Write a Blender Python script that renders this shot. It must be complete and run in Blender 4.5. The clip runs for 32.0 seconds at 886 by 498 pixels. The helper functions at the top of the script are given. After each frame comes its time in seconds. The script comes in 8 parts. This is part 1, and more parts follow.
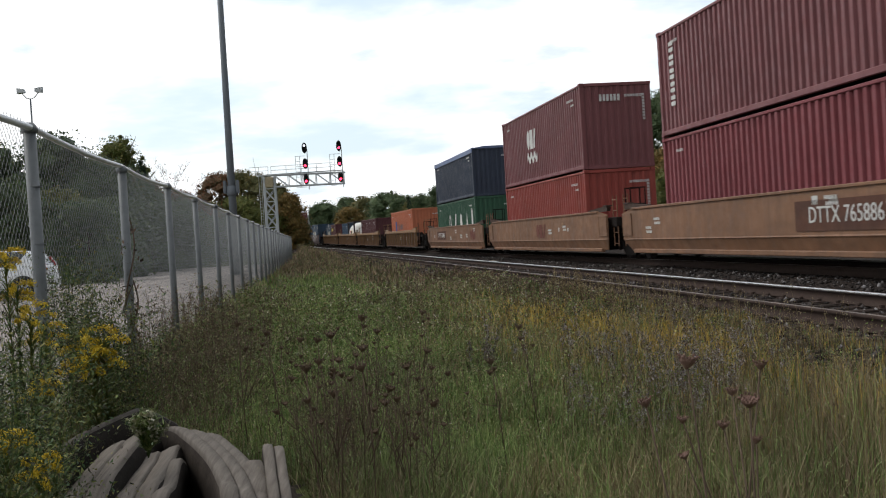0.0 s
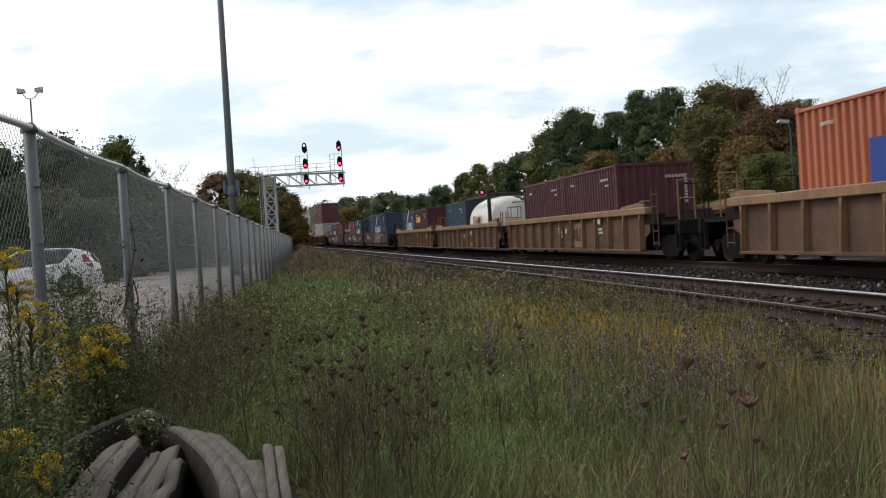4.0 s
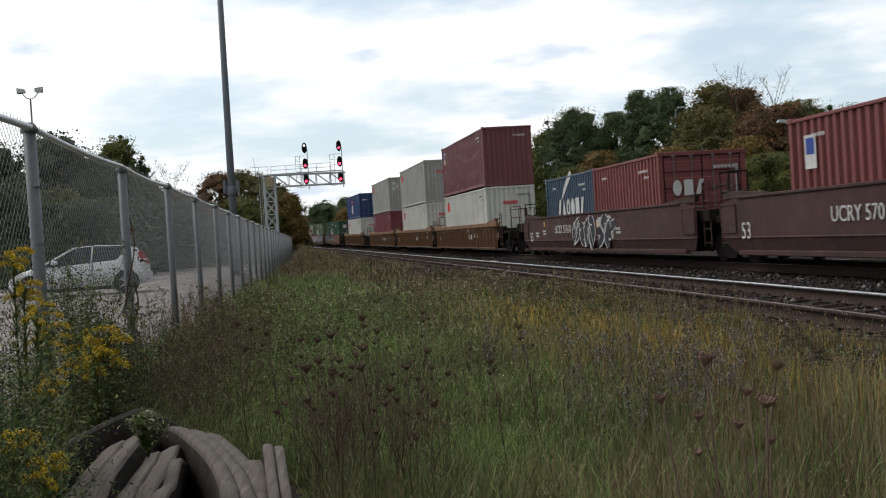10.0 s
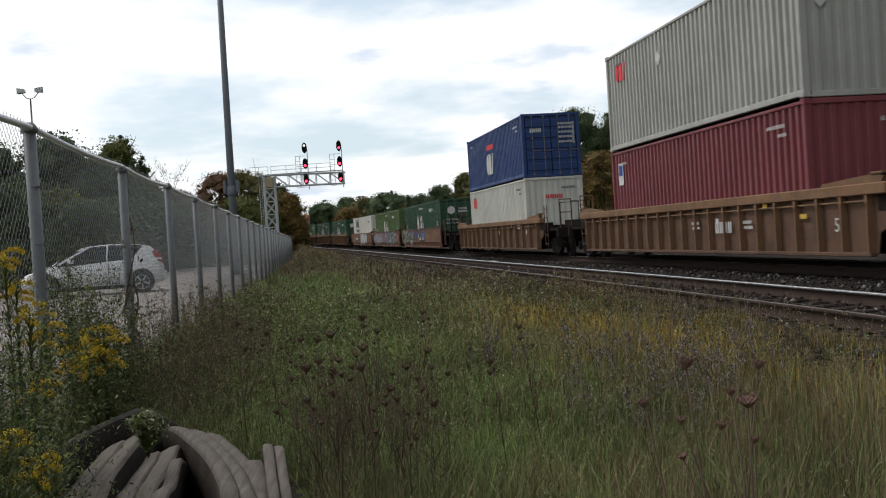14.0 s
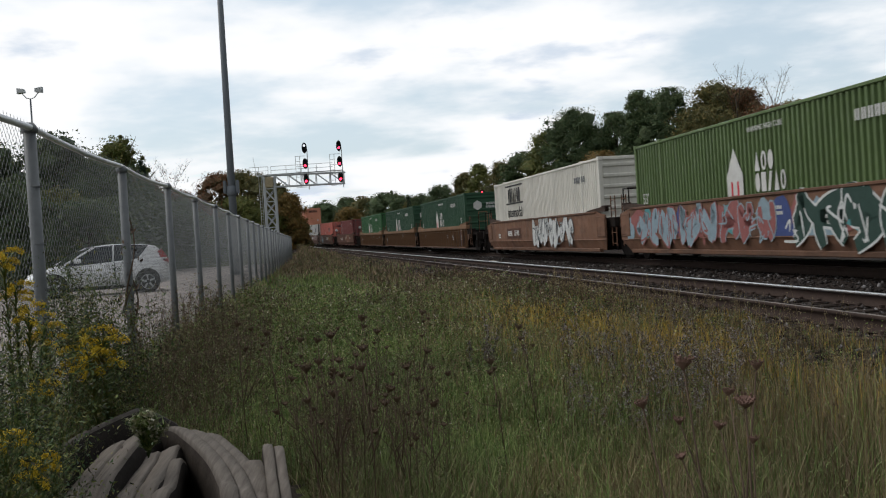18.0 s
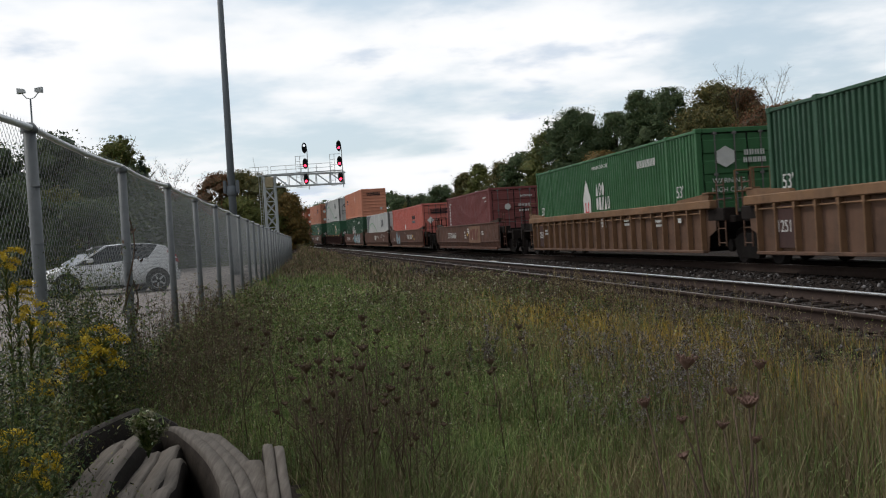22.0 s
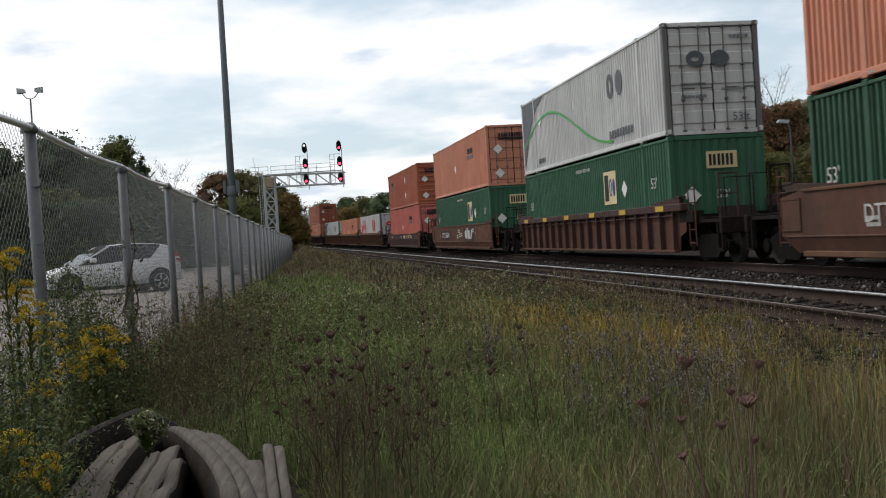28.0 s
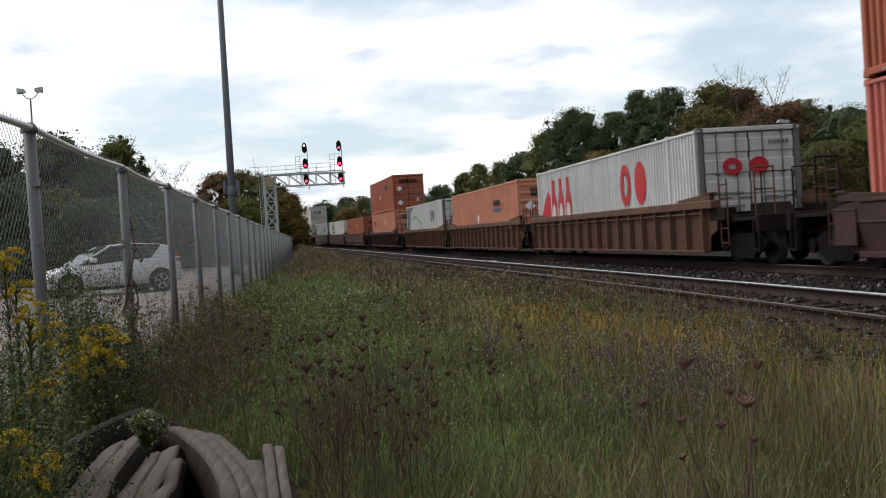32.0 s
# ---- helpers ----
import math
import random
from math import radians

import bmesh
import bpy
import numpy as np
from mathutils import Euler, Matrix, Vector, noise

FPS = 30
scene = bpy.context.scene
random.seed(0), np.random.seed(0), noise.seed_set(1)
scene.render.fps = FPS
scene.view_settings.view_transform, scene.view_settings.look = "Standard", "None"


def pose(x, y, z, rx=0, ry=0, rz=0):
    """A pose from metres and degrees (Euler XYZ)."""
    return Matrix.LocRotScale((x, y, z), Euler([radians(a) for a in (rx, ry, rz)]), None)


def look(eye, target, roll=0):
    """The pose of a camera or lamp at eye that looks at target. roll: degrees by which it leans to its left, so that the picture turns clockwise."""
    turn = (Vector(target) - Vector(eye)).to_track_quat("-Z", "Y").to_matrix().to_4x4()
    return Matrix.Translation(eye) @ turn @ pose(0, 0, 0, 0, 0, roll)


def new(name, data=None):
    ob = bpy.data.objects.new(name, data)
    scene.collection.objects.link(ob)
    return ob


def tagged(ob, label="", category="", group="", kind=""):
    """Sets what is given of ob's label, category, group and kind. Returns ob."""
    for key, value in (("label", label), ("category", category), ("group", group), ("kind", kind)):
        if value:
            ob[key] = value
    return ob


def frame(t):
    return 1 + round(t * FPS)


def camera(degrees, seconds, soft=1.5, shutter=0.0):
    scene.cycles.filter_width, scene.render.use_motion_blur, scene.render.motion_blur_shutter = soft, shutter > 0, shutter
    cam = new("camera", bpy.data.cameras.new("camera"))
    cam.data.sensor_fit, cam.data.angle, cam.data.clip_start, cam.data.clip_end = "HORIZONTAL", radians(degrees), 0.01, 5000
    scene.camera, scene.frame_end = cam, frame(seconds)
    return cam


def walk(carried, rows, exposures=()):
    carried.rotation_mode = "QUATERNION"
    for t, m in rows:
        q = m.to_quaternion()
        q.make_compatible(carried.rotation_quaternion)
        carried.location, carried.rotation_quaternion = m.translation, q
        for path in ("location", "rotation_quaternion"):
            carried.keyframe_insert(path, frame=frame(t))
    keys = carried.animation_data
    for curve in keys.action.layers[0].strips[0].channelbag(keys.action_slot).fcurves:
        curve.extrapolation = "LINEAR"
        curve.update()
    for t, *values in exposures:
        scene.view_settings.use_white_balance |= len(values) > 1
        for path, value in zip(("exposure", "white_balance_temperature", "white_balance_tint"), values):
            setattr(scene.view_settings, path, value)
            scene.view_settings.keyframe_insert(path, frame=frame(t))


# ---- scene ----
# the camera stands still on its tripod
EYE = (0.0, 0.0, 1.058)
cam = camera(45.71, 32.0, soft=1.1, shutter=0.12)
STAND = look(EYE, (0.0, 100.0, 1.058 - 0.591), -3.67)
walk(cam, [(0.0, STAND), (32.0, STAND)],
     [(0.0, 0.18), (3.5, 0.12), (6.0, 0.03), (9.0, 0.0), (14.0, -0.02), (17.0, -0.10), (19.0, -0.16), (25.0, -0.16), (28.0, -0.08), (30.0, -0.02), (32.0, -0.02)])

# ---- sky and sun ----
SUN_UP = (-0.62, 0.40, 0.75)
world = bpy.data.worlds.new("world")
scene.world = world
world.use_nodes = True


def sky():
    nt = world.node_tree
    nt.nodes.clear()
    n = nt.nodes.new
    out, bg = n("ShaderNodeOutputWorld"), n("ShaderNodeBackground")
    tex = n("ShaderNodeTexSky")
    tex.sky_type, tex.sun_disc = "NISHITA", False
    tex.sun_elevation, tex.sun_rotation = radians(45), math.atan2(SUN_UP[0], SUN_UP[1])
    tex.air_density, tex.dust_density = 1.0, 1.5
    co = n("ShaderNodeTexCoord")
    sep, div = n("ShaderNodeSeparateXYZ"), n("ShaderNodeVectorMath")
    nt.links.new(co.outputs["Generated"], sep.inputs[0])
    up = n("ShaderNodeMath")
    up.operation, up.inputs[1].default_value = "MAXIMUM", 0.0
    nt.links.new(sep.outputs["Z"], up.inputs[0])
    up2 = n("ShaderNodeMath")
    up2.operation, up2.inputs[1].default_value = "ADD", 0.17
    nt.links.new(up.outputs[0], up2.inputs[0])
    comb = n("ShaderNodeCombineXYZ")
    for i in range(3):
        nt.links.new(up2.outputs[0], comb.inputs[i])
    div.operation = "DIVIDE"
    nt.links.new(co.outputs["Generated"], div.inputs[0])
    nt.links.new(comb.outputs[0], div.inputs[1])

    def clouds(scale, detail, lo, hi, off):
        mp = n("ShaderNodeMapping")
        mp.inputs["Location"].default_value = off
        mp.inputs["Scale"].default_value = (scale, scale, scale)
        nz = n("ShaderNodeTexNoise")
        nz.inputs["Scale"].default_value, nz.inputs["Detail"].default_value = 1.0, detail
        nz.inputs["Roughness"].default_value = 0.52
        rp = n("ShaderNodeMapRange")
        rp.interpolation_type = "SMOOTHSTEP"
        rp.inputs["From Min"].default_value, rp.inputs["From Max"].default_value = lo, hi
        nt.links.new(div.outputs[0], mp.inputs[0])
        nt.links.new(mp.outputs[0], nz.inputs["Vector"])
        nt.links.new(nz.outputs["Fac"], rp.inputs["Value"])
        return rp.outputs[0]

    blue = n("ShaderNodeMix")
    blue.data_type = "RGBA"
    dim = n("ShaderNodeVectorMath")
    dim.operation, dim.inputs["Scale"].default_value = "SCALE", 0.105
    nt.links.new(tex.outputs[0], dim.inputs[0])
    nt.links.new(clouds(1.0, 6, 0.40, 0.56, (3.1, 0.4, 0)), blue.inputs[0])
    veil = n("ShaderNodeMix")
    veil.data_type = "RGBA"
    veil.inputs[0].default_value = 0.62
    nt.links.new(dim.outputs[0], veil.inputs[6])
    veil.inputs[7].default_value = (0.82, 0.96, 1.06, 1)
    nt.links.new(veil.outputs[2], blue.inputs[6])
    grey = n("ShaderNodeMix")
    grey.data_type = "RGBA"
    nt.links.new(clouds(2.6, 7, 0.57, 0.72, (7.7, 2.2, 0)), grey.inputs[0])
    grey.inputs[6].default_value, grey.inputs[7].default_value = (1.12, 1.13, 1.15, 1), (0.74, 0.83, 0.95, 1)
    nt.links.new(grey.outputs[2], blue.inputs[7])
    # the clouds are brightest towards the veiled sun and duller on the far side
    dot, fall, tone = n("ShaderNodeVectorMath"), n("ShaderNodeMapRange"), n("ShaderNodeVectorMath")
    dot.operation, dot.inputs[1].default_value = "DOT_PRODUCT", tuple(Vector((SUN_UP[0], SUN_UP[1], 0.0)).normalized())
    nt.links.new(co.outputs["Generated"], dot.inputs[0])
    fall.interpolation_type = "SMOOTHSTEP"
    fall.inputs["From Min"].default_value, fall.inputs["From Max"].default_value = -0.95, 0.10
    fall.inputs["To Min"].default_value, fall.inputs["To Max"].default_value = 0.34, 1.0
    nt.links.new(dot.outputs["Value"], fall.inputs["Value"])
    tone.operation = "SCALE"
    nt.links.new(blue.outputs[2], tone.inputs[0])
    nt.links.new(fall.outputs[0], tone.inputs["Scale"])
    nt.links.new(tone.outputs[0], bg.inputs["Color"])
    bg.inputs["Strength"].default_value = 1.0
    nt.links.new(bg.outputs[0], out.inputs[0])


sky()
sun = new("sun", bpy.data.lights.new("sun", "SUN"))
sun.data.energy, sun.data.angle, sun.data.color = 1.45, radians(18), (1.0, 0.95, 0.88)
sun.matrix_world = look(SUN_UP, (0, 0, 0))

# ---- materials ----
MATS = {}


def node_mat(name):
    m = bpy.data.materials.new(name)
    m.use_nodes = True
    return m, m.node_tree, m.node_tree.nodes["Principled BSDF"]


def noise_at(nt, scale, detail=4, rough=0.6, stretch=(1, 1, 1), space="Object"):
    co, mp, nz = (nt.nodes.new(k) for k in ("ShaderNodeTexCoord", "ShaderNodeMapping", "ShaderNodeTexNoise"))
    mp.inputs["Scale"].default_value = stretch
    nt.links.new(co.outputs[space], mp.inputs[0])
    nt.links.new(mp.outputs[0], nz.inputs["Vector"])
    nz.inputs["Scale"].default_value, nz.inputs["Detail"].default_value, nz.inputs["Roughness"].default_value = scale, detail, rough
    return nz.outputs["Fac"]


def ramp(nt, fac, stops):
    r = nt.nodes.new("ShaderNodeValToRGB")
    while len(r.color_ramp.elements) < len(stops):
        r.color_ramp.elements.new(0.5)
    for e, (p, c) in zip(r.color_ramp.elements, stops):
        e.position, e.color = p, (*c, 1)
    nt.links.new(fac, r.inputs[0])
    return r.outputs[0]


def mixed(nt, fac, a, b, blend="MIX"):
    m = nt.nodes.new("ShaderNodeMix")
    m.data_type, m.blend_type = "RGBA", blend
    for sock, v in ((m.inputs[0], fac), (m.inputs[6], a), (m.inputs[7], b)):
        if isinstance(v, tuple):
            sock.default_value = (*v, 1)
        elif isinstance(v, (int, float)):
            sock.default_value = v
        else:
            nt.links.new(v, sock)
    return m.outputs[2]


def bump(nt, bsdf, fac, strength, dist):
    b = nt.nodes.new("ShaderNodeBump")
    b.inputs["Strength"].default_value, b.inputs["Distance"].default_value = strength, dist
    nt.links.new(fac, b.inputs["Height"])
    nt.links.new(b.outputs[0], bsdf.inputs["Normal"])


def paint(name, col, rough=0.6, rust=0.25, rust_col=(0.09, 0.045, 0.025), dirt=0.35, worn=0.0):
    """Weathered paint on steel: faded patches, streaks that run down, rust spots."""
    if name in MATS:
        return MATS[name]
    m, nt, b = node_mat(name)
    fade = ramp(nt, noise_at(nt, 0.5, 5), [(0.3, tuple(c * 0.82 for c in col)), (0.72, tuple(min(1, c * 1.08 + 0.01) for c in col))])
    streak = ramp(nt, noise_at(nt, 1.0, 6, 0.7, (3.5, 3.5, 0.25)), [(0.42, (0, 0, 0)), (0.75, (1, 1, 1))])
    grime = tuple(0.45 * c + 0.02 for c in col)
    c1 = mixed(nt, mixed(nt, 1.0, streak, (dirt, dirt, dirt), "MULTIPLY"), fade, grime)
    spots = ramp(nt, noise_at(nt, 2.6, 8, 0.72), [(0.62, (0, 0, 0)), (0.72, (1, 1, 1))])
    c2 = mixed(nt, mixed(nt, 1.0, spots, (rust, rust, rust), "MULTIPLY"), c1, rust_col)
    if worn:
        patch = ramp(nt, noise_at(nt, 1.15, 7, 0.68, (0.6, 1, 1.3)), [(0.47, (0, 0, 0)), (0.60, (1, 1, 1))])
        c2 = mixed(nt, mixed(nt, 1.0, patch, (worn, worn, worn), "MULTIPLY"), c2, tuple(0.42 * c + 0.012 for c in col))
    nt.links.new(c2, b.inputs["Base Color"])
    nt.links.new(ramp(nt, noise_at(nt, 3.0, 4), [(0.3, (rough - 0.1,) * 3), (0.7, (min(1, rough + 0.2),) * 3)]), b.inputs["Roughness"])
    b.inputs["Specular IOR Level"].default_value = 0.28 if rough < 0.58 else 0.10
    bump(nt, b, noise_at(nt, 14, 3), 0.12, 0.004)
    MATS[name] = m
    return m


def plain(name, col, rough=0.7, metal=0.0, vary=0.25, scale=6.0, bumpy=0.15):
    if name in MATS:
        return MATS[name]
    m, nt, b = node_mat(name)
    lo, hi = tuple(c * (1 - vary) for c in col), tuple(min(1, c * (1 + vary)) for c in col)
    big = ramp(nt, noise_at(nt, scale, 6, 0.65), [(0.3, lo), (0.7, hi)])
    nt.links.new(mixed(nt, 0.35, big, ramp(nt, noise_at(nt, scale * 7, 3), [(0.3, lo), (0.7, hi)])), b.inputs["Base Color"])
    b.inputs["Roughness"].default_value, b.inputs["Metallic"].default_value = rough, metal
    b.inputs["Specular IOR Level"].default_value = 0.5 if rough < 0.35 else (0.2 if rough < 0.75 else 0.06)
    if bumpy:
        bump(nt, b, noise_at(nt, scale * 5, 4), bumpy, 0.01)
    MATS[name] = m
    return m


def glow(name, col, strength):
    m, nt, b = node_mat(name)
    b.inputs["Base Color"].default_value = (*[c * 0.4 for c in col], 1)
    b.inputs["Emission Color"].default_value, b.inputs["Emission Strength"].default_value = (*col, 1), strength
    MATS[name] = m
    return m


# ---- mesh builder ----
class Build:
    """Collects faces for one mesh."""

    def __init__(self):
        self.v, self.f = [], []

    def add(self, vs, fs):
        k = len(self.v)
        self.v += [tuple(p) for p in vs]
        self.f += [tuple(i + k for i in f) for f in fs]
        return self

    def box(self, x0, x1, y0, y1, z0, z1, c=0.0, m=None):
        """A box with chamfered edges of width c."""
        if c <= 0:
            vs = [(x, y, z) for z in (z0, z1) for y in (y0, y1) for x in (x0, x1)]
            fs = [(0, 2, 3, 1), (4, 5, 7, 6), (0, 1, 5, 4), (2, 6, 7, 3), (0, 4, 6, 2), (1, 3, 7, 5)]
        else:
            c = min(c, (x1 - x0) * 0.45, (y1 - y0) * 0.45, (z1 - z0) * 0.45)
            vs, idx = [], {}
            for ix, sx in ((0, -1), (1, 1)):
                for iy, sy in ((0, -1), (1, 1)):
                    for iz, sz in ((0, -1), (1, 1)):
                        px, py, pz = (x0, x1)[ix], (y0, y1)[iy], (z0, z1)[iz]
                        for ax in range(3):
                            idx[ix, iy, iz, ax] = len(vs)
                            vs.append((px - (sx * c if ax != 0 else 0), py - (sy * c if ax != 1 else 0), pz - (sz * c if ax != 2 else 0)))
            fs = []
            for ax in range(3):
                o = [a for a in range(3) if a != ax]
                for s in (0, 1):
                    ring = []
                    for p, q in ((0, 0), (1, 0), (1, 1), (0, 1)):
                        k = [0, 0, 0]
                        k[ax], k[o[0]], k[o[1]] = s, p, q
                        ring.append(idx[(*k, ax)])
                    fs.append(tuple(ring if (s == 1) == (ax != 1) else ring[::-1]))
            for ax in range(3):
                o = [a for a in range(3) if a != ax]
                for p in (0, 1):
                    for q in (0, 1):
                        k0, k1 = [0, 0, 0], [0, 0, 0]
                        k0[o[0]] = k1[o[0]] = p
                        k0[o[1]] = k1[o[1]] = q
                        k1[ax] = 1
                        fs.append((idx[(*k0, o[0])], idx[(*k1, o[0])], idx[(*k1, o[1])], idx[(*k0, o[1])]))
            for ix in (0, 1):
                for iy in (0, 1):
                    for iz in (0, 1):
                        fs.append(tuple(idx[ix, iy, iz, a] for a in range(3)))
        if m is not None:
            vs = [m @ Vector(p) for p in vs]
        return self.add(vs, fs)

    def prism(self, pts, a0, a1, axis="y"):
        """A closed outline of (u, w) pushed from a0 to a1 along an axis: x takes (y, z), y takes (x, z), z takes (x, y)."""
        n = len(pts)
        at = {"x": lambda p, a: (a, p[0], p[1]), "y": lambda p, a: (p[0], a, p[1]), "z": lambda p, a: (p[0], p[1], a)}[axis]
        vs = [at(p, a) for a in (a0, a1) for p in pts]
        return self.add(vs, [tuple(range(n)), tuple(range(2 * n - 1, n - 1, -1))] + [(i, i + n, (i + 1) % n + n, (i + 1) % n) for i in range(n)])

    def tube(self, pts, r, n=8, r1=None, caps=True):
        """A round bar along points, from radius r to r1."""
        pts = [Vector(p) for p in pts]
        k0 = len(self.v)
        for i, p in enumerate(pts):
            d = (pts[min(i + 1, len(pts) - 1)] - pts[max(i - 1, 0)]).normalized()
            a = d.orthogonal() if i == 0 else (a - d * a.dot(d))
            a = a.normalized()
            b = d.cross(a)
            rr = r if r1 is None else r + (r1 - r) * i / (len(pts) - 1)
            for j in range(n):
                t = 2 * math.pi * j / n
                self.v.append(tuple(p + (a * math.cos(t) + b * math.sin(t)) * rr))
        for i in range(len(pts) - 1):
            for j in range(n):
                q = k0 + i * n
                self.f.append((q + j, q + (j + 1) % n, q + n + (j + 1) % n, q + n + j))
        if caps:
            self.f.append(tuple(k0 + j for j in reversed(range(n))))
            self.f.append(tuple(k0 + (len(pts) - 1) * n + j for j in range(n)))
        return self

    def lathe(self, prof, n=16, m=None):
        """(radius, height) pairs turned about z."""
        vs = [(r * math.cos(2 * math.pi * j / n), r * math.sin(2 * math.pi * j / n), h) for r, h in prof for j in range(n)]
        fs = [(i * n + j, i * n + (j + 1) % n, (i + 1) * n + (j + 1) % n, (i + 1) * n + j) for i in range(len(prof) - 1) for j in range(n)]
        fs += [tuple(reversed(range(n))), tuple((len(prof) - 1) * n + j for j in range(n))]
        if m is not None:
            vs = [m @ Vector(p) for p in vs]
        return self.add(vs, fs)

    def mesh(self, name, mat, smooth=False):
        me = bpy.data.meshes.new(name)
        me.from_pydata(self.v, [], self.f)
        bm = bmesh.new()
        bm.from_mesh(me)
        bmesh.ops.recalc_face_normals(bm, faces=bm.faces)
        bm.to_mesh(me)
        bm.free()
        me.materials.append(mat)
        if smooth:
            me.polygons.foreach_set("use_smooth", [True] * len(me.polygons))
        return me


def put(name, me, parent=None, m=None, label=""):
    """Links a mesh as one object, under a thing where one is given."""
    ob = new(name, me)
    if parent is not None:
        ob.parent = parent
    if m is not None:
        ob.matrix_basis = m
    if label:
        tagged(ob, label)
    return ob


def stuff_mesh(name, verts, faces, mats, index=None, smooth=False):
    """A large mesh from arrays; faces all have the same number of corners."""
    me = bpy.data.meshes.new(name)
    nv, nf, k = len(verts), len(faces), faces.shape[1]
    me.vertices.add(nv)
    me.vertices.foreach_set("co", np.asarray(verts, dtype=np.float32).ravel())
    me.loops.add(nf * k)
    me.loops.foreach_set("vertex_index", np.asarray(faces, dtype=np.int32).ravel())
    me.polygons.add(nf)
    me.polygons.foreach_set("loop_start", np.arange(0, nf * k, k, dtype=np.int32))
    for m in mats:
        me.materials.append(m)
    if index is not None:
        me.polygons.foreach_set("material_index", np.asarray(index, dtype=np.int32))
    me.update(calc_edges=True)
    if smooth:
        me.polygons.foreach_set("use_smooth", np.ones(nf, dtype=bool))
    return me


# ---- the line of the railway: heading, curve and rise by the distance along it ----
RUN = np.arange(-640.0, 900.0, 1.0)
BEND = np.interp(RUN, [-640, -60, -40, 20, 60, 100, 140, 165, 190, 240, 265, 900],
                 [0, 0, -1.027e-3, -1.008e-3, -0.301e-3, -0.683e-3, -0.603e-3, -0.2e-3, 1.52e-3, 1.52e-3, 0, 0])
ZERO = 640
HEAD = np.concatenate([[0], np.cumsum((BEND[1:] + BEND[:-1]) / 2)])
HEAD = HEAD - HEAD[ZERO] - 0.1173
LINE_X = np.concatenate([[0], np.cumsum((np.sin(HEAD)[1:] + np.sin(HEAD)[:-1]) / 2)])
LINE_Y = np.concatenate([[0], np.cumsum((np.cos(HEAD)[1:] + np.cos(HEAD)[:-1]) / 2)])
LINE_X, LINE_Y = LINE_X - LINE_X[ZERO] + 10.842, LINE_Y - LINE_Y[ZERO]
SLOPE = np.where(RUN < -30, 0.0026, np.where(RUN < 190, 0.005048 + 0.0000795 * RUN, 0.0215))
LINE_Z = np.cumsum(SLOPE)
LINE_Z = LINE_Z - LINE_Z[ZERO]
GAP = 4.504  # between the two tracks


def on_line(s, off=0.0, z=0.0):
    """A place on the far track at s metres, off metres towards the field."""
    h = np.interp(s, RUN, HEAD)
    return Vector((np.interp(s, RUN, LINE_X) - off * math.cos(h), np.interp(s, RUN, LINE_Y) + off * math.sin(h), np.interp(s, RUN, LINE_Z) + z))


def gone(t):
    """How far the train has come at t seconds."""
    return 17.861 * t + 0.011752 * (t - 15) ** 2


def car_pose(s):
    """The pose on the far track of a thing whose middle is at s: x forward, towards the camera."""
    a, b = on_line(s + 7.0), on_line(s - 7.0)
    x = (b - a).normalized()
    y = Vector((0, 0, 1)).cross(x).normalized()
    z = x.cross(y)
    m = Matrix((x, y, z)).transposed().to_4x4()
    m.translation = (a + b) / 2
    return m


# ---- ground ----
def fence_x(y):
    return -1.665 - 0.1241 * y


def rise(y):
    """Height of the railway beside a place, by its distance ahead."""
    return np.interp(y, LINE_Y, LINE_Z)


def ground_z(x, y):
    """Height of the ground: the field, the car park behind the fence, the bed of the railway and the bank beyond it."""
    x, y = np.asarray(x, float), np.asarray(y, float)
    lx, rz = np.interp(y, LINE_Y, LINE_X), rise(y)
    near = lx - GAP
    fx = fence_x(y)
    u = (x - fx) / np.maximum(near - 2.2 - fx, 0.5)
    field = np.interp(u, [0, 0.03, 0.07, 0.2, 0.7, 0.95, 1.0], [0.04, -0.06, -0.30, -0.40, -0.42, -0.36, -0.36])
    lot = np.interp(fx - x, [0, 0.8, 2.5, 60, 400], [0.04, 0.05, 0.05, 0.15, 6.0])
    field = np.where(u < 0, lot, field)
    far = x - lx
    bank = np.interp(far, [2.6, 6.3, 9, 16, 30, 60, 300], [-0.6, -0.6, -0.2, 0.8, 3.0, 5.0, 9.0])
    z = np.where(far > 2.6, bank, np.where(u > 1, -0.42, field))
    lift = np.where(u < 0, rz * 0.55, rz * (0.55 + 0.45 * np.clip(u, 0, 1)))
    bumps = 0.05 * np.sin(x * 1.7 + 0.6 * y) * np.sin(y * 0.9 + 1.3) * np.clip(u * 4, 0, 1) * (u < 0.95)
    return z + lift + bumps


def field_material():
    m, nt, b = node_mat("field_soil")
    big = ramp(nt, noise_at(nt, 0.35, 5, 0.6), [(0.3, (0.040, 0.055, 0.018)), (0.55, (0.070, 0.080, 0.028)), (0.75, (0.085, 0.070, 0.040))])
    fine = ramp(nt, noise_at(nt, 9, 5, 0.7), [(0.3, (0.4, 0.4, 0.4)), (0.7, (1.2, 1.2, 1.2))])
    nt.links.new(mixed(nt, 1.0, big, fine, "MULTIPLY"), b.inputs["Base Color"])
    b.inputs["Roughness"].default_value = 0.95
    b.inputs["Specular IOR Level"].default_value = 0.04
    bump(nt, b, noise_at(nt, 12, 5), 0.6, 0.05)
    return m


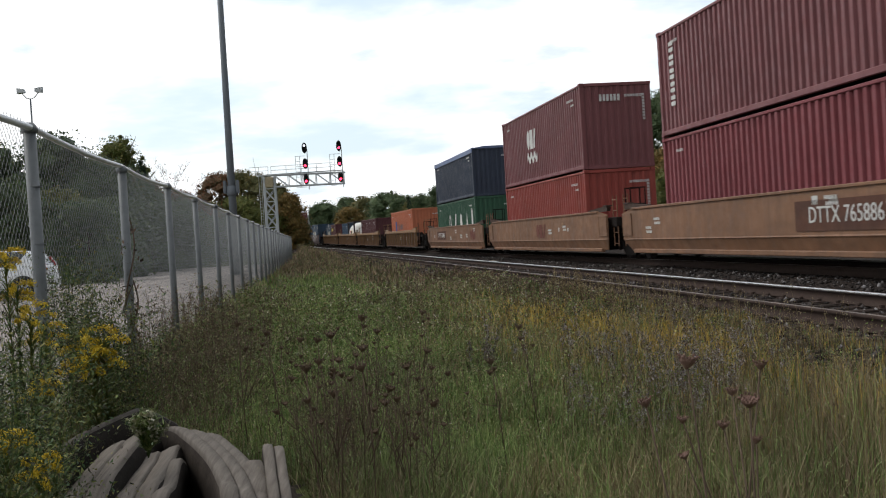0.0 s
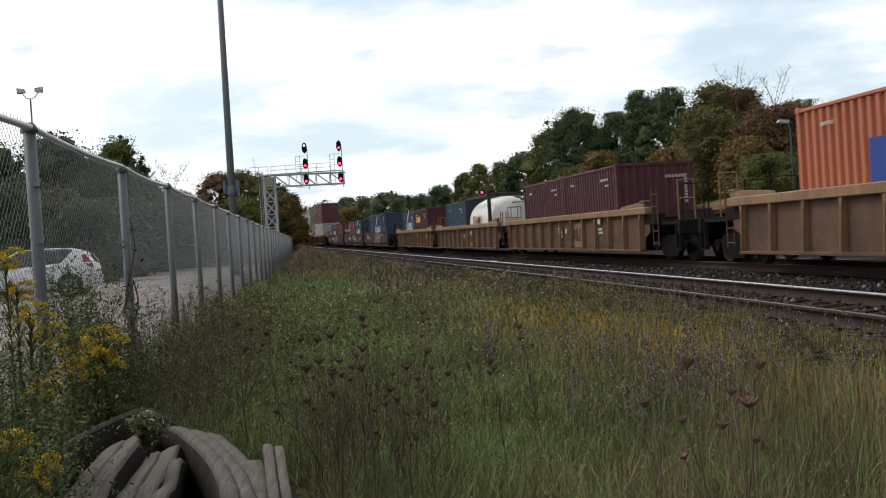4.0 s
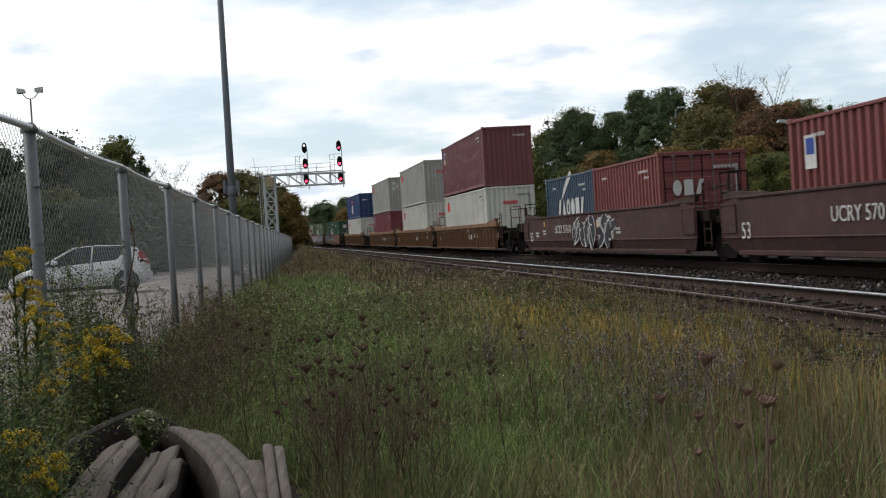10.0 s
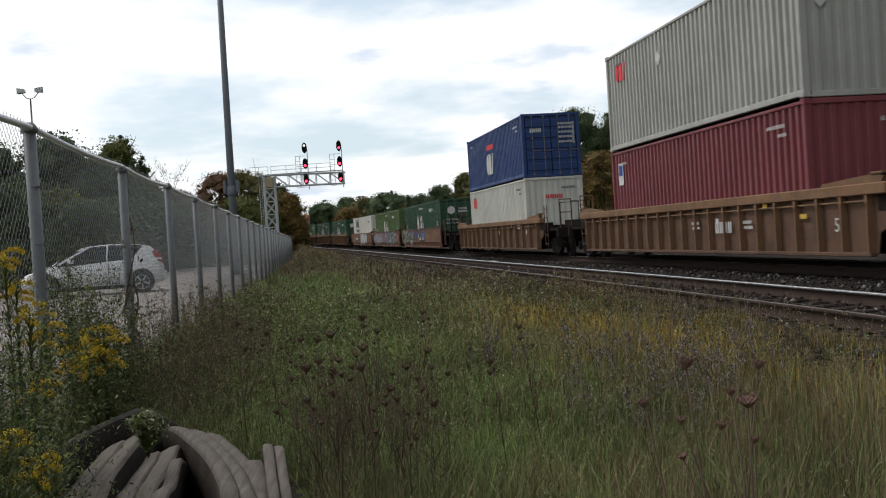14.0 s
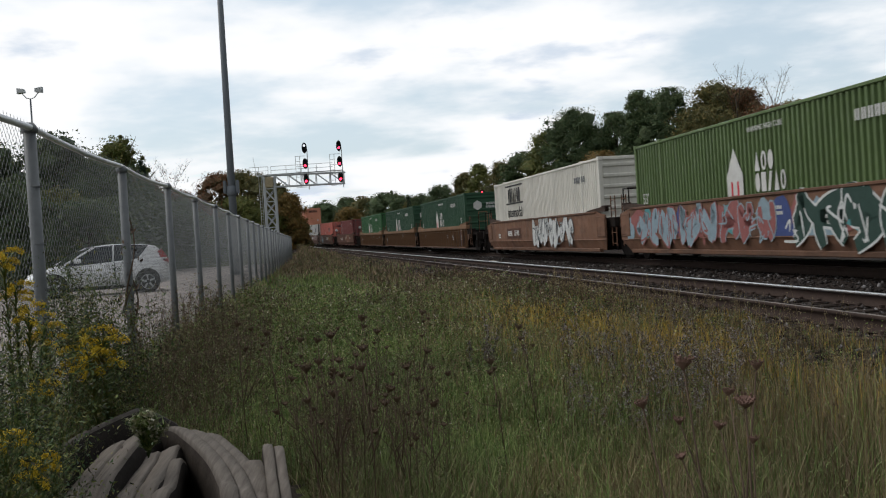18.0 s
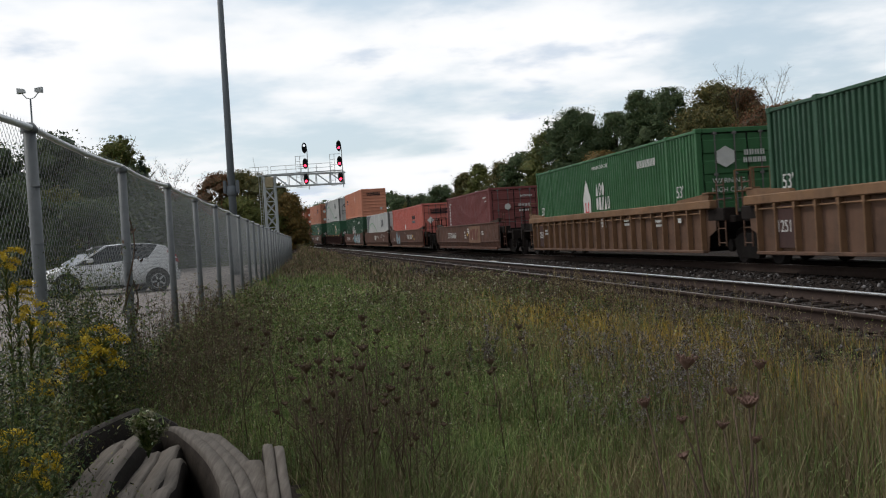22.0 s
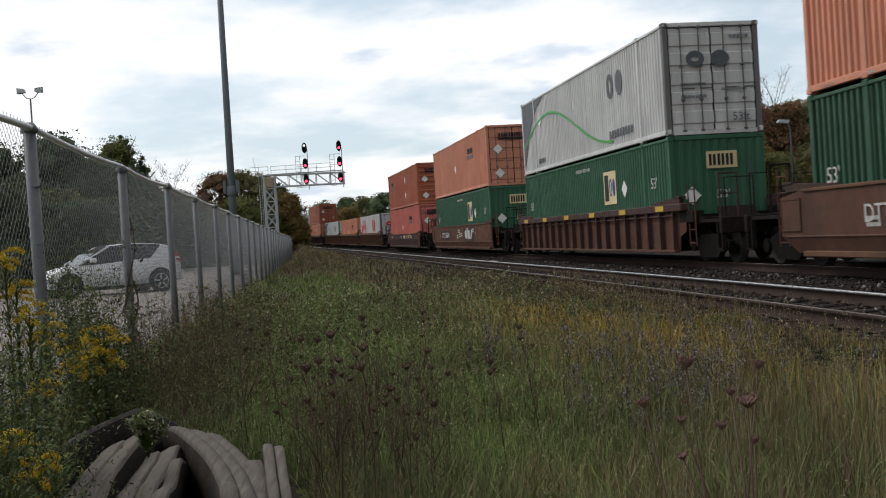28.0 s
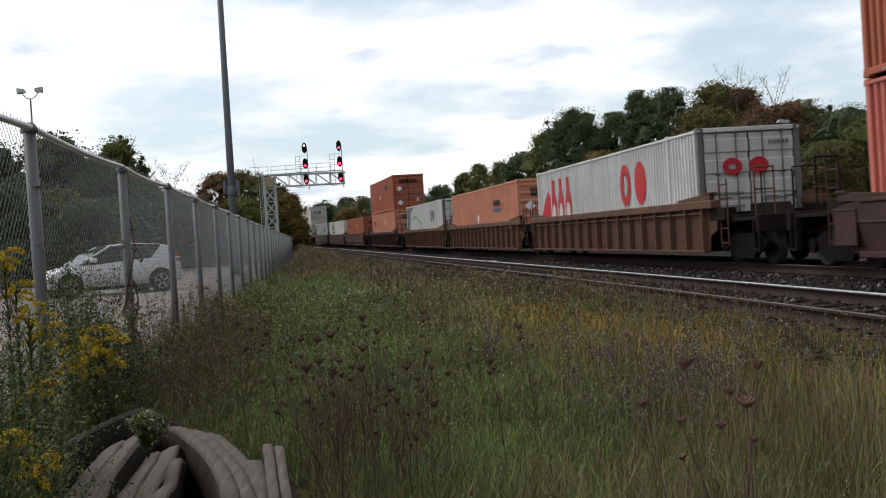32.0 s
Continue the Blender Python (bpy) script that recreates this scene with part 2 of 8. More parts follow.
def build_ground():
    xs = np.unique(np.concatenate([np.linspace(-14, 22, 109), -14 - np.geomspace(0.6, 2400, 40), 22 + np.geomspace(0.8, 2400, 40)]))
    ys = np.unique(np.concatenate([np.linspace(-6, 60, 133), 60 + np.geomspace(0.7, 2600, 70), -6 - np.geomspace(1, 600, 24)]))
    gx, gy = np.meshgrid(xs, ys)
    gz = ground_z(gx, gy)
    v = np.column_stack([gx.ravel(), gy.ravel(), gz.ravel()])
    nx, ny = len(xs), len(ys)
    i = (np.arange(ny - 1)[:, None] * nx + np.arange(nx - 1)[None, :]).ravel()
    f = np.column_stack([i, i + 1, i + nx + 1, i + nx])
    ob = new("ground", stuff_mesh("ground", v, f, [field_material()], smooth=True))
    tagged(ob, "rough grassy field beside the railway, rising to a wooded bank", "ground", kind="structure")


def asphalt():
    m, nt, b = node_mat("car_park_surface")
    big = ramp(nt, noise_at(nt, 0.4, 5), [(0.3, (0.22, 0.195, 0.18)), (0.7, (0.34, 0.305, 0.285))])
    fine = ramp(nt, noise_at(nt, 18, 4), [(0.35, (0.75, 0.75, 0.75)), (0.7, (1.1, 1.1, 1.1))])
    nt.links.new(mixed(nt, 1.0, big, fine, "MULTIPLY"), b.inputs["Base Color"])
    b.inputs["Roughness"].default_value = 0.9
    b.inputs["Specular IOR Level"].default_value = 0.04
    bump(nt, b, noise_at(nt, 40, 3), 0.4, 0.01)
    return m


def build_lot():
    ys = np.linspace(4, 72, 70)
    us = np.array([0.10, 1.0, 2.2, 3.5, 6, 10, 16, 24, 34, 46])
    gx = fence_x(ys)[:, None] - us[None, :]
    gy = np.repeat(ys[:, None], len(us), 1)
    gz = ground_z(gx, gy) + 0.03
    nx = len(us)
    i = (np.arange(len(ys) - 1)[:, None] * nx + np.arange(nx - 1)[None, :]).ravel()
    f = np.column_stack([i, i + nx, i + nx + 1, i + 1])
    ob = new("car_park", stuff_mesh("car_park", np.column_stack([gx.ravel(), gy.ravel(), gz.ravel()]), f, [asphalt()], smooth=True))
    tagged(ob, "pale worn gravel and asphalt car park behind the fence", "car park", kind="structure")


# ---- ballast, sleepers and rails ----
def gravel():
    m, nt, b = node_mat("ballast")
    co = nt.nodes.new("ShaderNodeTexCoord")
    vo = nt.nodes.new("ShaderNodeTexVoronoi")
    vo.inputs["Scale"].default_value = 16
    nt.links.new(co.outputs["Object"], vo.inputs["Vector"])
    stone = ramp(nt, vo.outputs["Color"], [(0.1, (0.013, 0.011, 0.0105)), (0.9, (0.056, 0.050, 0.048))])
    rust = ramp(nt, noise_at(nt, 0.7, 5), [(0.35, (0.75, 0.72, 0.70)), (0.7, (1.0, 0.86, 0.76))])
    nt.links.new(mixed(nt, 1.0, stone, rust, "MULTIPLY"), b.inputs["Base Color"])
    b.inputs["Roughness"].default_value = 0.92
    b.inputs["Specular IOR Level"].default_value = 0.04
    bump(nt, b, vo.outputs["Distance"], 0.9, 0.05)
    return m


GRAVEL = gravel()


def sweep(name, prof, s0, s1, step, mat, off=0.0):
    """An outline of (towards the far side, height) drawn along the railway."""
    ss = np.arange(s0, s1 + step, step)
    h = np.interp(ss, RUN, HEAD)
    x, y, z = (np.interp(ss, RUN, q) for q in (LINE_X, LINE_Y, LINE_Z))
    p = np.array(prof)
    o = p[:, 0][None, :] - off
    vx = x[:, None] + o * np.cos(h)[:, None]
    vy = y[:, None] - o * np.sin(h)[:, None]
    vz = z[:, None] + p[:, 1][None, :]
    n = len(prof)
    i = (np.arange(len(ss) - 1)[:, None] * n + np.arange(n)[None, :])
    j = (np.arange(len(ss) - 1)[:, None] * n + (np.arange(n)[None, :] + 1) % n)
    f = np.stack([i, j, j + n, i + n], -1).reshape(-1, 4)
    return stuff_mesh(name, np.column_stack([vx.ravel(), vy.ravel(), vz.ravel()]), f, [mat])


def build_track():
    # past the far track the dark bed stands in for weeds in shade
    bed = [(-GAP - 2.6, -0.80), (-GAP - 2.15, -0.44), (-GAP - 1.55, -0.20), (-GAP + 1.75, -0.20), (-GAP / 2, -0.30),
           (-1.75, -0.20), (1.75, -0.20), (2.4, -0.34), (6.2, -0.40), (10.4, -0.10), (10.9, -1.1)]
    tagged(new("ballast_bed", sweep("ballast_bed", bed, -60, 420, 3.0, GRAVEL)),
           "grey and rusty crushed stone ballast under both tracks, widened beyond them in place of shaded weeds", "ballast", kind="structure")
    # loose stones on the bed, nearest the camera
    rng = np.random.default_rng(5)
    n = 20000
    s = 6 + 60 * rng.random(n) ** 1.7
    o = rng.uniform(-GAP - 2.3, 1.0, n)
    z = np.interp(o, [q[0] for q in bed], [q[1] for q in bed])
    h = np.interp(s, RUN, HEAD)
    cx = np.interp(s, RUN, LINE_X) + o * np.cos(h)
    cy = np.interp(s, RUN, LINE_Y) - o * np.sin(h)
    cz = np.interp(s, RUN, LINE_Z) + z + 0.012
    r = rng.uniform(0.022, 0.055, n)
    base = np.array([(1, 0, 0), (-1, 0, 0), (0, 1, 0), (0, -1, 0), (0, 0, 0.8), (0, 0, -0.8)], float)
    jit = base[None] * r[:, None, None] * rng.uniform(0.6, 1.3, (n, 6, 1)) + rng.normal(0, 0.007, (n, 6, 3))
    v = (np.stack([cx, cy, cz], 1)[:, None, :] + jit).reshape(-1, 3)
    tri = np.array([(0, 2, 4), (2, 1, 4), (1, 3, 4), (3, 0, 4), (2, 0, 5), (1, 2, 5), (3, 1, 5), (0, 3, 5)])
    f = (np.arange(n)[:, None, None] * 6 + tri[None]).reshape(-1, 3)
    m, nt, b = node_mat("loose_stone")
    geo = nt.nodes.new("ShaderNodeNewGeometry")
    nt.links.new(ramp(nt, geo.outputs["Random Per Island"], [(0.0, (0.014, 0.012, 0.011)), (0.8, (0.050, 0.044, 0.042)), (1.0, (0.19, 0.18, 0.18))]), b.inputs["Base Color"])
    b.inputs["Roughness"].default_value = 0.9
    b.inputs["Specular IOR Level"].default_value = 0.04
    tagged(new("ballast_stones", stuff_mesh("ballast_stones", v, f, [m])), "loose grey and brown crushed stones on the track bed", "stones", kind="stuff")
    # rails
    side = plain("rail_side", (0.044, 0.031, 0.026), 0.85, vary=0.35)
    head = plain("rail_head", (0.62, 0.60, 0.58), 0.28, 1.0, vary=0.12, bumpy=0)
    foot = [(-0.07, -0.17), (0.07, -0.17), (0.07, -0.158), (0.012, -0.14), (0.012, -0.045), (0.035, -0.035), (0.036, -0.008), (0.026, 0.0),
            (-0.026, 0.0), (-0.036, -0.008), (-0.035, -0.035), (-0.012, -0.045), (-0.012, -0.14), (-0.07, -0.158)]
    dull = plain("dull_rail_head", (0.15, 0.125, 0.11), 0.5, 0.5, vary=0.4, scale=2.5, bumpy=0)
    for off in (GAP, 0.0):
        for g in (-0.753, 0.753):
            rail = new("rail", sweep("rail", [(p + g, z) for p, z in foot], -60, 420, 1.5, side, off))
            tagged(rail, "rusty steel rail with a bright worn top", "rail", "rails of the two tracks", "structure")
            put("running_surface", sweep("running_surface", [(g - 0.026, 0.0005), (g + 0.026, 0.0005), (g + 0.024, 0.003), (g - 0.027, 0.003)] if g < 0 else [(g - 0.036, -0.034), (g - 0.030, -0.002), (g + 0.026, 0.0005), (g + 0.024, 0.003), (g - 0.033, 0.002), (g - 0.040, -0.034)], -60, 420, 1.5, dull if off and g < 0 else head, off), rail)
    # sleepers of the near track are separate, those of the far track lie under the train
    wood = plain("sleeper_wood", (0.034, 0.026, 0.022), 0.9, vary=0.5, scale=4)
    tie = Build().box(-0.115, 0.115, -1.3, 1.3, -0.35, -0.172, 0.012).mesh("sleeper", wood)
    plate = Build().box(-0.1, 0.1, -0.19, 0.19, -0.172, -0.158, 0.003)
    plate.box(-0.03, 0.03, -0.13, -0.08, -0.158, -0.12, 0.006).box(-0.03, 0.03, 0.08, 0.13, -0.158, -0.12, 0.006)
    plate = plate.mesh("tie_plate", side)
    rng = random.Random(3)
    for off, count in ((GAP, 260), (0.0, 90)):
        for i in range(count):
            s = 4 + i * 0.53
            h = float(np.interp(s, RUN, HEAD))
            m = Matrix.Translation(on_line(s, off, rng.uniform(-0.012, 0.0))) @ pose(0, 0, 0, 0, 0, -math.degrees(h) + 90 + rng.uniform(-1.2, 1.2))
            t = put("sleeper", tie, None, m)
            tagged(t, "dark weathered timber sleeper bedded in ballast", "sleeper", "sleepers", "structure")
            if off and i < 120:
                for g in (-0.753, 0.753):
                    put("tie_plate", plate, t, pose(0, g, 0))


def offcut(s, off, length, turn):
    """A pale broken offcut that lies beside the rail."""
    m = plain("pale_split_wood", (0.42, 0.38, 0.32), 0.85, vary=0.3, scale=9)
    b = Build().prism([(-length / 2, 0.0), (length * 0.46, 0.0), (length / 2, 0.05), (length * 0.3, 0.09), (-length * 0.42, 0.075)], -0.07, 0.06, "y")
    h = math.degrees(float(np.interp(s, RUN, HEAD)))
    ob = put("timber_offcut", b.mesh("timber_offcut", m), None, Matrix.Translation(on_line(s, off, -0.20)) @ pose(0, 0, 0, 0, 0, turn - h))
    tagged(ob, "pale split timber offcut lying on the ballast", "timber", "offcuts on the track bed")


build_ground()
build_lot()
build_track()
offcut(44.5, 2.78, 0.55, 30)
offcut(36.6, 3.72, 0.42, 75)


# ---- chain-link fence ----
def build_fence():
    zinc = plain("galvanised_steel", (0.155, 0.165, 0.172), 0.6, 0.15, vary=0.2, scale=3)
    wire_mat = plain("fence_wire", (0.14, 0.15, 0.155), 0.7, 0.0, vary=0.1, bumpy=0)
    fence = new("chain_link_fence")
    tagged(fence, "tall galvanised chain-link fence along the grassy field", "fence")
    y0, step, n = 0.41, 3.004, 29
    cached_tie = Build().tube([(0, 0, -0.0025), (0, 0, 0.0025)], 0.0405, 12).mesh("tie_wire", zinc, True)
    for i in range(n):
        y = y0 + i * step
        x = fence_x(y)
        g, r = float(ground_z(x, y)), 0.038
        top = 1.90 + rise(y) * 0.55 - (0.03 if i % 2 else 0.0)
        lean = 0.012 * math.sin(i * 2.3)
        b = Build().tube([(0, 0, -0.3), (lean, 0, top - g)], r, 12)
        b.lathe([(0.05, 0), (0.052, 0.03), (0.03, 0.06)], 12, Matrix.Translation((lean, 0, top - g - 0.03)))
        post = put("post", b.mesh("post", zinc, True), fence, pose(x, y, g))
        if i < 12:
            for k in (0.35, 0.75, 1.15, 1.5):
                put("tie_wire", cached_tie, post, pose(0, 0, k))
    rail = Build()
    pts = []
    for i in range(n * 4):
        y = y0 + i * step / 4
        if i % 4 and y > y0 + (n - 1) * step:
            break
        sag = 0.025 * math.sin(math.pi * (i % 4) / 4)
        pts.append((fence_x(y) + 0.005 * math.sin(y), y, 1.90 + rise(y) * 0.55 - sag))
    # paler than the posts: the highlight along the rail's top is put into its colour
    put("top_rail", rail.tube(pts, 0.021, 10).mesh("top_rail", plain("highlit_galvanised_steel", (0.58, 0.59, 0.60), 0.45, 0.3, vary=0.15), True), fence)

    # the woven wire: strands that slant both ways
    def weave(ya, yb, pitch, r, name):
        vs, fs = [], []
        H = 2.20
        n = int((yb - ya) / pitch) + int(H / pitch) + 2
        for sgn in (1, -1):
            for k in range(-int(H / pitch) - 1, n):
                a = ya + k * pitch
                p0, p1 = (a, 0.0), (a + H, H)
                if sgn < 0:
                    p0, p1 = (a + H, 0.0), (a, H)
                # clip to the panel
                lo, hi = min(p0[0], p1[0]), max(p0[0], p1[0])
                c0, c1 = max(lo, ya), min(hi, yb)
                if c1 <= c0:
                    continue
                f0, f1 = (c0 - p0[0]) / (p1[0] - p0[0]), (c1 - p0[0]) / (p1[0] - p0[0])
                q = []
                for fr in (f0, f1):
                    y = p0[0] + (p1[0] - p0[0]) * fr
                    z = H * fr
                    q.append((fence_x(y) - 0.042 + sgn * 0.002, y, z - 0.29 + rise(y) * 0.55))
                k0 = len(vs)
                for p in q:
                    vs += [(p[0] - r, p[1] + r, p[2]), (p[0] + r, p[1], p[2] + r), (p[0] + r, p[1] - r, p[2] - r)]
                fs += [(k0, k0 + 1, k0 + 4, k0 + 3), (k0 + 1, k0 + 2, k0 + 5, k0 + 4), (k0 + 2, k0, k0 + 3, k0 + 5)]
        ob = put(name, stuff_mesh(name, np.array(vs), np.array(fs), [wire_mat]), fence)
        tagged(ob, "woven galvanised wire mesh", kind="stuff")

    weave(3.4, 30.5, 0.072, 0.0014, "wire_mesh")
    weave(30.5, 84.5, 0.110, 0.0016, "wire_mesh")
    # knuckled wire ends above the rail
    b = Build()
    for k in range(260):
        y = 3.4 + k * 0.072
        x = fence_x(y) - 0.042
        b.tube([(x, y - 0.012, 1.90 + rise(y) * 0.55), (x, y, 1.955 + rise(y) * 0.55), (x, y + 0.012, 1.90 + rise(y) * 0.55)], 0.001, 3, None, False)
    put("wire_edge", b.mesh("wire_edge", wire_mat), fence)["kind"] = "stuff"


build_fence()


# ---- the train ----
def text_mesh(text, size, mat, key=None):
    """Flat letters, a few millimetres thick, centred, facing +y... laid in the x-z plane."""
    cu = bpy.data.curves.new("letters", "FONT")
    cu.body, cu.size, cu.extrude, cu.align_x, cu.align_y = text, size, 0.003, "CENTER", "CENTER"
    cu.resolution_u = 3
    ob = bpy.data.objects.new("letters", cu)
    scene.collection.objects.link(ob)
    bpy.context.view_layer.update()
    me = bpy.data.meshes.new_from_object(ob)
    bpy.data.objects.remove(ob)
    bpy.data.curves.remove(cu)
    me.name = "lettering"
    me.materials.clear()
    me.materials.append(mat)
    return me


WHITE = paint("white_marking", (0.56, 0.56, 0.54), 0.6, 0.15, dirt=0.45)
BLACK = plain("black_marking", (0.02, 0.02, 0.022), 0.6)
YELLOW = plain("yellow_marking", (0.50, 0.34, 0.06), 0.6)
REDMARK = plain("red_marking", (0.45, 0.03, 0.04), 0.6)
BARS = paint("grimy_galvanised_bars", (0.13, 0.125, 0.12), 0.55, 0.5)
STEEL = plain("dark_underframe", (0.010, 0.0085, 0.008), 0.8, vary=0.5)
WHEEL = plain("wheel_steel", (0.018, 0.014, 0.013), 0.7, 0.2, vary=0.3)
RUBBER = plain("black_rubber", (0.02, 0.02, 0.02), 0.8)
CACHE = {}


def cached(key, make):
    if key not in CACHE:
        CACHE[key] = make()
    return CACHE[key]


# near side of a thing on the train is its -y side seen from the field: x forward means the field lies at y < 0


def flat(parent, me, x, z, y, m=None, name="lettering", end=False):
    """Lays letters or a sign on the near side at (x, z), or on the front end at (y, z) where end is set."""
    if end:
        base = pose(x, y, z, 90, 0, 90)
    else:
        base = pose(x, y, z, 90, 0, 0)
    ob = put(name, me, parent, base @ m if m else base)
    if name in ("lettering", "notice", "graffiti"):
        tagged(ob, kind="stuff")
    return ob


def bars(w, h, n, mat, gap=0.35, seed=0):
    """A row of marks that stands for a line of writing: upright bars, or for a large emblem plain discs, rings, wedges and blocks."""
    b = Build()
    p = w / n
    c = p * (1 - gap)
    t = c * 0.40
    for i in range(n):
        x0 = -w / 2 + i * p
        kind = (2 * i + n + seed) % 5 if h >= 0.38 else 9
        cx, rx, ry, k = x0 + c / 2, c / 2, h / 2, 16
        ring = [(math.cos(2 * math.pi * q / k), math.sin(2 * math.pi * q / k)) for q in range(k)]
        if kind == 0:
            b.prism([(cx + u * rx, v * ry) for u, v in ring], 0, 0.004, "z")
        elif kind == 1:
            b.prism([(x0, -h / 2), (x0 + c, -h / 2), (cx, h / 2)], 0, 0.004, "z")
        elif kind == 2:
            b.prism([(x0, -h / 2), (x0 + c, -h / 2), (x0 + c, h / 2), (x0, h / 2)], 0, 0.004, "z")
        elif kind == 3:
            vs = [(cx + u * rx * f, v * (ry - rx * (1 - f)), z) for z in (0.0, 0.004) for f in (1.0, 0.45) for u, v in ring]
            b.add(vs, [(2 * k + q, 2 * k + (q + 1) % k, 3 * k + (q + 1) % k, 3 * k + q) for q in range(k)] + [(q, (q + 1) % k, 2 * k + (q + 1) % k, 2 * k + q) for q in range(k)])
        elif kind == 4:
            b.prism([(x0, -h / 2), (x0 + c * 0.5, -h / 2), (x0 + c, h / 2), (x0 + c * 0.5, h / 2)], 0, 0.004, "z")
        else:
            for x in (x0, x0 + c - t):
                b.box(x, x + t, -h / 2, h / 2, 0, 0.004)
    return b.mesh("marking", mat)


def panel_outline(pts, mat, t=0.004):
    return Build().prism(pts, 0, t, "z").mesh("sign", mat)


def diamond(r, mat):
    return panel_outline([(-r, 0), (0, -r), (r, 0), (0, r)], mat)


def corrugated(L, H, mat, pitch, depth, x0=None, x1=None):
    """A sheet with upright trapezoid folds from x0 to x1, at y = 0, folds outwards to y = -depth."""
    x0, x1 = (-L / 2, L / 2) if x0 is None else (x0, x1)
    n = max(1, round((x1 - x0) / pitch))
    p = (x1 - x0) / n
    xs, ys = [], []
    for i in range(n):
        a = x0 + i * p
        xs += [a, a + 0.19 * p, a + 0.30 * p, a + 0.50 * p, a + 0.70 * p]
        ys += [-depth, -depth, 0, 0, 0]
        xs += [a + 0.81 * p]
        ys += [-depth]
    xs.append(x1)
    ys.append(-depth)
    vs = [(x, y, z) for x, y in zip(xs, ys) for z in (0, H)]
    fs = [(2 * i, 2 * i + 2, 2 * i + 3, 2 * i + 1) for i in range(len(xs) - 1)]
    return Build().add(vs, fs).mesh("side_panel", mat)


def container(L, H, mat, end="plain", W=2.44, label="", frame_mat=None, group="containers on the train"):
    """A freight container: base at z = 0, long side along x; its front end (x > 0) is a plain corrugated wall or a pair of doors."""
    fm = frame_mat or mat
    thing = new("shipping_container")
    tagged(thing, label, "container", group)
    big = L > 13
    key = (L, H, mat.name, fm.name)
    rail_h = 0.16
    hw = W / 2
    spans = ((-L / 2 + 0.1, -6.12), (-5.92, 5.92), (6.12, L / 2 - 0.1)) if big else ((-L / 2 + 0.1, L / 2 - 0.1),)
    for x0, x1 in spans:
        long_side = cached(("side", x0, *key), lambda: corrugated(L, H - 0.10 - rail_h, mat, 0.205 if big else 0.278, 0.066, x0, x1))
        put("side_panel", long_side, thing, pose(0, -hw + 0.078, rail_h))
        put("side_panel", long_side, thing, pose(0, hw - 0.078, rail_h, 0, 0, 180))
    rail = cached(("brail", *key), lambda: Build().box(-L / 2, L / 2, -0.05, 0.05, 0.035, rail_h, 0.012).mesh("bottom_rail", fm))
    trail = cached(("trail", *key), lambda: Build().box(-L / 2, L / 2, -0.035, 0.035, H - 0.10, H - 0.03, 0.012).mesh("top_rail", fm))
    for s in (-1, 1):
        put("bottom_rail", rail, thing, pose(0, s * (hw - 0.040), 0))
        put("top_rail", trail, thing, pose(0, s * (hw - 0.025), 0))
    post = cached(("post", *key), lambda: Build().box(-0.07, 0.07, -0.07, 0.07, 0, H, 0.014).box(-0.088, 0.088, -0.082, 0.082, 0, 0.118, 0.015).box(-0.088, 0.088, -0.082, 0.082, H - 0.118, H + 0.004, 0.015).mesh("corner_post", fm))
    grimy = paint("grimy_white_frame_paint", (0.17, 0.17, 0.165), 0.6, 0.5, dirt=0.6) if mat.name.startswith("white_") else fm
    front = cached(("post", *key, grimy.name), lambda: Build().box(-0.07, 0.07, -0.07, 0.07, 0, H, 0.014).box(-0.088, 0.088, -0.082, 0.082, 0, 0.118, 0.015).box(-0.088, 0.088, -0.082, 0.082, H - 0.118, H + 0.004, 0.015).mesh("corner_post", grimy))
    ends = (-L / 2 + 0.09, L / 2 - 0.09) if not big else (-L / 2 + 0.09, -6.02, 6.02, L / 2 - 0.09)
    for x in ends:
        for s in (-1, 1):
            put("corner_post", post if x < L / 2 - 1 or end != "doors" else front, thing, pose(x, s * (hw - 0.058), 0))
    roof = cached(("roof", *key), lambda: roof_mesh(L, W, mat))
    put("roof", roof, thing, pose(0, 0, H - 0.06))
    floor = cached(("floor", *key), lambda: Build().box(-L / 2 + 0.1, L / 2 - 0.1, -hw + 0.1, hw - 0.1, 0.03, 0.13).mesh("floor", STEEL))
    put("floor", floor, thing)
    wall = cached(("end", *key), lambda: corrugated(W - 0.2, H - 0.2, mat, 0.25, 0.03))
    put("end_panel", wall, thing, pose(-L / 2 + 0.06, 0, 0.1, 0, 0, -90))
    head = cached(("header", *key), lambda: Build().box(-0.05, 0.05, -hw + 0.15, hw - 0.15, 0, 0.11, 0.01).mesh("header", fm))
    for x in (-L / 2 + 0.06, L / 2 - 0.06):
        put("header", head, thing, pose(x, 0, H - 0.11))
        put("sill", head, thing, pose(x, 0, 0.0))
    if end == "plain":
        put("end_panel", wall, thing, pose(L / 2 - 0.06, 0, 0.1, 0, 0, 90))
    elif end == "ribbed":
        wall2 = cached(("endr", *key), lambda: ribbed_end(W, H, mat))
        put("end_panel", wall2, thing, pose(L / 2 - 0.03, 0, 0.1))
    else:
        leaf = cached(("leaf", *key), lambda: door_leaf(W / 2 - 0.19, H - 0.26, mat))
        bar = cached(("bar", *key), lambda: door_bar(H - 0.16, BARS))
        seal = cached(("seal", *key), lambda: Build().box(-0.01, 0.012, -hw + 0.13, hw - 0.13, 0.1, H - 0.12).mesh("seal", RUBBER))
        put("seal", seal, thing, pose(L / 2 - 0.10, 0, 0))
        for s in (-1, 1):
            d = put("door", leaf, thing, pose(L / 2 - 0.085, s * (W / 4 - 0.07), 0.12))
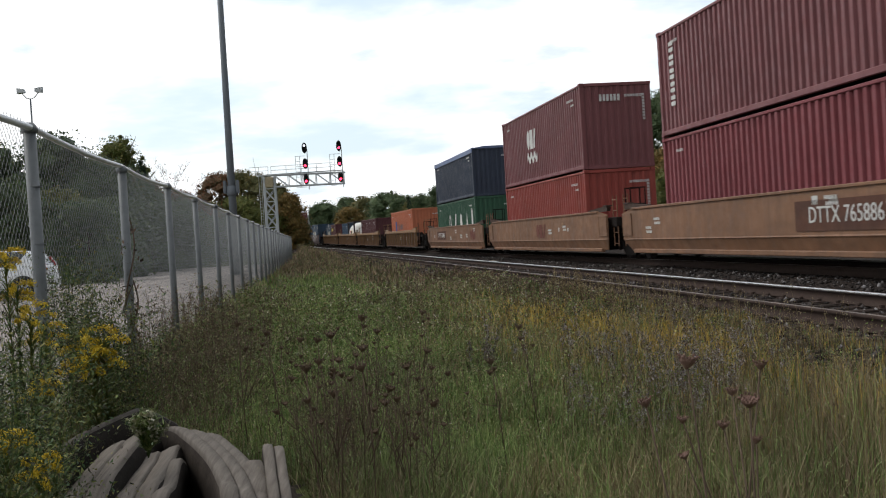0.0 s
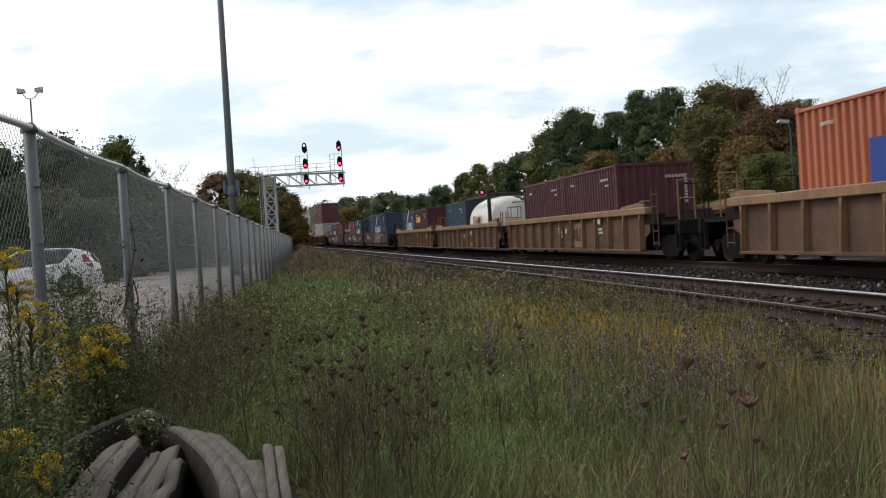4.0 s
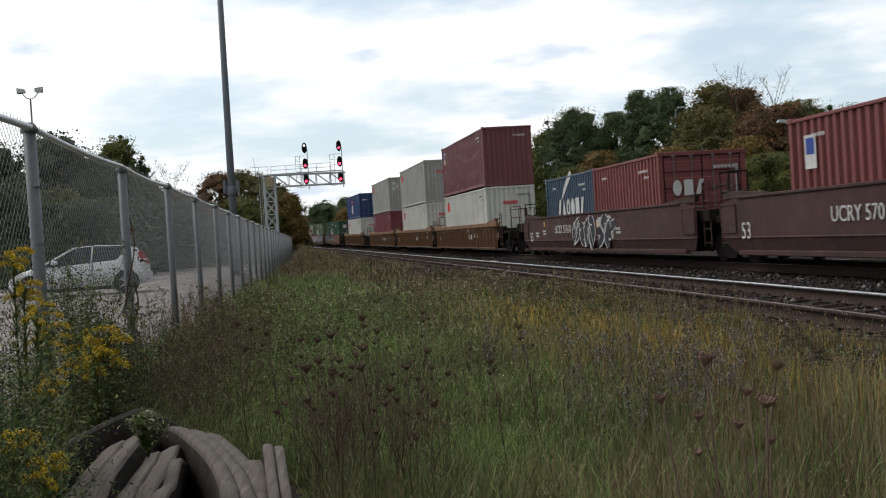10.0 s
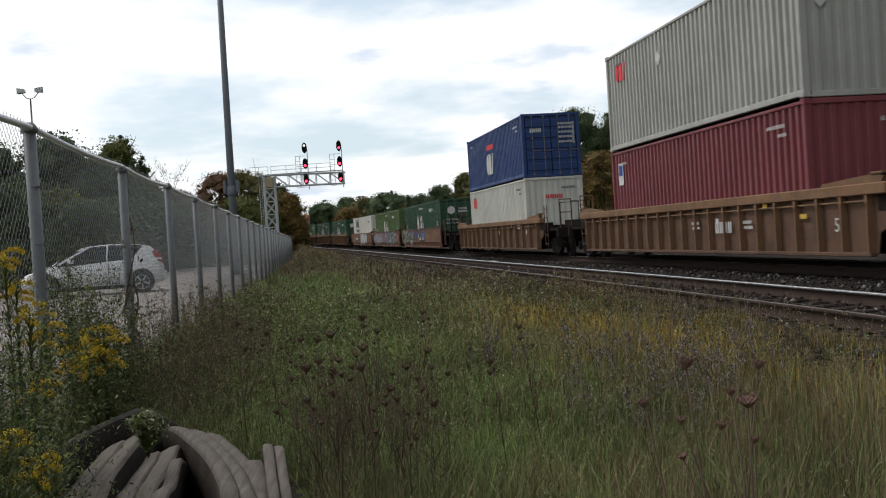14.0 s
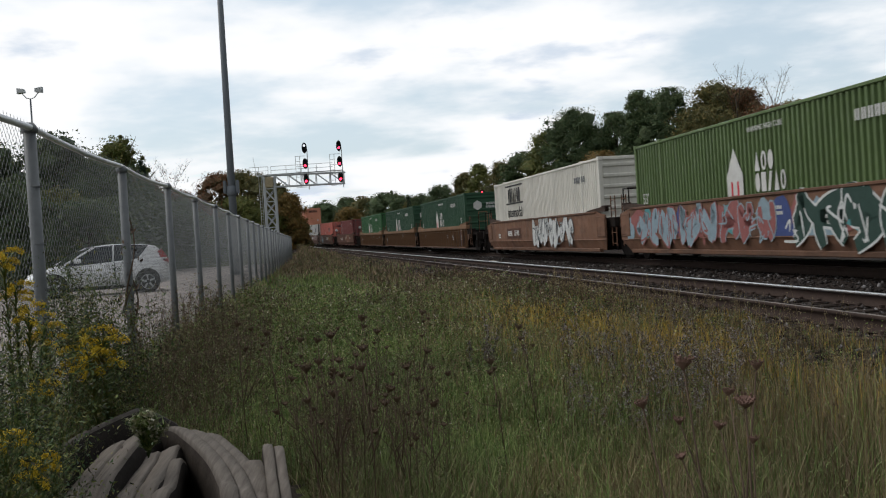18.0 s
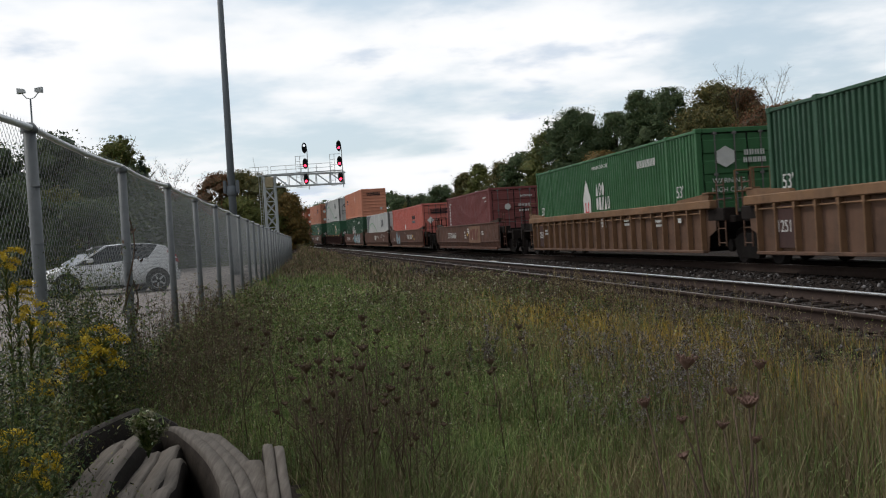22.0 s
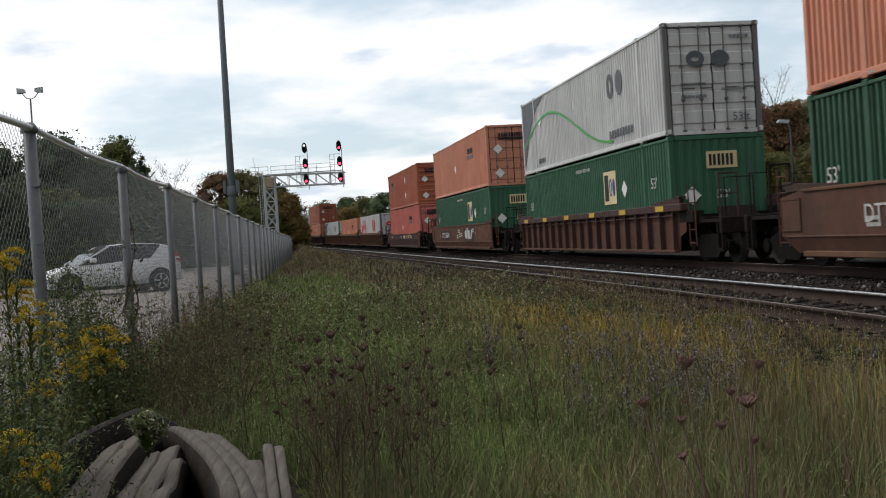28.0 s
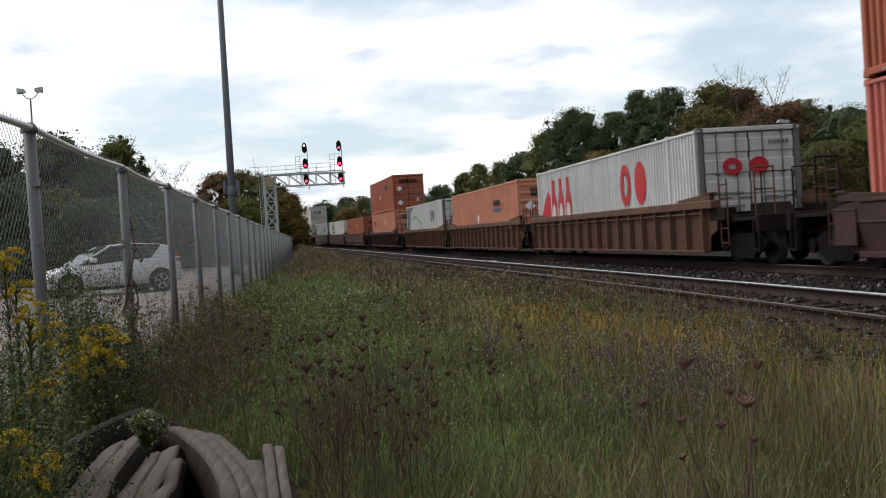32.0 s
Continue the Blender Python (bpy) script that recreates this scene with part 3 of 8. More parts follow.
            for q in (-0.24, 0.26):
                put("locking_bar", bar, d, pose(0.055, s * q, -0.04))
    return thing


def roof_mesh(L, W, mat):
    b = Build()
    n = max(1, round(L / 0.6))
    p = (L - 0.1) / n
    for i in range(n):
        x = -L / 2 + 0.05 + i * p
        b.box(x + 0.04, x + p - 0.04, -W / 2 + 0.12, W / 2 - 0.12, 0.03, 0.05)
    b.box(-L / 2 + 0.04, L / 2 - 0.04, -W / 2 + 0.06, W / 2 - 0.06, 0.0, 0.03)
    return b.mesh("roof", mat)


def door_leaf(w, h, mat):
    prof = [(0.0, 0.0), (0.022, 0.0)]
    for k in range(5):
        z = h * (0.06 + 0.19 * k)
        prof += [(0.022, z), (0.056, z + 0.03), (0.056, z + h * 0.12), (0.022, z + h * 0.12 + 0.03)]
    prof += [(0.022, h), (0.0, h)]
    return Build().prism(prof, -w / 2, w / 2, "y").mesh("door", mat)


def door_bar(h, mat):
    b = Build().tube([(0.02, 0, 0), (0.02, 0, h)], 0.017, 8)
    for z in (0.03, h * 0.3, h * 0.62, h - 0.05):
        b.box(-0.01, 0.04, -0.05, 0.05, z - 0.03, z + 0.03, 0.008)
    b.box(0.02, 0.045, -0.02, 0.34, h * 0.40, h * 0.40 + 0.035, 0.008)
    return b.mesh("locking_bar", mat)


def ribbed_end(W, H, mat):
    """An end wall pressed into level ribs, one skin."""
    n, hh = 8, H - 0.2
    prof = [(-0.05, 0.0), (-0.02, 0.0)]
    for k in range(n):
        z = hh * (k + 0.5) / n
        prof += [(-0.02, z - 0.07), (0.02, z - 0.035), (0.02, z + 0.035), (-0.02, z + 0.07)]
    prof += [(-0.02, hh), (-0.05, hh)]
    return Build().prism(prof, -W / 2 + 0.13, W / 2 - 0.13, "y").mesh("end_panel", mat)


# ---- well cars ----
TOP, LOW, HALF = 1.50, 0.30, 1.50   # height of the sides, of their foot, and half the car's width
WELL = 9.05                         # half the length of the sides


def wheel_mesh():
    return Build().lathe([(0.06, -0.08), (0.10, -0.08), (0.10, -0.03), (0.36, -0.02), (0.385, -0.065), (0.418, -0.06), (0.42, 0.055),
                          (0.45, 0.062), (0.45, 0.085), (0.39, 0.088), (0.36, 0.03), (0.10, 0.06), (0.06, 0.08)], 18).mesh("wheel", WHEEL, True)


def truck(parent, x):
    t = put("truck", cached("truck_frame", truck_frame), parent, pose(x, 0, 0))
    w = cached("wheel", wheel_mesh)
    for dx in (-0.89, 0.89):
        for s in (-1, 1):
            put("wheel", w, t, pose(dx, s * 0.755, 0.42, 90 * s, 0, 0))
        put("axle", cached("axle", lambda: Build().tube([(0, -0.95, 0.42), (0, 0.95, 0.42)], 0.075, 10).mesh("axle", WHEEL, True)), t, pose(dx, 0, 0))
    for s in (-1, 1):
        put("spring_nest", cached("spring", spring_nest), t, pose(0, s * 0.99, 0))
    return t


def truck_frame():
    b = Build()
    for s in (-1, 1):
        y0, y1 = s * 0.99 - 0.07, s * 0.99 + 0.07
        b.prism([(-1.12, 0.36), (-0.70, 0.34), (-0.45, 0.14), (0.45, 0.14), (0.70, 0.34), (1.12, 0.36), (1.14, 0.52), (0.75, 0.58), (0.45, 0.70),
                 (-0.45, 0.70), (-0.75, 0.58), (-1.14, 0.52)], y0, y1, "y")
        for dx in (-0.89, 0.89):
            b.lathe([(0.15, -0.05), (0.15, 0.03), (0.10, 0.06)], 14, pose(dx, s * 1.07, 0.43, 90 * s, 0, 0))
    b.box(-0.2, 0.2, -1.0, 1.0, 0.45, 0.66, 0.03)
    return b.mesh("truck", STEEL)


def spring_nest():
    b = Build()
    for dx in (-0.13, 0, 0.13):
        b.lathe([(0.055, 0.18), (0.065, 0.24), (0.055, 0.28), (0.065, 0.33), (0.055, 0.38), (0.065, 0.42)], 8, pose(dx, 0, 0))
    return b.mesh("spring_nest", WHEEL)


def side_outline(kind):
    a = WELL
    if kind == "smooth":
        return [(-a, 0.98), (-a + 0.25, 0.70), (-a + 0.75, LOW), (a - 0.75, LOW), (a - 0.25, 0.70), (a, 0.98), (a, TOP - 0.12), (a - 0.9, TOP), (-a + 0.9, TOP), (-a, TOP - 0.12)]
    return [(-a + 0.02, 0.80), (-a + 0.42, 0.66), (-a + 0.50, LOW), (a - 0.50, LOW), (a - 0.42, 0.66), (a - 0.02, 0.80), (a, TOP - 0.2), (-a, TOP - 0.2)]


def folded_side(mat, top=TOP, fold=0.63):
    """A plate that stands upright above a fold and slants inwards below it."""
    a = WELL
    rows = [(top, a - 0.9, 0.0), (top - 0.12, a, 0.0), (fold, a, 0.0), (LOW, a - 0.42, 0.125)]
    vs = []
    for z, x, y in rows:
        vs += [(-x, y - 0.012, z), (x, y - 0.012, z), (x, y + 0.012, z), (-x, y + 0.012, z)]
    fs = [(0, 1, 2, 3), (12, 15, 14, 13)]
    for i in range(3):
        k = 4 * i
        fs += [(k + j, k + 4 + j, k + 4 + (j + 1) % 4, k + (j + 1) % 4) for j in range(4)]
    return Build().add(vs, fs).mesh("side_sheet", mat)


def well_car(kind, mat, chord, label, group, front_truck=False, posts=17, lean=0.0, front_coupler=False, rear_coupler=False, top=TOP, fold=0.63):
    """One unit of a container well car: x forward, z from the rail head."""
    car = new("well_car")
    tagged(car, label, "railway wagon", group)
    key = (kind, mat.name, chord.name, posts, lean, top)
    side = cached(("wside", *key), lambda: folded_side(mat, top, fold) if kind == "smooth" else Build().prism(side_outline(kind), -0.012, 0.012, "y").mesh("side_sheet", mat))
    for s in (-1, 1):
        put("side_sheet", side, car, pose(0, s * (HALF - (0.02 if kind == "smooth" else 0.165)), 0, 0, 0, 0 if s < 0 else 180))
    if kind == "smooth":
        lip = cached(("lip", *key), lambda: Build().box(-WELL + 0.95, WELL - 0.95, -0.05, 0.04, TOP - 0.045, TOP + 0.02, 0.012).mesh("top_chord", chord))
        sill = cached(("sill", *key), lambda: Build().box(-WELL + 0.8, WELL - 0.8, -0.11, 0.025, LOW - 0.06, LOW + 0.05, 0.015).mesh("bottom_sill", chord))
        crease = cached(("crease", *key), lambda: Build().prism([(-0.010, 0.60), (-0.024, 0.62), (-0.010, 0.65)], -WELL + 0.2, WELL - 0.2, "x").mesh("fold", mat))
        for s in (-1, 1):
            put("top_chord", lip, car, pose(0, s * (HALF - 0.02), top - TOP, 0, 0, 0 if s < 0 else 180))
            put("bottom_sill", sill, car, pose(0, s * (HALF - 0.13), 0, 0, 0, 0 if s < 0 else 180))
            put("fold", crease, car, pose(0, s * (HALF - 0.02), fold - 0.63, 0, 0, 0 if s < 0 else 180))
    else:
        lip = cached(("lip", *key), lambda: Build().box(-WELL, WELL, -0.09, 0.13, TOP - 0.20, TOP, 0.02).mesh("top_chord", chord))
        sill = cached(("sill", *key), lambda: Build().box(-WELL + 0.52, WELL - 0.52, -0.09, 0.05, LOW - 0.04, LOW + 0.03, 0.012).mesh("bottom_sill", mat))
        rib = cached(("rib", *key), lambda: Build().prism([(-0.018 + lean, TOP - 0.2), (0.018 + lean, TOP - 0.2), (0.02, LOW + 0.03), (-0.02, LOW + 0.03)], -0.085, 0.042, "y").box(lean - 0.045, lean + 0.045, -0.088, -0.078, TOP - 0.34, TOP - 0.2).mesh("post", chord))
        bar = cached(("bar", *key), lambda: Build().tube([(-WELL + 0.6, -0.03, TOP - 0.30), (WELL - 0.6, -0.03, TOP - 0.30)], 0.018, 8).mesh("pipe", chord))
        for s in (-1, 1):
            turn = 0 if s < 0 else 180
            put("top_chord", lip, car, pose(0, s * (HALF - 0.11), 0, 0, 0, turn))
            put("bottom_sill", sill, car, pose(0, s * (HALF - 0.11), 0, 0, 0, turn))
            for i in range(posts):
                x = -WELL + 0.60 + (2 * WELL - 1.2) * i / (posts - 1)
                put("post", rib, car, pose(x, s * (HALF - 0.11), 0, 0, 0, turn))
        if posts > 13:
            put("pipe", bar, car, pose(0, -(HALF - 0.11), 0))
    floor = cached("well_floor", lambda: Build().box(-WELL + 0.9, WELL - 0.9, -1.25, 1.25, LOW - 0.02, LOW + 0.05).mesh("well_floor", STEEL))
    put("well_floor", floor, car)
    bulk = cached(("bulk", mat.name), lambda: Build().box(-0.03, 0.03, -1.25, 1.25, 0.34, TOP - 0.30, 0.01).mesh("bulkhead", STEEL))
    grime = plain("grimy_end_steel", (0.017, 0.0135, 0.012), 0.8, vary=0.5)
    flap = paint("rusty_flap_paint", (0.060, 0.036, 0.026), 0.65, 0.6, dirt=0.6, worn=0.5)
    # framed plates at the ends of the sides
    frame_plate = cached(("plate", kind, mat.name), lambda: Build().box(-0.36, 0.36, -0.02, 0.0, -0.28, 0.28, 0.01).box(-0.40, -0.36, -0.03, 0.0, -0.32, 0.32, 0.006).box(0.36, 0.40, -0.03, 0.0, -0.32, 0.32, 0.006).box(-0.36, 0.36, -0.03, 0.0, 0.28, 0.32, 0.006).box(-0.36, 0.36, -0.03, 0.0, -0.32, -0.28, 0.006).mesh("end_plate", mat if kind == "smooth" else flap))
    deck = cached("deck", lambda: end_deck(grime))
    guide = cached(("guide", kind, chord.name), lambda: Build().prism([(-1.0, TOP - 0.01), (1.0, TOP - 0.01), (1.06, TOP + 0.10), (0.86, TOP + 0.15), (-0.92, TOP + 0.06)], -0.07, 0.05, "y").box(0.70, 1.08, -0.09, 0.10, TOP + 0.13, TOP + 0.18, 0.01).mesh("container_guide", flap if kind == "smooth" else chord))
    for e in (-1, 1):
        put("bulkhead", bulk, car, pose(e * (WELL - 0.85), 0, 0))
        put("end_deck", deck, car, pose(e * (WELL + 0.05), 0, 0, 0, 0, 0 if e > 0 else 180))
        for s in (-1, 1):
            put("container_guide", guide, car, pose(e * (WELL - 1.15), s * (HALF - 0.12), top - TOP) @ Matrix.Diagonal((e, -s, 1, 1)))
        if kind == "smooth":
            put("end_plate", frame_plate, car, pose(e * (WELL - 0.44), -HALF + 0.006, top - 0.46))
        put("ladder", cached(("ladder", mat.name), lambda: ladder(mat)), car, pose(e * (WELL + (0.30 if (front_coupler if e > 0 else rear_coupler) else 0.22)), -1.30, 0))
        put("grab_rail", cached(("grab", (chord if kind == "ribbed" else grime).name), lambda: grab(chord if kind == "ribbed" else grime)), car, pose(e * (WELL + (1.4 if (front_coupler if e > 0 else rear_coupler) else 0.5)), -1.05, 0))
    truck(car, -9.82 if not rear_coupler else -9.75)
    if front_truck:
        truck(car, 9.75)
    for e, on in ((1, front_coupler), (-1, rear_coupler)):
        if on:
            put("coupler", cached("coupler", coupler), car, pose(11.25 * e, 0, 0, 0, 0, 0 if e > 0 else 180))
            put("end_platform", cached("platform", lambda: end_platform(grime)), car, pose(e * 9.72, 0, 0, 0, 0, 0 if e > 0 else 180))
            put("air_hose", cached("hose", lambda: Build().tube([(0, 0.3, 0.8), (0.35, 0.34, 0.55), (0.75, 0.3, 0.42), (1.2, 0.26, 0.5)], 0.03, 8).mesh("air_hose", RUBBER, True)), car, pose(10.6 * e, 0, 0, 0, 0, 0 if e > 0 else 180))
    return car


def end_deck(mat):
    b = Build().box(-0.7, 0.66, -1.2, 1.2, 0.96, 1.12, 0.02)
    b.box(0.1, 0.68, -0.55, 0.55, 0.70, 1.0, 0.03)
    b.box(-0.5, 0.4, -1.35, -1.05, 1.0, 1.3, 0.02)
    b.box(-0.5, 0.4, 1.05, 1.35, 1.0, 1.3, 0.02)
    b.prism([(-0.3, 1.12), (0.5, 1.12), (0.3, 1.36), (-0.3, 1.36)], -0.4, 0.3, "y")
    return b.mesh("end_deck", mat)


def end_platform(mat):
    """The grated platform, cross sill and steps over the end truck."""
    b = Build().box(0.0, 1.42, -1.25, 1.25, 0.98, 1.06, 0.01)
    b.box(1.30, 1.46, -1.35, 1.35, 0.72, 1.10, 0.02)
    b.box(0.1, 1.4, -0.28, 0.28, 0.62, 0.98, 0.02)
    for s in (-1, 1):
        b.box(1.12, 1.40, s * 1.28 - 0.05, s * 1.28 + 0.05, 0.34, 0.38).box(1.12, 1.16, s * 1.28 - 0.05, s * 1.28 + 0.05, 0.34, 0.98).box(1.36, 1.40, s * 1.28 - 0.05, s * 1.28 + 0.05, 0.34, 0.98)
        b.tube([(1.38, s * 1.2, 1.06), (1.38, s * 1.2, 2.0), (1.38, s * 0.5, 2.0), (1.38, s * 0.5, 1.06)], 0.02, 6)
    return b.mesh("end_platform", mat)


def ladder(mat):
    b = Build()
    for x in (-0.2, 0.2):
        b.tube([(x, 0, 0.42), (x, 0, 1.95)], 0.02, 6)
    for k in range(5):
        b.tube([(-0.2, 0, 0.5 + 0.33 * k), (0.2, 0, 0.5 + 0.33 * k)], 0.014, 6)
    return b.mesh("ladder", mat)


def grab(mat):
    b = Build()
    for y in (0, 0.45):
        b.tube([(0, y, 1.1), (0, y, 2.15)], 0.022, 6)
    b.tube([(0, 0, 2.13), (0, 0.45, 2.13)], 0.02, 6).tube([(0, 0, 1.65), (0, 0.45, 1.65)], 0.02, 6)
    return b.mesh("grab_rail", mat)


def coupler():
    b = Build().box(-0.6, 0.35, -0.1, 0.1, 0.76, 0.94, 0.03)
    b.prism([(0.3, -0.17), (0.55, -0.15), (0.62, 0.0), (0.55, 0.16), (0.3, 0.17)], 0.70, 1.0, "z")
    return b.mesh("coupler", STEEL)


# paints
TAN = paint("tan_wagon_paint", (0.195, 0.098, 0.052), 0.55, 0.6, dirt=0.6, worn=0.45)
TAN2 = paint("yellow_tan_wagon_paint", (0.26, 0.150, 0.072), 0.55, 0.6, dirt=0.6, worn=0.5)
DULL = paint("dull_brown_tan_paint", (0.135, 0.070, 0.043), 0.6, 0.7, dirt=0.6, worn=0.6)
DUSTY = paint("dusty_tan_paint", (0.205, 0.115, 0.062), 0.6, 0.5, dirt=0.6, worn=0.5)
# ribbed cars' sheets: dirtier paint, with the shade between the posts coloured in
SHADE = paint("shaded_dirty_sheet_paint", (0.125, 0.070, 0.046), 0.6, 0.7, dirt=0.6, worn=0.6)
BROWN = paint("brown_wagon_paint", (0.100, 0.046, 0.031), 0.6, 0.5, dirt=0.5, worn=0.5)
UMBER = paint("dark_umber_wagon_paint", (0.064, 0.033, 0.029), 0.6, 0.5, worn=0.4)
MAROON = paint("maroon_container_paint", (0.170, 0.058, 0.062), 0.5, 0.3)
CRIMSON = paint("crimson_container_paint", (0.185, 0.040, 0.048), 0.5, 0.3)
BRICKRED = paint("brick_red_container_paint", (0.26, 0.048, 0.036), 0.5, 0.35)
DARKBLUE = paint("dark_blue_container_paint", (0.030, 0.040, 0.065), 0.5, 0.3)
TARP = paint("blue_tarpaulin", (0.12, 0.16, 0.28), 0.5, 0.0)
GREENC = paint("green_container_paint", (0.026, 0.085, 0.048), 0.5, 0.3)
ORANGE = paint("orange_container_paint", (0.44, 0.14, 0.07), 0.55, 0.35)
DULLRED = paint("dull_red_container_paint", (0.185, 0.052, 0.050), 0.55, 0.35)
PLUM = paint("dark_plum_container_paint", (0.085, 0.024, 0.028), 0.5, 0.3)
MIDBLUE = paint("blue_container_paint", (0.040, 0.072, 0.115), 0.5, 0.3)
APLBLUE = paint("royal_blue_container_paint", (0.018, 0.05, 0.165), 0.5, 0.25)
OFFWHITE = paint("off_white_container_paint", (0.56, 0.56, 0.51), 0.55, 0.3, dirt=0.5)
PALEGREY = paint("pale_grey_container_paint", (0.36, 0.36, 0.33), 0.55, 0.3, dirt=0.5)
HUBGREEN = paint("deep_green_container_paint", (0.022, 0.074, 0.038), 0.5, 0.25)
EMPGREEN = paint("mid_green_container_paint", (0.032, 0.115, 0.062), 0.5, 0.25)
HUBLIME = paint("light_green_container_paint", (0.090, 0.140, 0.046), 0.5, 0.25)
HUBLEAF = paint("leaf_green_container_paint", (0.035, 0.125, 0.046), 0.5, 0.25)
SALMON = paint("faded_orange_container_paint", (0.58, 0.245, 0.155), 0.55, 0.2, dirt=0.2)
CORAL = paint("orange_red_container_paint", (0.57, 0.165, 0.130), 0.55, 0.25)
RUST = paint("burnt_orange_container_paint", (0.40, 0.115, 0.06), 0.55, 0.25)
CLEANWHITE = paint("white_container_paint", (0.60, 0.60, 0.59), 0.5, 0.22, dirt=0.5)
TANKWHITE = paint("white_tank_paint", (0.72, 0.71, 0.66), 0.4, 0.12)
FLOORZ = 0.34   # height of the well's floor on which a container stands
MOVERS = []     # (thing, place along the line of its middle at the clip's start, height)


def load(thing, s, z):
    MOVERS.append((thing, s, z))
    return thing


# ---- liveries: plain shapes and bars on the sides ----
GREYINK = plain("grey_ink", (0.10, 0.11, 0.12), 0.6)
BLUEINK = plain("blue_ink", (0.03, 0.06, 0.25), 0.6)
CREAM = plain("cream_panel", (0.62, 0.52, 0.30), 0.6)
GREENLINE = plain("bright_green_line", (0.08, 0.33, 0.10), 0.6)
SILVER = plain("silver_reflector", (0.70, 0.70, 0.68), 0.4)


def small_print(c, L, H, W=2.44, seed=0, mat=None):
    """Rows of small white code bars near the front end of the side and on the end wall."""
    m = mat or WHITE
    y = -W / 2 - 0.004
    r = random.Random(seed)
    flat(c, cached(("code", m.name, seed % 3), lambda: bars(0.8, 0.075, 11, m, 0.4, seed)), L / 2 - 1.25, H - 0.42, y)
    flat(c, cached(("code2", m.name, seed % 3), lambda: bars(0.4, 0.065, 6, m, 0.4, seed + 9)), L / 2 - 1.0, H - 0.60, y)
    flat(c, cached(("code3", m.name), lambda: bars(0.5, 0.07, 7, m, 0.4, 4)), -L / 2 + 1.2, H - 0.40, y)
    flat(c, cached(("code4", m.name), lambda: bars(0.62, 0.09, 6, m, 0.3, 8)), L / 2 + 0.004, H - 0.45, 0.62, None, "lettering", True)
    if r.random() < 0.6:
        v = cached(("codev", m.name), lambda: bars(0.9, 0.09, 9, m, 0.3, 6))
        flat(c, v, L / 2 + 0.004, H - 0.85, 0.95, pose(0, 0, 0, 0, 0, -90), "lettering", True)


def hub(mat, label, end, s, z=None, seed=0):
    H, W, L = 2.90, 2.59, 16.15
    c = container(L, H, mat, end, W, label)
    y = -W / 2 - 0.006
    sign = cached("house", lambda: panel_outline([(-0.42, 0), (0.42, 0), (0.42, 1.35), (0.0, 1.95), (-0.42, 1.35)], WHITE))
    flat(c, sign, -1.35, 0.28, y, None, "sign")
    for k, (a, b_, z0, z1) in enumerate(((-0.20, -0.11, 0.30, 1.00), (0.11, 0.20, 0.30, 1.00), (-0.11, 0.11, 0.60, 0.70))):
        flat(c, cached(("hbar", k), lambda: Build().box(a, b_, z0, z1, 0.004, 0.008).mesh("sign", REDMARK)), -1.35, 0.50, y, None, "sign")
    flat(c, cached("hub1", lambda: bars(0.95, 0.40, 3, WHITE, 0.25, 3)), 0.15, 1.86, y)
    flat(c, cached("hub2", lambda: bars(1.45, 0.40, 5, WHITE, 0.25, 5)), 0.40, 1.42, y)
    flat(c, cached("fifty", lambda: text_mesh("53'", 0.42, WHITE)), L / 2 - 1.25, 1.42, y)
    flat(c, cached("fifty", lambda: None), -L / 2 + 0.8, 1.36, y)
    flat(c, cached("warn", lambda: text_mesh("WARNING HIGH CUBE", 0.16, WHITE)), 0.2, 2.55, y)
    flat(c, cached("hubn", lambda: bars(1.5, 0.2, 7, WHITE, 0.3, 2)), L / 2 - 3.6, 2.35, y)
    hexa = cached("hexa", lambda: panel_outline([(0.26 * math.cos(k * math.pi / 3 + 0.52), 0.26 * math.sin(k * math.pi / 3 + 0.52)) for k in range(6)], WHITE))
    flat(c, hexa, L / 2 + 0.03, 2.2, -0.6, None, "sign", True)
    flat(c, cached("hubs", lambda: bars(0.55, 0.13, 4, WHITE, 0.25, 5)), L / 2 + 0.03, 2.28, 0.15, None, "lettering", True)
    flat(c, cached("hubs2", lambda: bars(0.6, 0.13, 5, WHITE, 0.25, 7)), L / 2 + 0.03, 2.10, 0.15, None, "lettering", True)
    if end == "doors":
        flat(c, cached("warn2", lambda: text_mesh("WARNING", 0.17, WHITE)), L / 2 + 0.03, 1.62, -0.55, None, "lettering", True)
        flat(c, cached("warn3", lambda: text_mesh("HIGH CUBE", 0.17, WHITE)), L / 2 + 0.03, 1.40, -0.55, None, "lettering", True)
    return load(c, s, FLOORZ if z is None else z)


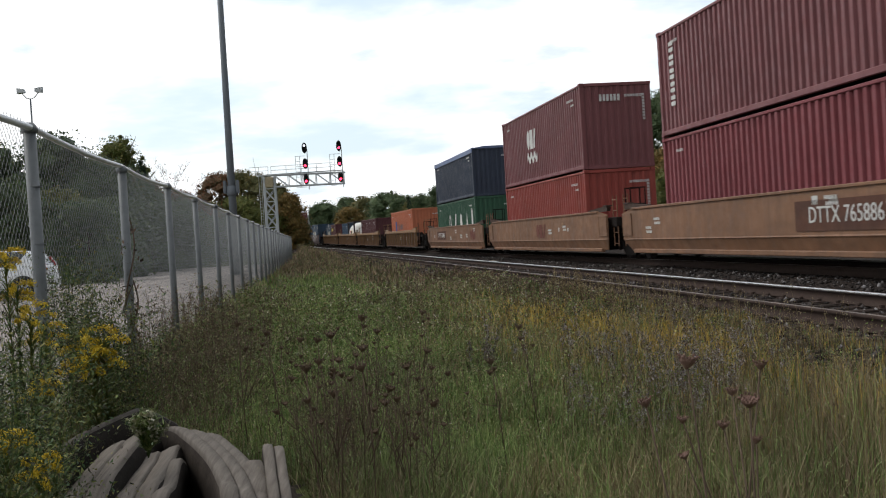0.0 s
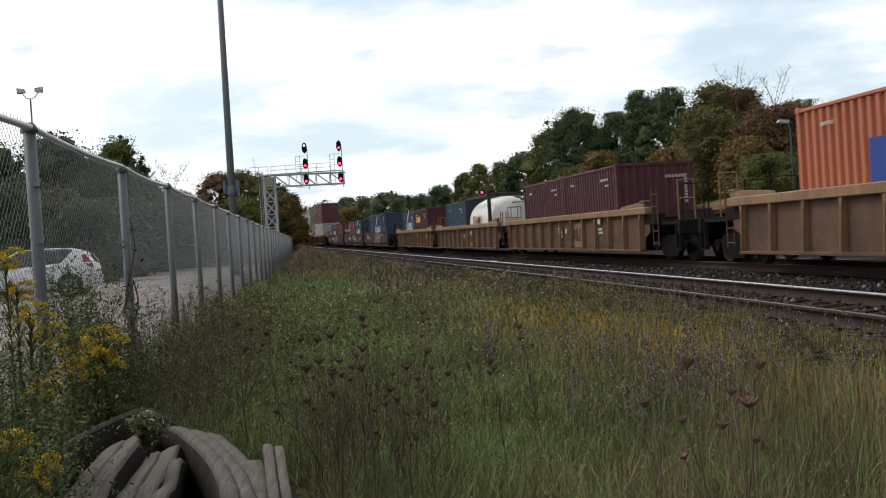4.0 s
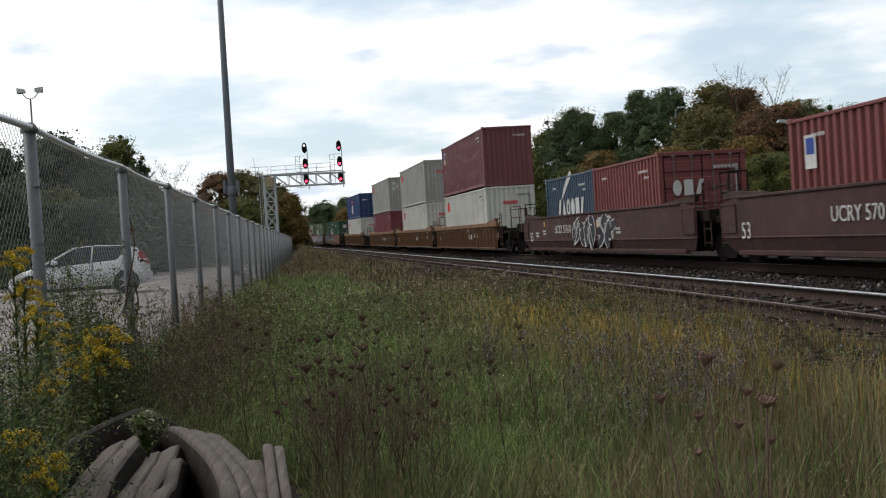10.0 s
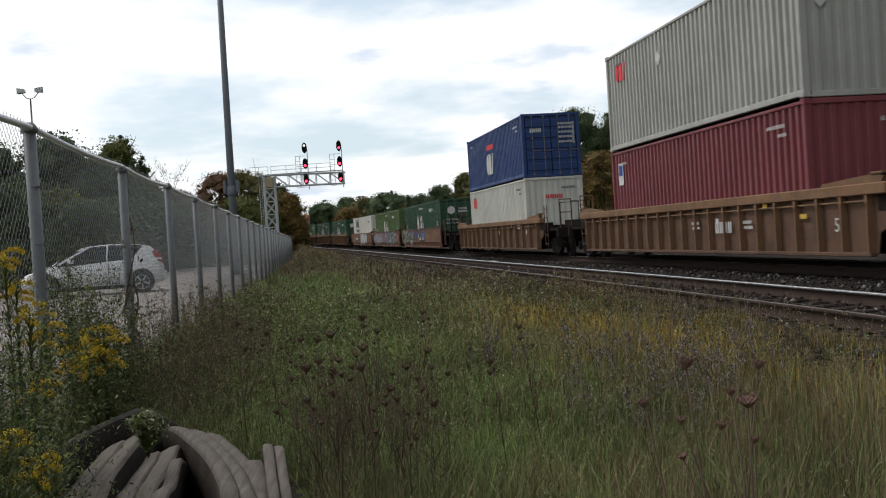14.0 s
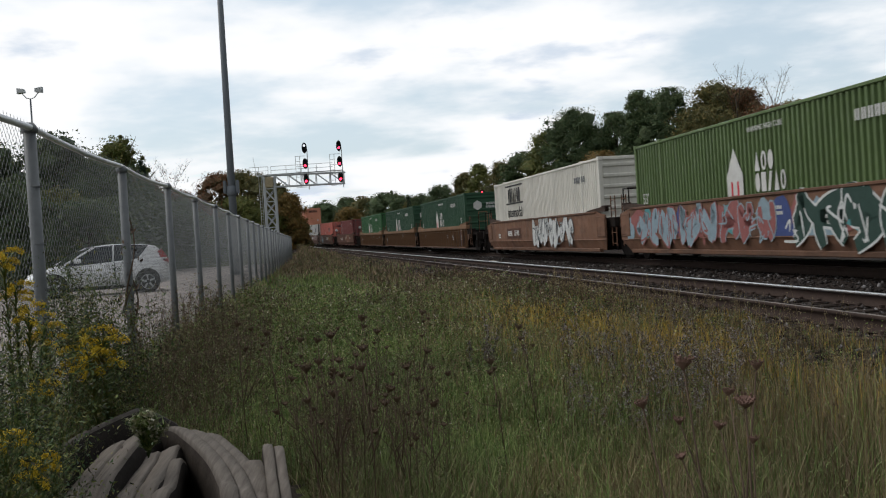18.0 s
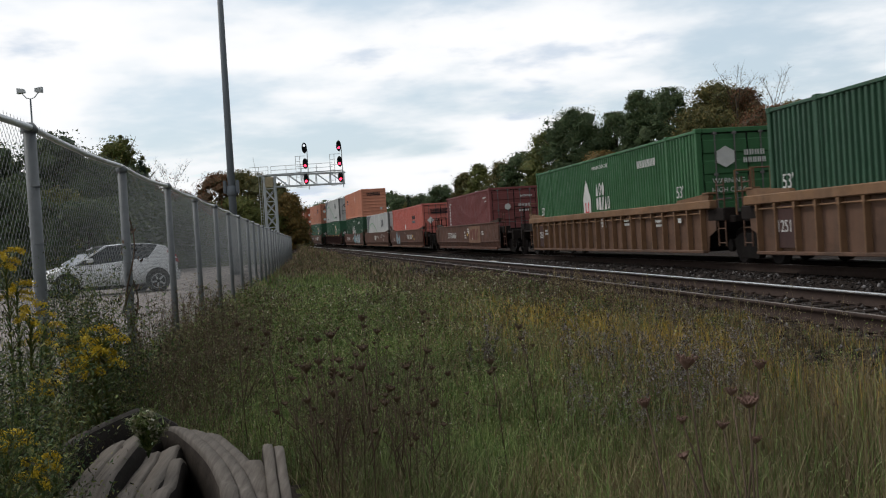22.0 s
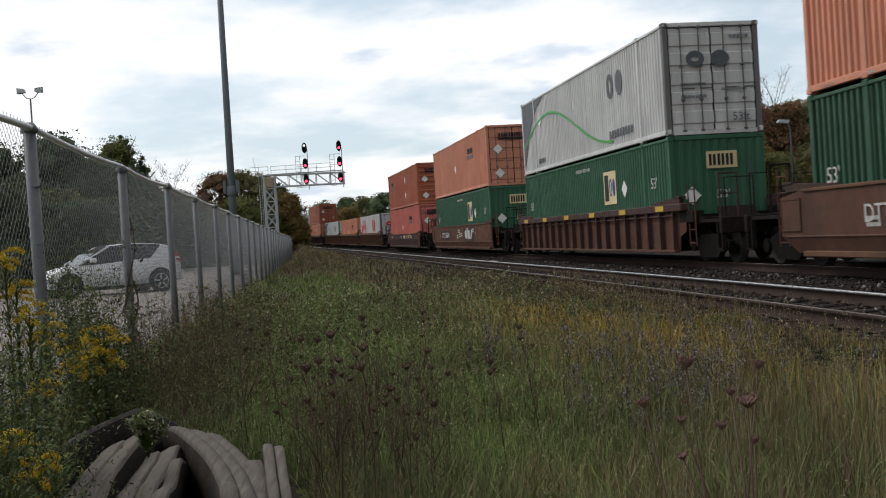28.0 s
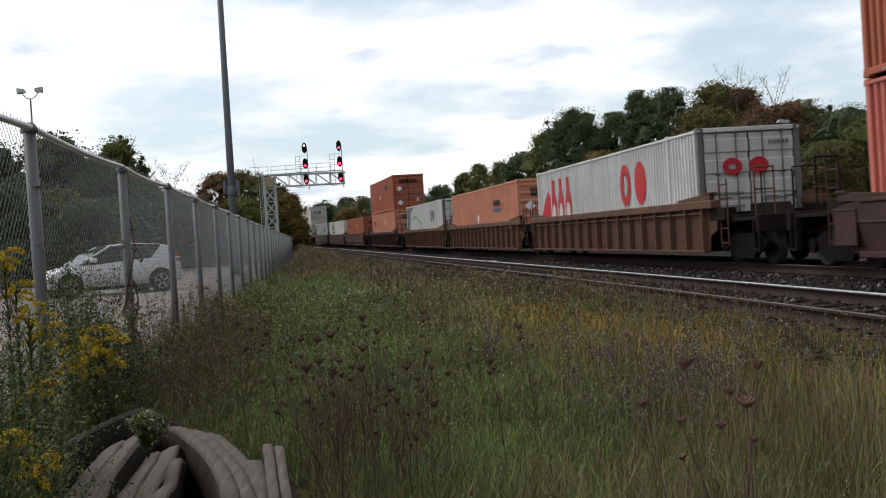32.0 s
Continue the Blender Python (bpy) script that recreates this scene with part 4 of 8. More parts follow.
def orange53(mat, label, end, s, z=FLOORZ, seed=0):
    H, W, L = 2.90, 2.59, 16.15
    c = container(L, H, mat, end, W, label)
    y = -W / 2 - 0.006
    x = L / 2 - 4.2 if seed % 2 else -L / 2 + 2.6
    flat(c, cached("sch1", lambda: bars(1.5, 0.26, 9, BLACK, 0.2, 4)), x, 2.05, y)
    flat(c, cached("sch2", lambda: Build().box(-0.75, 0.75, -0.17, 0.0, 0, 0.004).mesh("marking", GREYINK)), x, 1.82, y)
    flat(c, cached("dia", lambda: diamond(0.26, SILVER)), -0.6 if seed % 2 else 2.0, 2.0 - 0.6 * (seed % 2), y, None, "placard")
    if seed == 2:
        flat(c, cached("dia", lambda: None), 2.0, 0.9, y, None, "placard")
    for k in range(12):
        flat(c, cached("tape", lambda: Build().box(-0.22, 0.22, 0, 0.05, 0, 0.004).mesh("marking", WHITE)), -L / 2 + 0.8 + k * 1.32, 0.055, y, None, "reflector")
    flat(c, cached("sch3", lambda: bars(1.45, 0.20, 9, BLACK, 0.2, 4)), L / 2 + 0.03, 2.42, 0.0, None, "lettering", True)
    flat(c, cached("sch4", lambda: Build().box(-0.72, 0.72, -0.05, 0.05, 0, 0.004).mesh("marking", BLACK)), L / 2 + 0.03, 2.24, 0.0, None, "lettering", True)
    if seed:
        for q, zz in ((-0.75, 1.75), (-0.72, 0.6))[: 1 + seed % 2 + (seed == 2)]:
            flat(c, cached("dia2", lambda: diamond(0.24, SILVER)), L / 2 + 0.03, zz, q, None, "placard", True)
    flat(c, cached("scht", lambda: Build().box(-0.1, 0.1, -0.14, 0.14, 0, 0.004).mesh("marking", WHITE)), L / 2 + 0.03, 0.8, 0.75, None, "notice", True)
    return load(c, s, z)


def emp53(s, label, z=FLOORZ):
    H, W, L = 2.90, 2.59, 16.15
    c = container(L, H, EMPGREEN, "plain", W, label)
    y = -W / 2 - 0.006
    flat(c, cached("empp", lambda: Build().box(-0.6, 0.6, -0.5, 0.5, 0, 0.004).mesh("sign", CREAM)), 3.0, 1.85, y, None, "sign")
    flat(c, cached("emp1", lambda: bars(0.42, 0.8, 1, BLACK, 0.1, 1)), 2.7, 1.85, y - 0.004)
    flat(c, cached("emp2", lambda: bars(0.6, 0.55, 2, BLUEINK, 0.15, 1)), 3.25, 1.85, y - 0.004)
    flat(c, cached("dia", lambda: diamond(0.26, SILVER)), 4.35, 1.75, y, None, "placard")
    flat(c, cached("warn", lambda: text_mesh("WARNING HIGH CUBE", 0.16, WHITE)), 0.2, 2.55, y)
    flat(c, cached("fifty", lambda: text_mesh("53'", 0.42, WHITE)), L / 2 - 1.25, 1.75, y)
    flat(c, cached("fifty", lambda: None), -L / 2 + 1.0, 1.6, y)
    flat(c, cached("empe", lambda: Build().box(-0.42, 0.42, -0.22, 0.22, 0, 0.004).mesh("sign", CREAM)), L / 2 + 0.01, 2.25, 0.1, None, "sign", True)
    flat(c, cached("empe2", lambda: bars(0.7, 0.3, 3, BLACK, 0.2, 3)), L / 2 + 0.016, 2.25, 0.1, None, "lettering", True)
    flat(c, cached("dia2", lambda: diamond(0.24, SILVER)), L / 2 + 0.01, 1.35, -0.75, None, "placard", True)
    flat(c, cached("fifty2", lambda: text_mesh("53'", 0.32, WHITE)), L / 2 + 0.01, 1.35, 0.1, None, "lettering", True)
    flat(c, cached("code4", lambda: bars(0.62, 0.09, 6, WHITE, 0.3, 8)), L / 2 + 0.01, 1.9, 0.85, pose(0, 0, 0, 0, 0, -90), "lettering", True)
    return load(c, s, z)


def white53(s, label, style, z=FLOORZ, end="doors"):
    """White domestic box with a grey swoosh and a green line, with red drawn shapes, or with a black lettered block."""
    H, W, L = 2.90, 2.59, 16.15
    c = container(L, H, CLEANWHITE if style != "hunt" else paint("ivory_container_paint", (0.66, 0.64, 0.58), 0.5, 0.15), end, W, label)
    y = -W / 2 - 0.006
    ink = REDMARK if style == "red" else GREYINK
    if style == "swoosh":
        flat(c, cached("swoosh", lambda: panel_outline([(0, 0.2), (0.5, 0.9), (1.2, 1.75), (2.3, 2.45), (3.4, 2.75), (0, 2.75)], GREYINK)), -L / 2 + 0.2, 0.04, y, None, "stripe")
        pts = [(-7.9 + 0.28 * k, 1.0 + 1.0 * math.sin(math.pi / 2 * k / 14) if k < 14 else 1.125 + 0.875 * math.cos(math.pi * (k - 14) / 27)) for k in range(42)]
        lo = [(a, b_ - 0.08) for a, b_ in pts]
        vs = [(a, b_, t) for t in (0.005, 0.009) for a, b_ in pts + lo]
        n = len(pts)
        fs = []
        for t in (0, 2 * n):
            fs += [(t + i, t + i + 1, t + n + i + 1, t + n + i) for i in range(n - 1)]
        flat(c, cached("greenline", lambda: Build().add(vs, fs).mesh("stripe", GREENLINE)), 0, 0.1, y, None, "stripe")
        flat(c, cached("cnc", lambda: bars(1.7, 0.75, 2, GREYINK, 0.3, 1)), L / 2 - 4.0, 1.95, y)
        flat(c, cached("dia", lambda: diamond(0.26, SILVER)), -L / 2 + 2.9, 1.9, y, None, "placard")
        flat(c, cached("cnw", lambda: bars(2.2, 0.24, 9, GREYINK, 0.35, 6)), L / 2 - 3.7, 0.5, y)
        flat(c, cached("cnu", lambda: bars(1.1, 0.18, 8, GREYINK, 0.35, 7)), -L / 2 + 3.0, 0.4, y)
    if style == "red":
        flat(c, cached("cnr", lambda: bars(2.6, 1.2, 2, REDMARK, 0.3, 1)), L / 2 - 4.7, 1.85, y)
        arch = [(0, 0), (2.0, 0), (2.0, 0.9), (1.4, 1.5), (0.8, 1.1), (0.3, 0.6)]
        flat(c, cached("redm", lambda: panel_outline(arch, REDMARK)), -L / 2 + 0.25, 0.62, y, None, "stripe")
        for k in range(3):
            bot = [(-0.36, 0), (0.36, 0), (0.36, 1.15), (0.16, 1.55), (0.16, 2.0), (-0.16, 2.0), (-0.16, 1.55), (-0.36, 1.15)]
            flat(c, cached("bottle", lambda: panel_outline(bot, REDMARK)), -L / 2 + 2.4 + k * 0.98, 0.50, y, None, "stripe")
            ins = [(a * 0.62, 0.25 + b_ * 0.55) for a, b_ in bot[:4] + bot[6:]]
            flat(c, cached("bottle_in", lambda: panel_outline(ins, CLEANWHITE, 0.008)), -L / 2 + 2.4 + k * 0.98, 0.50, y, None, "stripe")
    if style == "hunt":
        flat(c, cached("hunt1", lambda: bars(2.3, 0.62, 7, BLACK, 0.3, 3)), -L / 2 + 4.0, 2.25, y)
        flat(c, cached("hunt2", lambda: text_mesh("Intermodal", 0.62, BLACK)), -L / 2 + 4.0, 1.50, y)
        for zz in (1.90, 2.66):
            flat(c, cached("huntl", lambda: Build().box(-1.6, 1.6, -0.03, 0.03, 0, 0.004).mesh("marking", BLACK)), -L / 2 + 4.0, zz, y)
        flat(c, cached("huntc", lambda: bars(1.3, 0.2, 6, GREYINK, 0.35, 3)), L / 2 - 2.2, 2.3, y)
    if end == "doors":
        flat(c, cached(("cne", style), lambda: bars(1.35, 0.42, 2, ink, 0.25, 1)), L / 2 + 0.03, 1.95, -0.05, None, "lettering", True)
        flat(c, cached("cnn", lambda: bars(0.55, 0.1, 5, GREYINK, 0.3, 2)), L / 2 + 0.03, 2.5, 0.75, None, "lettering", True)
        for q in range(3):
            flat(c, cached("cnt", lambda: bars(0.7, 0.08, 9, GREYINK, 0.3, 3)), L / 2 + 0.03, 1.3 - 0.16 * q, -0.55 + (q % 2) * 1.1, None, "lettering", True)
        if style != "hunt":
            flat(c, cached("fifty3", lambda: text_mesh("53ft", 0.3, GREYINK)), L / 2 + 0.03, 0.42, 0.7, None, "lettering", True)
    else:
        flat(c, cached("dot", lambda: panel_outline([(-0.3, -0.2), (0.3, -0.2), (0.3, 0.2), (-0.3, 0.2)], BLACK)), L / 2 + 0.03, 1.9, 0.7, None, "sign", True)
    return load(c, s, z)


def box40(mat, H, label, s, z=FLOORZ, style="", end="plain", seed=0, L=12.19):
    c = container(L, H, mat, end, 2.44, label)
    y = -1.219
    small_print(c, L, H, 2.44, seed, GREYINK if mat in (OFFWHITE, PALEGREY) else None)
    if style == "red_mark":
        rr = plain("scarlet_marking", (0.62, 0.04, 0.05), 0.6)
        flat(c, cached("oo", lambda: bars(0.95, 0.5, 3, rr, 0.15, 2)), -L / 2 + 1.35, H - 0.65, y)
        flat(c, cached("ooe", lambda: bars(0.75, 0.16, 4, rr, 0.2, 2)), L / 2 + 0.004, H - 0.8, 0.0, None, "lettering", True)
    if style == "wave":
        flat(c, cached("acl", lambda: bars(1.5, 0.75, 3, WHITE, 0.12, 2)), -0.9, 1.7, y)
        wave = [(-0.8 + 0.1 * k, 0.12 * math.sin(k * 1.2)) for k in range(17)]
        flat(c, cached("aclw", lambda: panel_outline(wave + [(a, b_ - 0.25) for a, b_ in reversed(wave)], WHITE)), -0.9, 1.1, y, None, "sign")
        flat(c, cached("ace", lambda: bars(0.75, 0.22, 3, WHITE, 0.15, 2)), L / 2 + 0.004, H - 0.5, -0.2, None, "lettering", True)
    if style == "capitals":
        for k in range(4):
            flat(c, cached(("uasc", k), lambda: bars(0.7, 1.0, 1, WHITE, 0.1, k + 2)), -1.6 + 1.75 * k, 1.33, y)
        flat(c, cached("uasci", lambda: Build().box(-0.2, 0.2, -0.55, 0.55, 0, 0.004).mesh("marking", WHITE)), 5.1, 1.40, y)
    if style == "hapag":
        flat(c, cached("hl0", lambda: Build().box(-0.42, 0.42, -0.42, 0.42, 0, 0.004).mesh("sign", BLUEINK)), -3.1, 1.5, y, None, "sign")
        flat(c, cached("hl1", lambda: bars(3.0, 0.42, 9, GREYINK, 0.3, 3)), -0.4, 1.47, y)
    if style == "white_block":
        flat(c, cached("apl", lambda: bars(1.55, 0.95, 3, WHITE, 0.12, 2)), -0.6, 1.05, y)
        flat(c, cached("aple", lambda: Build().box(-0.75, 0.75, -0.12, 0.12, 0, 0.004).mesh("marking", REDMARK)), -0.5, 1.85, y)
        flat(c, cached("apls", lambda: bars(0.5, 0.16, 3, WHITE, 0.15, 2)), L / 2 + 0.02, H - 0.7, -0.65, None, "lettering", True)
        for q in range(4):
            flat(c, cached("aplt", lambda: bars(0.6, 0.09, 5, WHITE, 0.3, 6)), L / 2 + 0.02, H - 0.6 - 0.2 * q, 0.62, None, "lettering", True)
    if style == "comet":
        w = min(L, 8) / 6.06
        head = [(0.0, 0.0), (0.35, 0.42), (0.85, 0.75), (1.25, 0.98), (1.42, 0.9), (1.3, 0.72), (0.9, 0.5), (0.45, 0.22)]
        flat(c, cached("comet", lambda: panel_outline(head, WHITE)), -0.9, 1.72, y, None, "sign")
        flat(c, cached(("cma", L), lambda: bars(3.4 * w, 0.62, 6, WHITE, 0.2, 8)), 0.3, 1.42, y)
    if style == "yellow_tag":
        flat(c, cached("tolex", lambda: bars(1.9, 0.4, 5, plain("yellow_spray", (0.75, 0.65, 0.12), 0.6), 0.2, 9)), -1.2, 1.85, y)
    if style == "side_code":
        flat(c, cached("trit", lambda: bars(1.7, 0.3, 5, WHITE, 0.25, 2)), -L / 2 + 0.95, 1.5, y, pose(0, 0, 0, 0, 0, -90))
        flat(c, cached("trid", lambda: Build().lathe([(0.15, 0), (0.15, 0.004)], 20).mesh("sign", WHITE)), L / 2 + 0.02, 1.9, -0.35, None, "sign", True)
        for q in range(2):
            flat(c, cached("tric", lambda: bars(0.6, 0.13, 4, WHITE, 0.3, 2)), L / 2 + 0.02, 1.95 - 0.25 * q, 0.5, None, "lettering", True)
    if style == "blue_badge":
        flat(c, cached("badge0", lambda: Build().box(-0.22, 0.22, -0.32, 0.32, 0, 0.004).mesh("sign", WHITE)), -L / 2 + 0.85, H - 0.7, y, None, "sign")
        flat(c, cached("badge1", lambda: Build().box(-0.16, 0.16, -0.05, 0.26, 0.004, 0.008).mesh("sign", BLUEINK)), -L / 2 + 0.85, H - 0.7, y, None, "sign")
    if style == "large_letters_end":
        flat(c, cached("texe", lambda: bars(0.95, 0.42, 3, WHITE, 0.2, 2)), L / 2 + 0.02, 1.6, -0.4, None, "lettering", True)
    return load(c, s, z)


def scrawl(w, h, n, fill, line, seed):
    """Sprayed shapes: fat bent strokes that overlap, in an outline. Returns the outline's mesh and the fill's mesh."""
    r = random.Random(seed)
    a, b = Build(), Build()

    def stroke(to, pts, wd, z):
        pts = [Vector((x, y, 0)) for x, y in pts]
        fine = []
        for i in range(len(pts) - 1):
            p0, p1, p2, p3 = pts[max(i - 1, 0)], pts[i], pts[i + 1], pts[min(i + 2, len(pts) - 1)]
            for k in range(5):
                t = k / 5
                fine.append(0.5 * ((2 * p1) + (p2 - p0) * t + (2 * p0 - 5 * p1 + 4 * p2 - p3) * t * t + (3 * p1 - p0 - 3 * p2 + p3) * t ** 3))
        fine.append(pts[-1])
        vs = []
        for i, p in enumerate(fine):
            d = (fine[min(i + 1, len(fine) - 1)] - fine[max(i - 1, 0)]).normalized()
            o = Vector((-d.y, d.x, 0)) * wd / 2 * (1.0 - 0.35 * abs(2 * i / (len(fine) - 1) - 1) ** 3)
            for q in (p - o, p + o):
                vs.append((q.x, max(-h * 0.56, min(h * 0.56, q.y)), z))
        to.add(vs, [(2 * i, 2 * i + 1, 2 * i + 3, 2 * i + 2) for i in range(len(fine) - 1)])

    z = 0.0
    for i in range(n):
        cx, cw = -w / 2 + w * (i + 0.5) / n, w / n
        slant = r.uniform(-0.1, 0.35) * h
        lines = []
        for j in range(3):
            y = [r.uniform(-0.48, -0.25), r.uniform(-0.15, 0.15), r.uniform(0.25, 0.48)]
            if j == 1:
                y = [r.uniform(-0.1, 0.1) for _ in y]
            xs = [cx + cw * r.uniform(-0.5, 0.5) + slant * q for q in y]
            lines.append([(x, q * h) for x, q in zip(xs, y)] + ([(xs[-1] + cw * r.uniform(-0.35, 0.35), h * r.uniform(-0.1, 0.4))] if r.random() < 0.6 else []))
        wd = min(cw * 0.42, h * 0.30) * r.uniform(0.8, 1.2)
        for q in lines:
            stroke(a, q, wd + 0.09 * h, z)
            z += 0.0003
        for q in lines:
            stroke(b, q, wd, z)
            z += 0.0003
        for j in range(3):
            x, y = cx + cw * r.uniform(-0.45, 0.45), h * r.uniform(-0.35, 0.35)
            stroke(a, [(x, y), (x + cw * r.uniform(-0.25, 0.25), y + h * r.uniform(-0.3, 0.3)), (x + cw * r.uniform(-0.45, 0.45), h * r.uniform(-0.4, 0.4))], 0.05 * h, z)
            z += 0.0003
    return a.mesh("graffiti", line), b.mesh("graffiti", fill)


def spray(car, x, z, w, h, n, fill, line, seed, off=0.0):
    for me in scrawl(w, h, n, fill, line, seed):
        flat(car, me, x, z, -HALF - 0.006 - off, None, "graffiti")


def wash(car, seed):
    """Faded clouds of spray under the drawn shapes, over a whole side."""
    r = random.Random(seed)
    mats = (SPRAYG, SPRAYR, SPRAYT, DULL, SPRAYG, SPRAYN, SPRAYR)
    for i in range(22):
        w, h = r.uniform(0.5, 1.5), r.uniform(0.25, 0.55)
        x, z = -8.2 + 16.4 * i / 21, r.uniform(0.80, 1.15)
        pts = [(w / 2 * math.cos(q) * r.uniform(0.6, 1.1), max(-(z - 0.64), min(TOP - 0.06 - z, h * math.sin(q) * r.uniform(0.7, 1.2)))) for q in [2 * math.pi * j / 14 for j in range(14)]]
        flat(car, panel_outline(pts, mats[i % 7], 0.0006 * (i % 3 + 1)), x, z, -HALF - 0.0035, None, "graffiti")


def wagon(s, *a, **k):
    return load(well_car(*a, **k), s, 0.0)


def plate(car, number, x, z, size=0.30, smooth=True, mark=4, panel=None, letters=""):
    """The car's letters and number, or bars where the letters cannot be read."""
    y = -HALF - 0.008 if smooth else -HALF + 0.085
    if panel:
        flat(car, cached(("pl", panel.name, size), lambda: Build().box(-size * 4.2, size * 4.2, -size * 0.66, size * 0.66, 0, 0.003).mesh("stencil_panel", panel)), x, z, y + 0.002, None, "stencil_panel")
    if letters:
        flat(car, cached(("num", letters, number, size), lambda: text_mesh(letters + " " + number, size, WHITE)), x, z, y - 0.006)
        return
    flat(car, cached(("mk", size, mark), lambda: bars(size * 2.6, size * 0.7, mark, WHITE, 0.25, 3)), x - size * 2.1, z, y - 0.004)
    if number:
        flat(car, cached(("num", number, size), lambda: text_mesh(number, size, WHITE)), x + size * 1.7, z, y - 0.006)


def stencils(car, seed, mats=(WHITE, YELLOW), smooth=True, n=7, low=0.85, high=1.32):
    """Small notices, reflectors and service marks on a wagon's side."""
    r = random.Random(seed)
    y = -HALF - 0.006 if smooth else -HALF + 0.088
    for i in range(n):
        x = r.uniform(-7.2, 7.2)
        z = r.uniform(low, high)
        if -5.5 < x < -0.5:
            x += 5.5
        if r.random() < 0.45:
            w, h = r.uniform(0.12, 0.32), r.uniform(0.07, 0.2)
            flat(car, Build().box(-w / 2, w / 2, -h / 2, h / 2, 0, 0.003).mesh("notice", r.choice(mats)), x, z, y, None, "notice")
        else:
            flat(car, cached(("st", i % 4), lambda: bars(0.45, 0.07, 8, WHITE, 0.3, i)), x, z, y, None, "notice")
            flat(car, cached(("st", i % 4), lambda: None), x + 0.04, z - 0.11, y, None, "notice")


def tank(s, x, label):
    """A 20-foot tank in a steel frame."""
    L, H, W = 6.06, 2.59, 2.44
    c = new("tank_container")
    tagged(c, label, "tank", "containers on the train")
    prof = [(0.05, -2.92), (0.55, -2.87), (0.9, -2.72), (1.08, -2.48), (1.15, -2.2), (1.15, 2.2), (1.08, 2.48), (0.9, 2.72), (0.55, 2.87), (0.05, 2.92)]
    put("vessel", Build().lathe(prof, 40, pose(0, 0, 1.28, 0, 90, 0)).mesh("vessel", TANKWHITE, True), c)
    fr = paint("dark_frame_paint", (0.05, 0.045, 0.045), 0.6, 0.5)
    for e in (-1, 1):
        for sy in (-1, 1):
            put("corner_post", Build().box(-0.08, 0.08, -0.08, 0.08, 0, H, 0.012).mesh("corner_post", fr), c, pose(e * (L / 2 - 0.08), sy * (W / 2 - 0.08), 0))
        for z in (0.07, H - 0.07):
            put("cross_beam", Build().box(-0.06, 0.06, -W / 2 + 0.16, W / 2 - 0.16, z - 0.07, z + 0.07, 0.01).mesh("cross_beam", fr), c, pose(e * (L / 2 - 0.08), 0, 0))
    for sy in (-1, 1):
        for z in (0.07, H - 0.07):
            put("side_beam", Build().box(-L / 2 + 0.16, L / 2 - 0.16, -0.06, 0.06, z - 0.06, z + 0.06, 0.01).mesh("side_beam", fr), c, pose(0, sy * (W / 2 - 0.07), 0))
    put("walkway", Build().box(-2.2, 2.2, -0.3, 0.3, 2.40, 2.44, 0.01).mesh("walkway", SILVER), c)
    y = -1.19
    put("sign", Build().box(-1.15, -0.50, y + 0.01, y + 0.02, 1.02, 1.58).mesh("sign", REDMARK), c)
    put("sign", Build().box(-0.50, 1.10, y + 0.01, y + 0.02, 1.06, 1.60).mesh("sign", CREAM), c)
    flat(c, bars(0.40, 0.46, 1, WHITE, 0.2, 3), -0.82, 1.30, y + 0.005)
    flat(c, bars(1.35, 0.38, 5, BLACK, 0.3, 6), 0.3, 1.33, y + 0.005)
    for bx in (-1.9, -0.6, 0.7, 1.9):
        put("band", Build().tube([(bx - 0.02, 0, 1.28), (bx + 0.02, 0, 1.28)], 1.157, 40).mesh("band", SILVER, True), c)
    flat(c, cached("code4", lambda: bars(0.62, 0.09, 6, GREYINK, 0.3, 8)), L / 2 + 0.004, 2.1, 0.3, None, "lettering", True)
    return load(c, s + x, FLOORZ)


SPRAYW = plain("white_spray_paint", (0.50, 0.51, 0.50), 0.6)
SPRAYB = plain("black_spray_paint", (0.03, 0.03, 0.035), 0.6)
SPRAYD = plain("dark_green_spray_paint", (0.022, 0.050, 0.040), 0.6)
SPRAYG = plain("grey_blue_spray_paint", (0.20, 0.27, 0.31), 0.6)
SPRAYT = plain("teal_spray_paint", (0.07, 0.24, 0.25), 0.6)
SPRAYR = plain("dull_red_spray_paint", (0.24, 0.085, 0.08), 0.6)
SPRAYN = plain("navy_spray_paint", (0.04, 0.06, 0.17), 0.6)


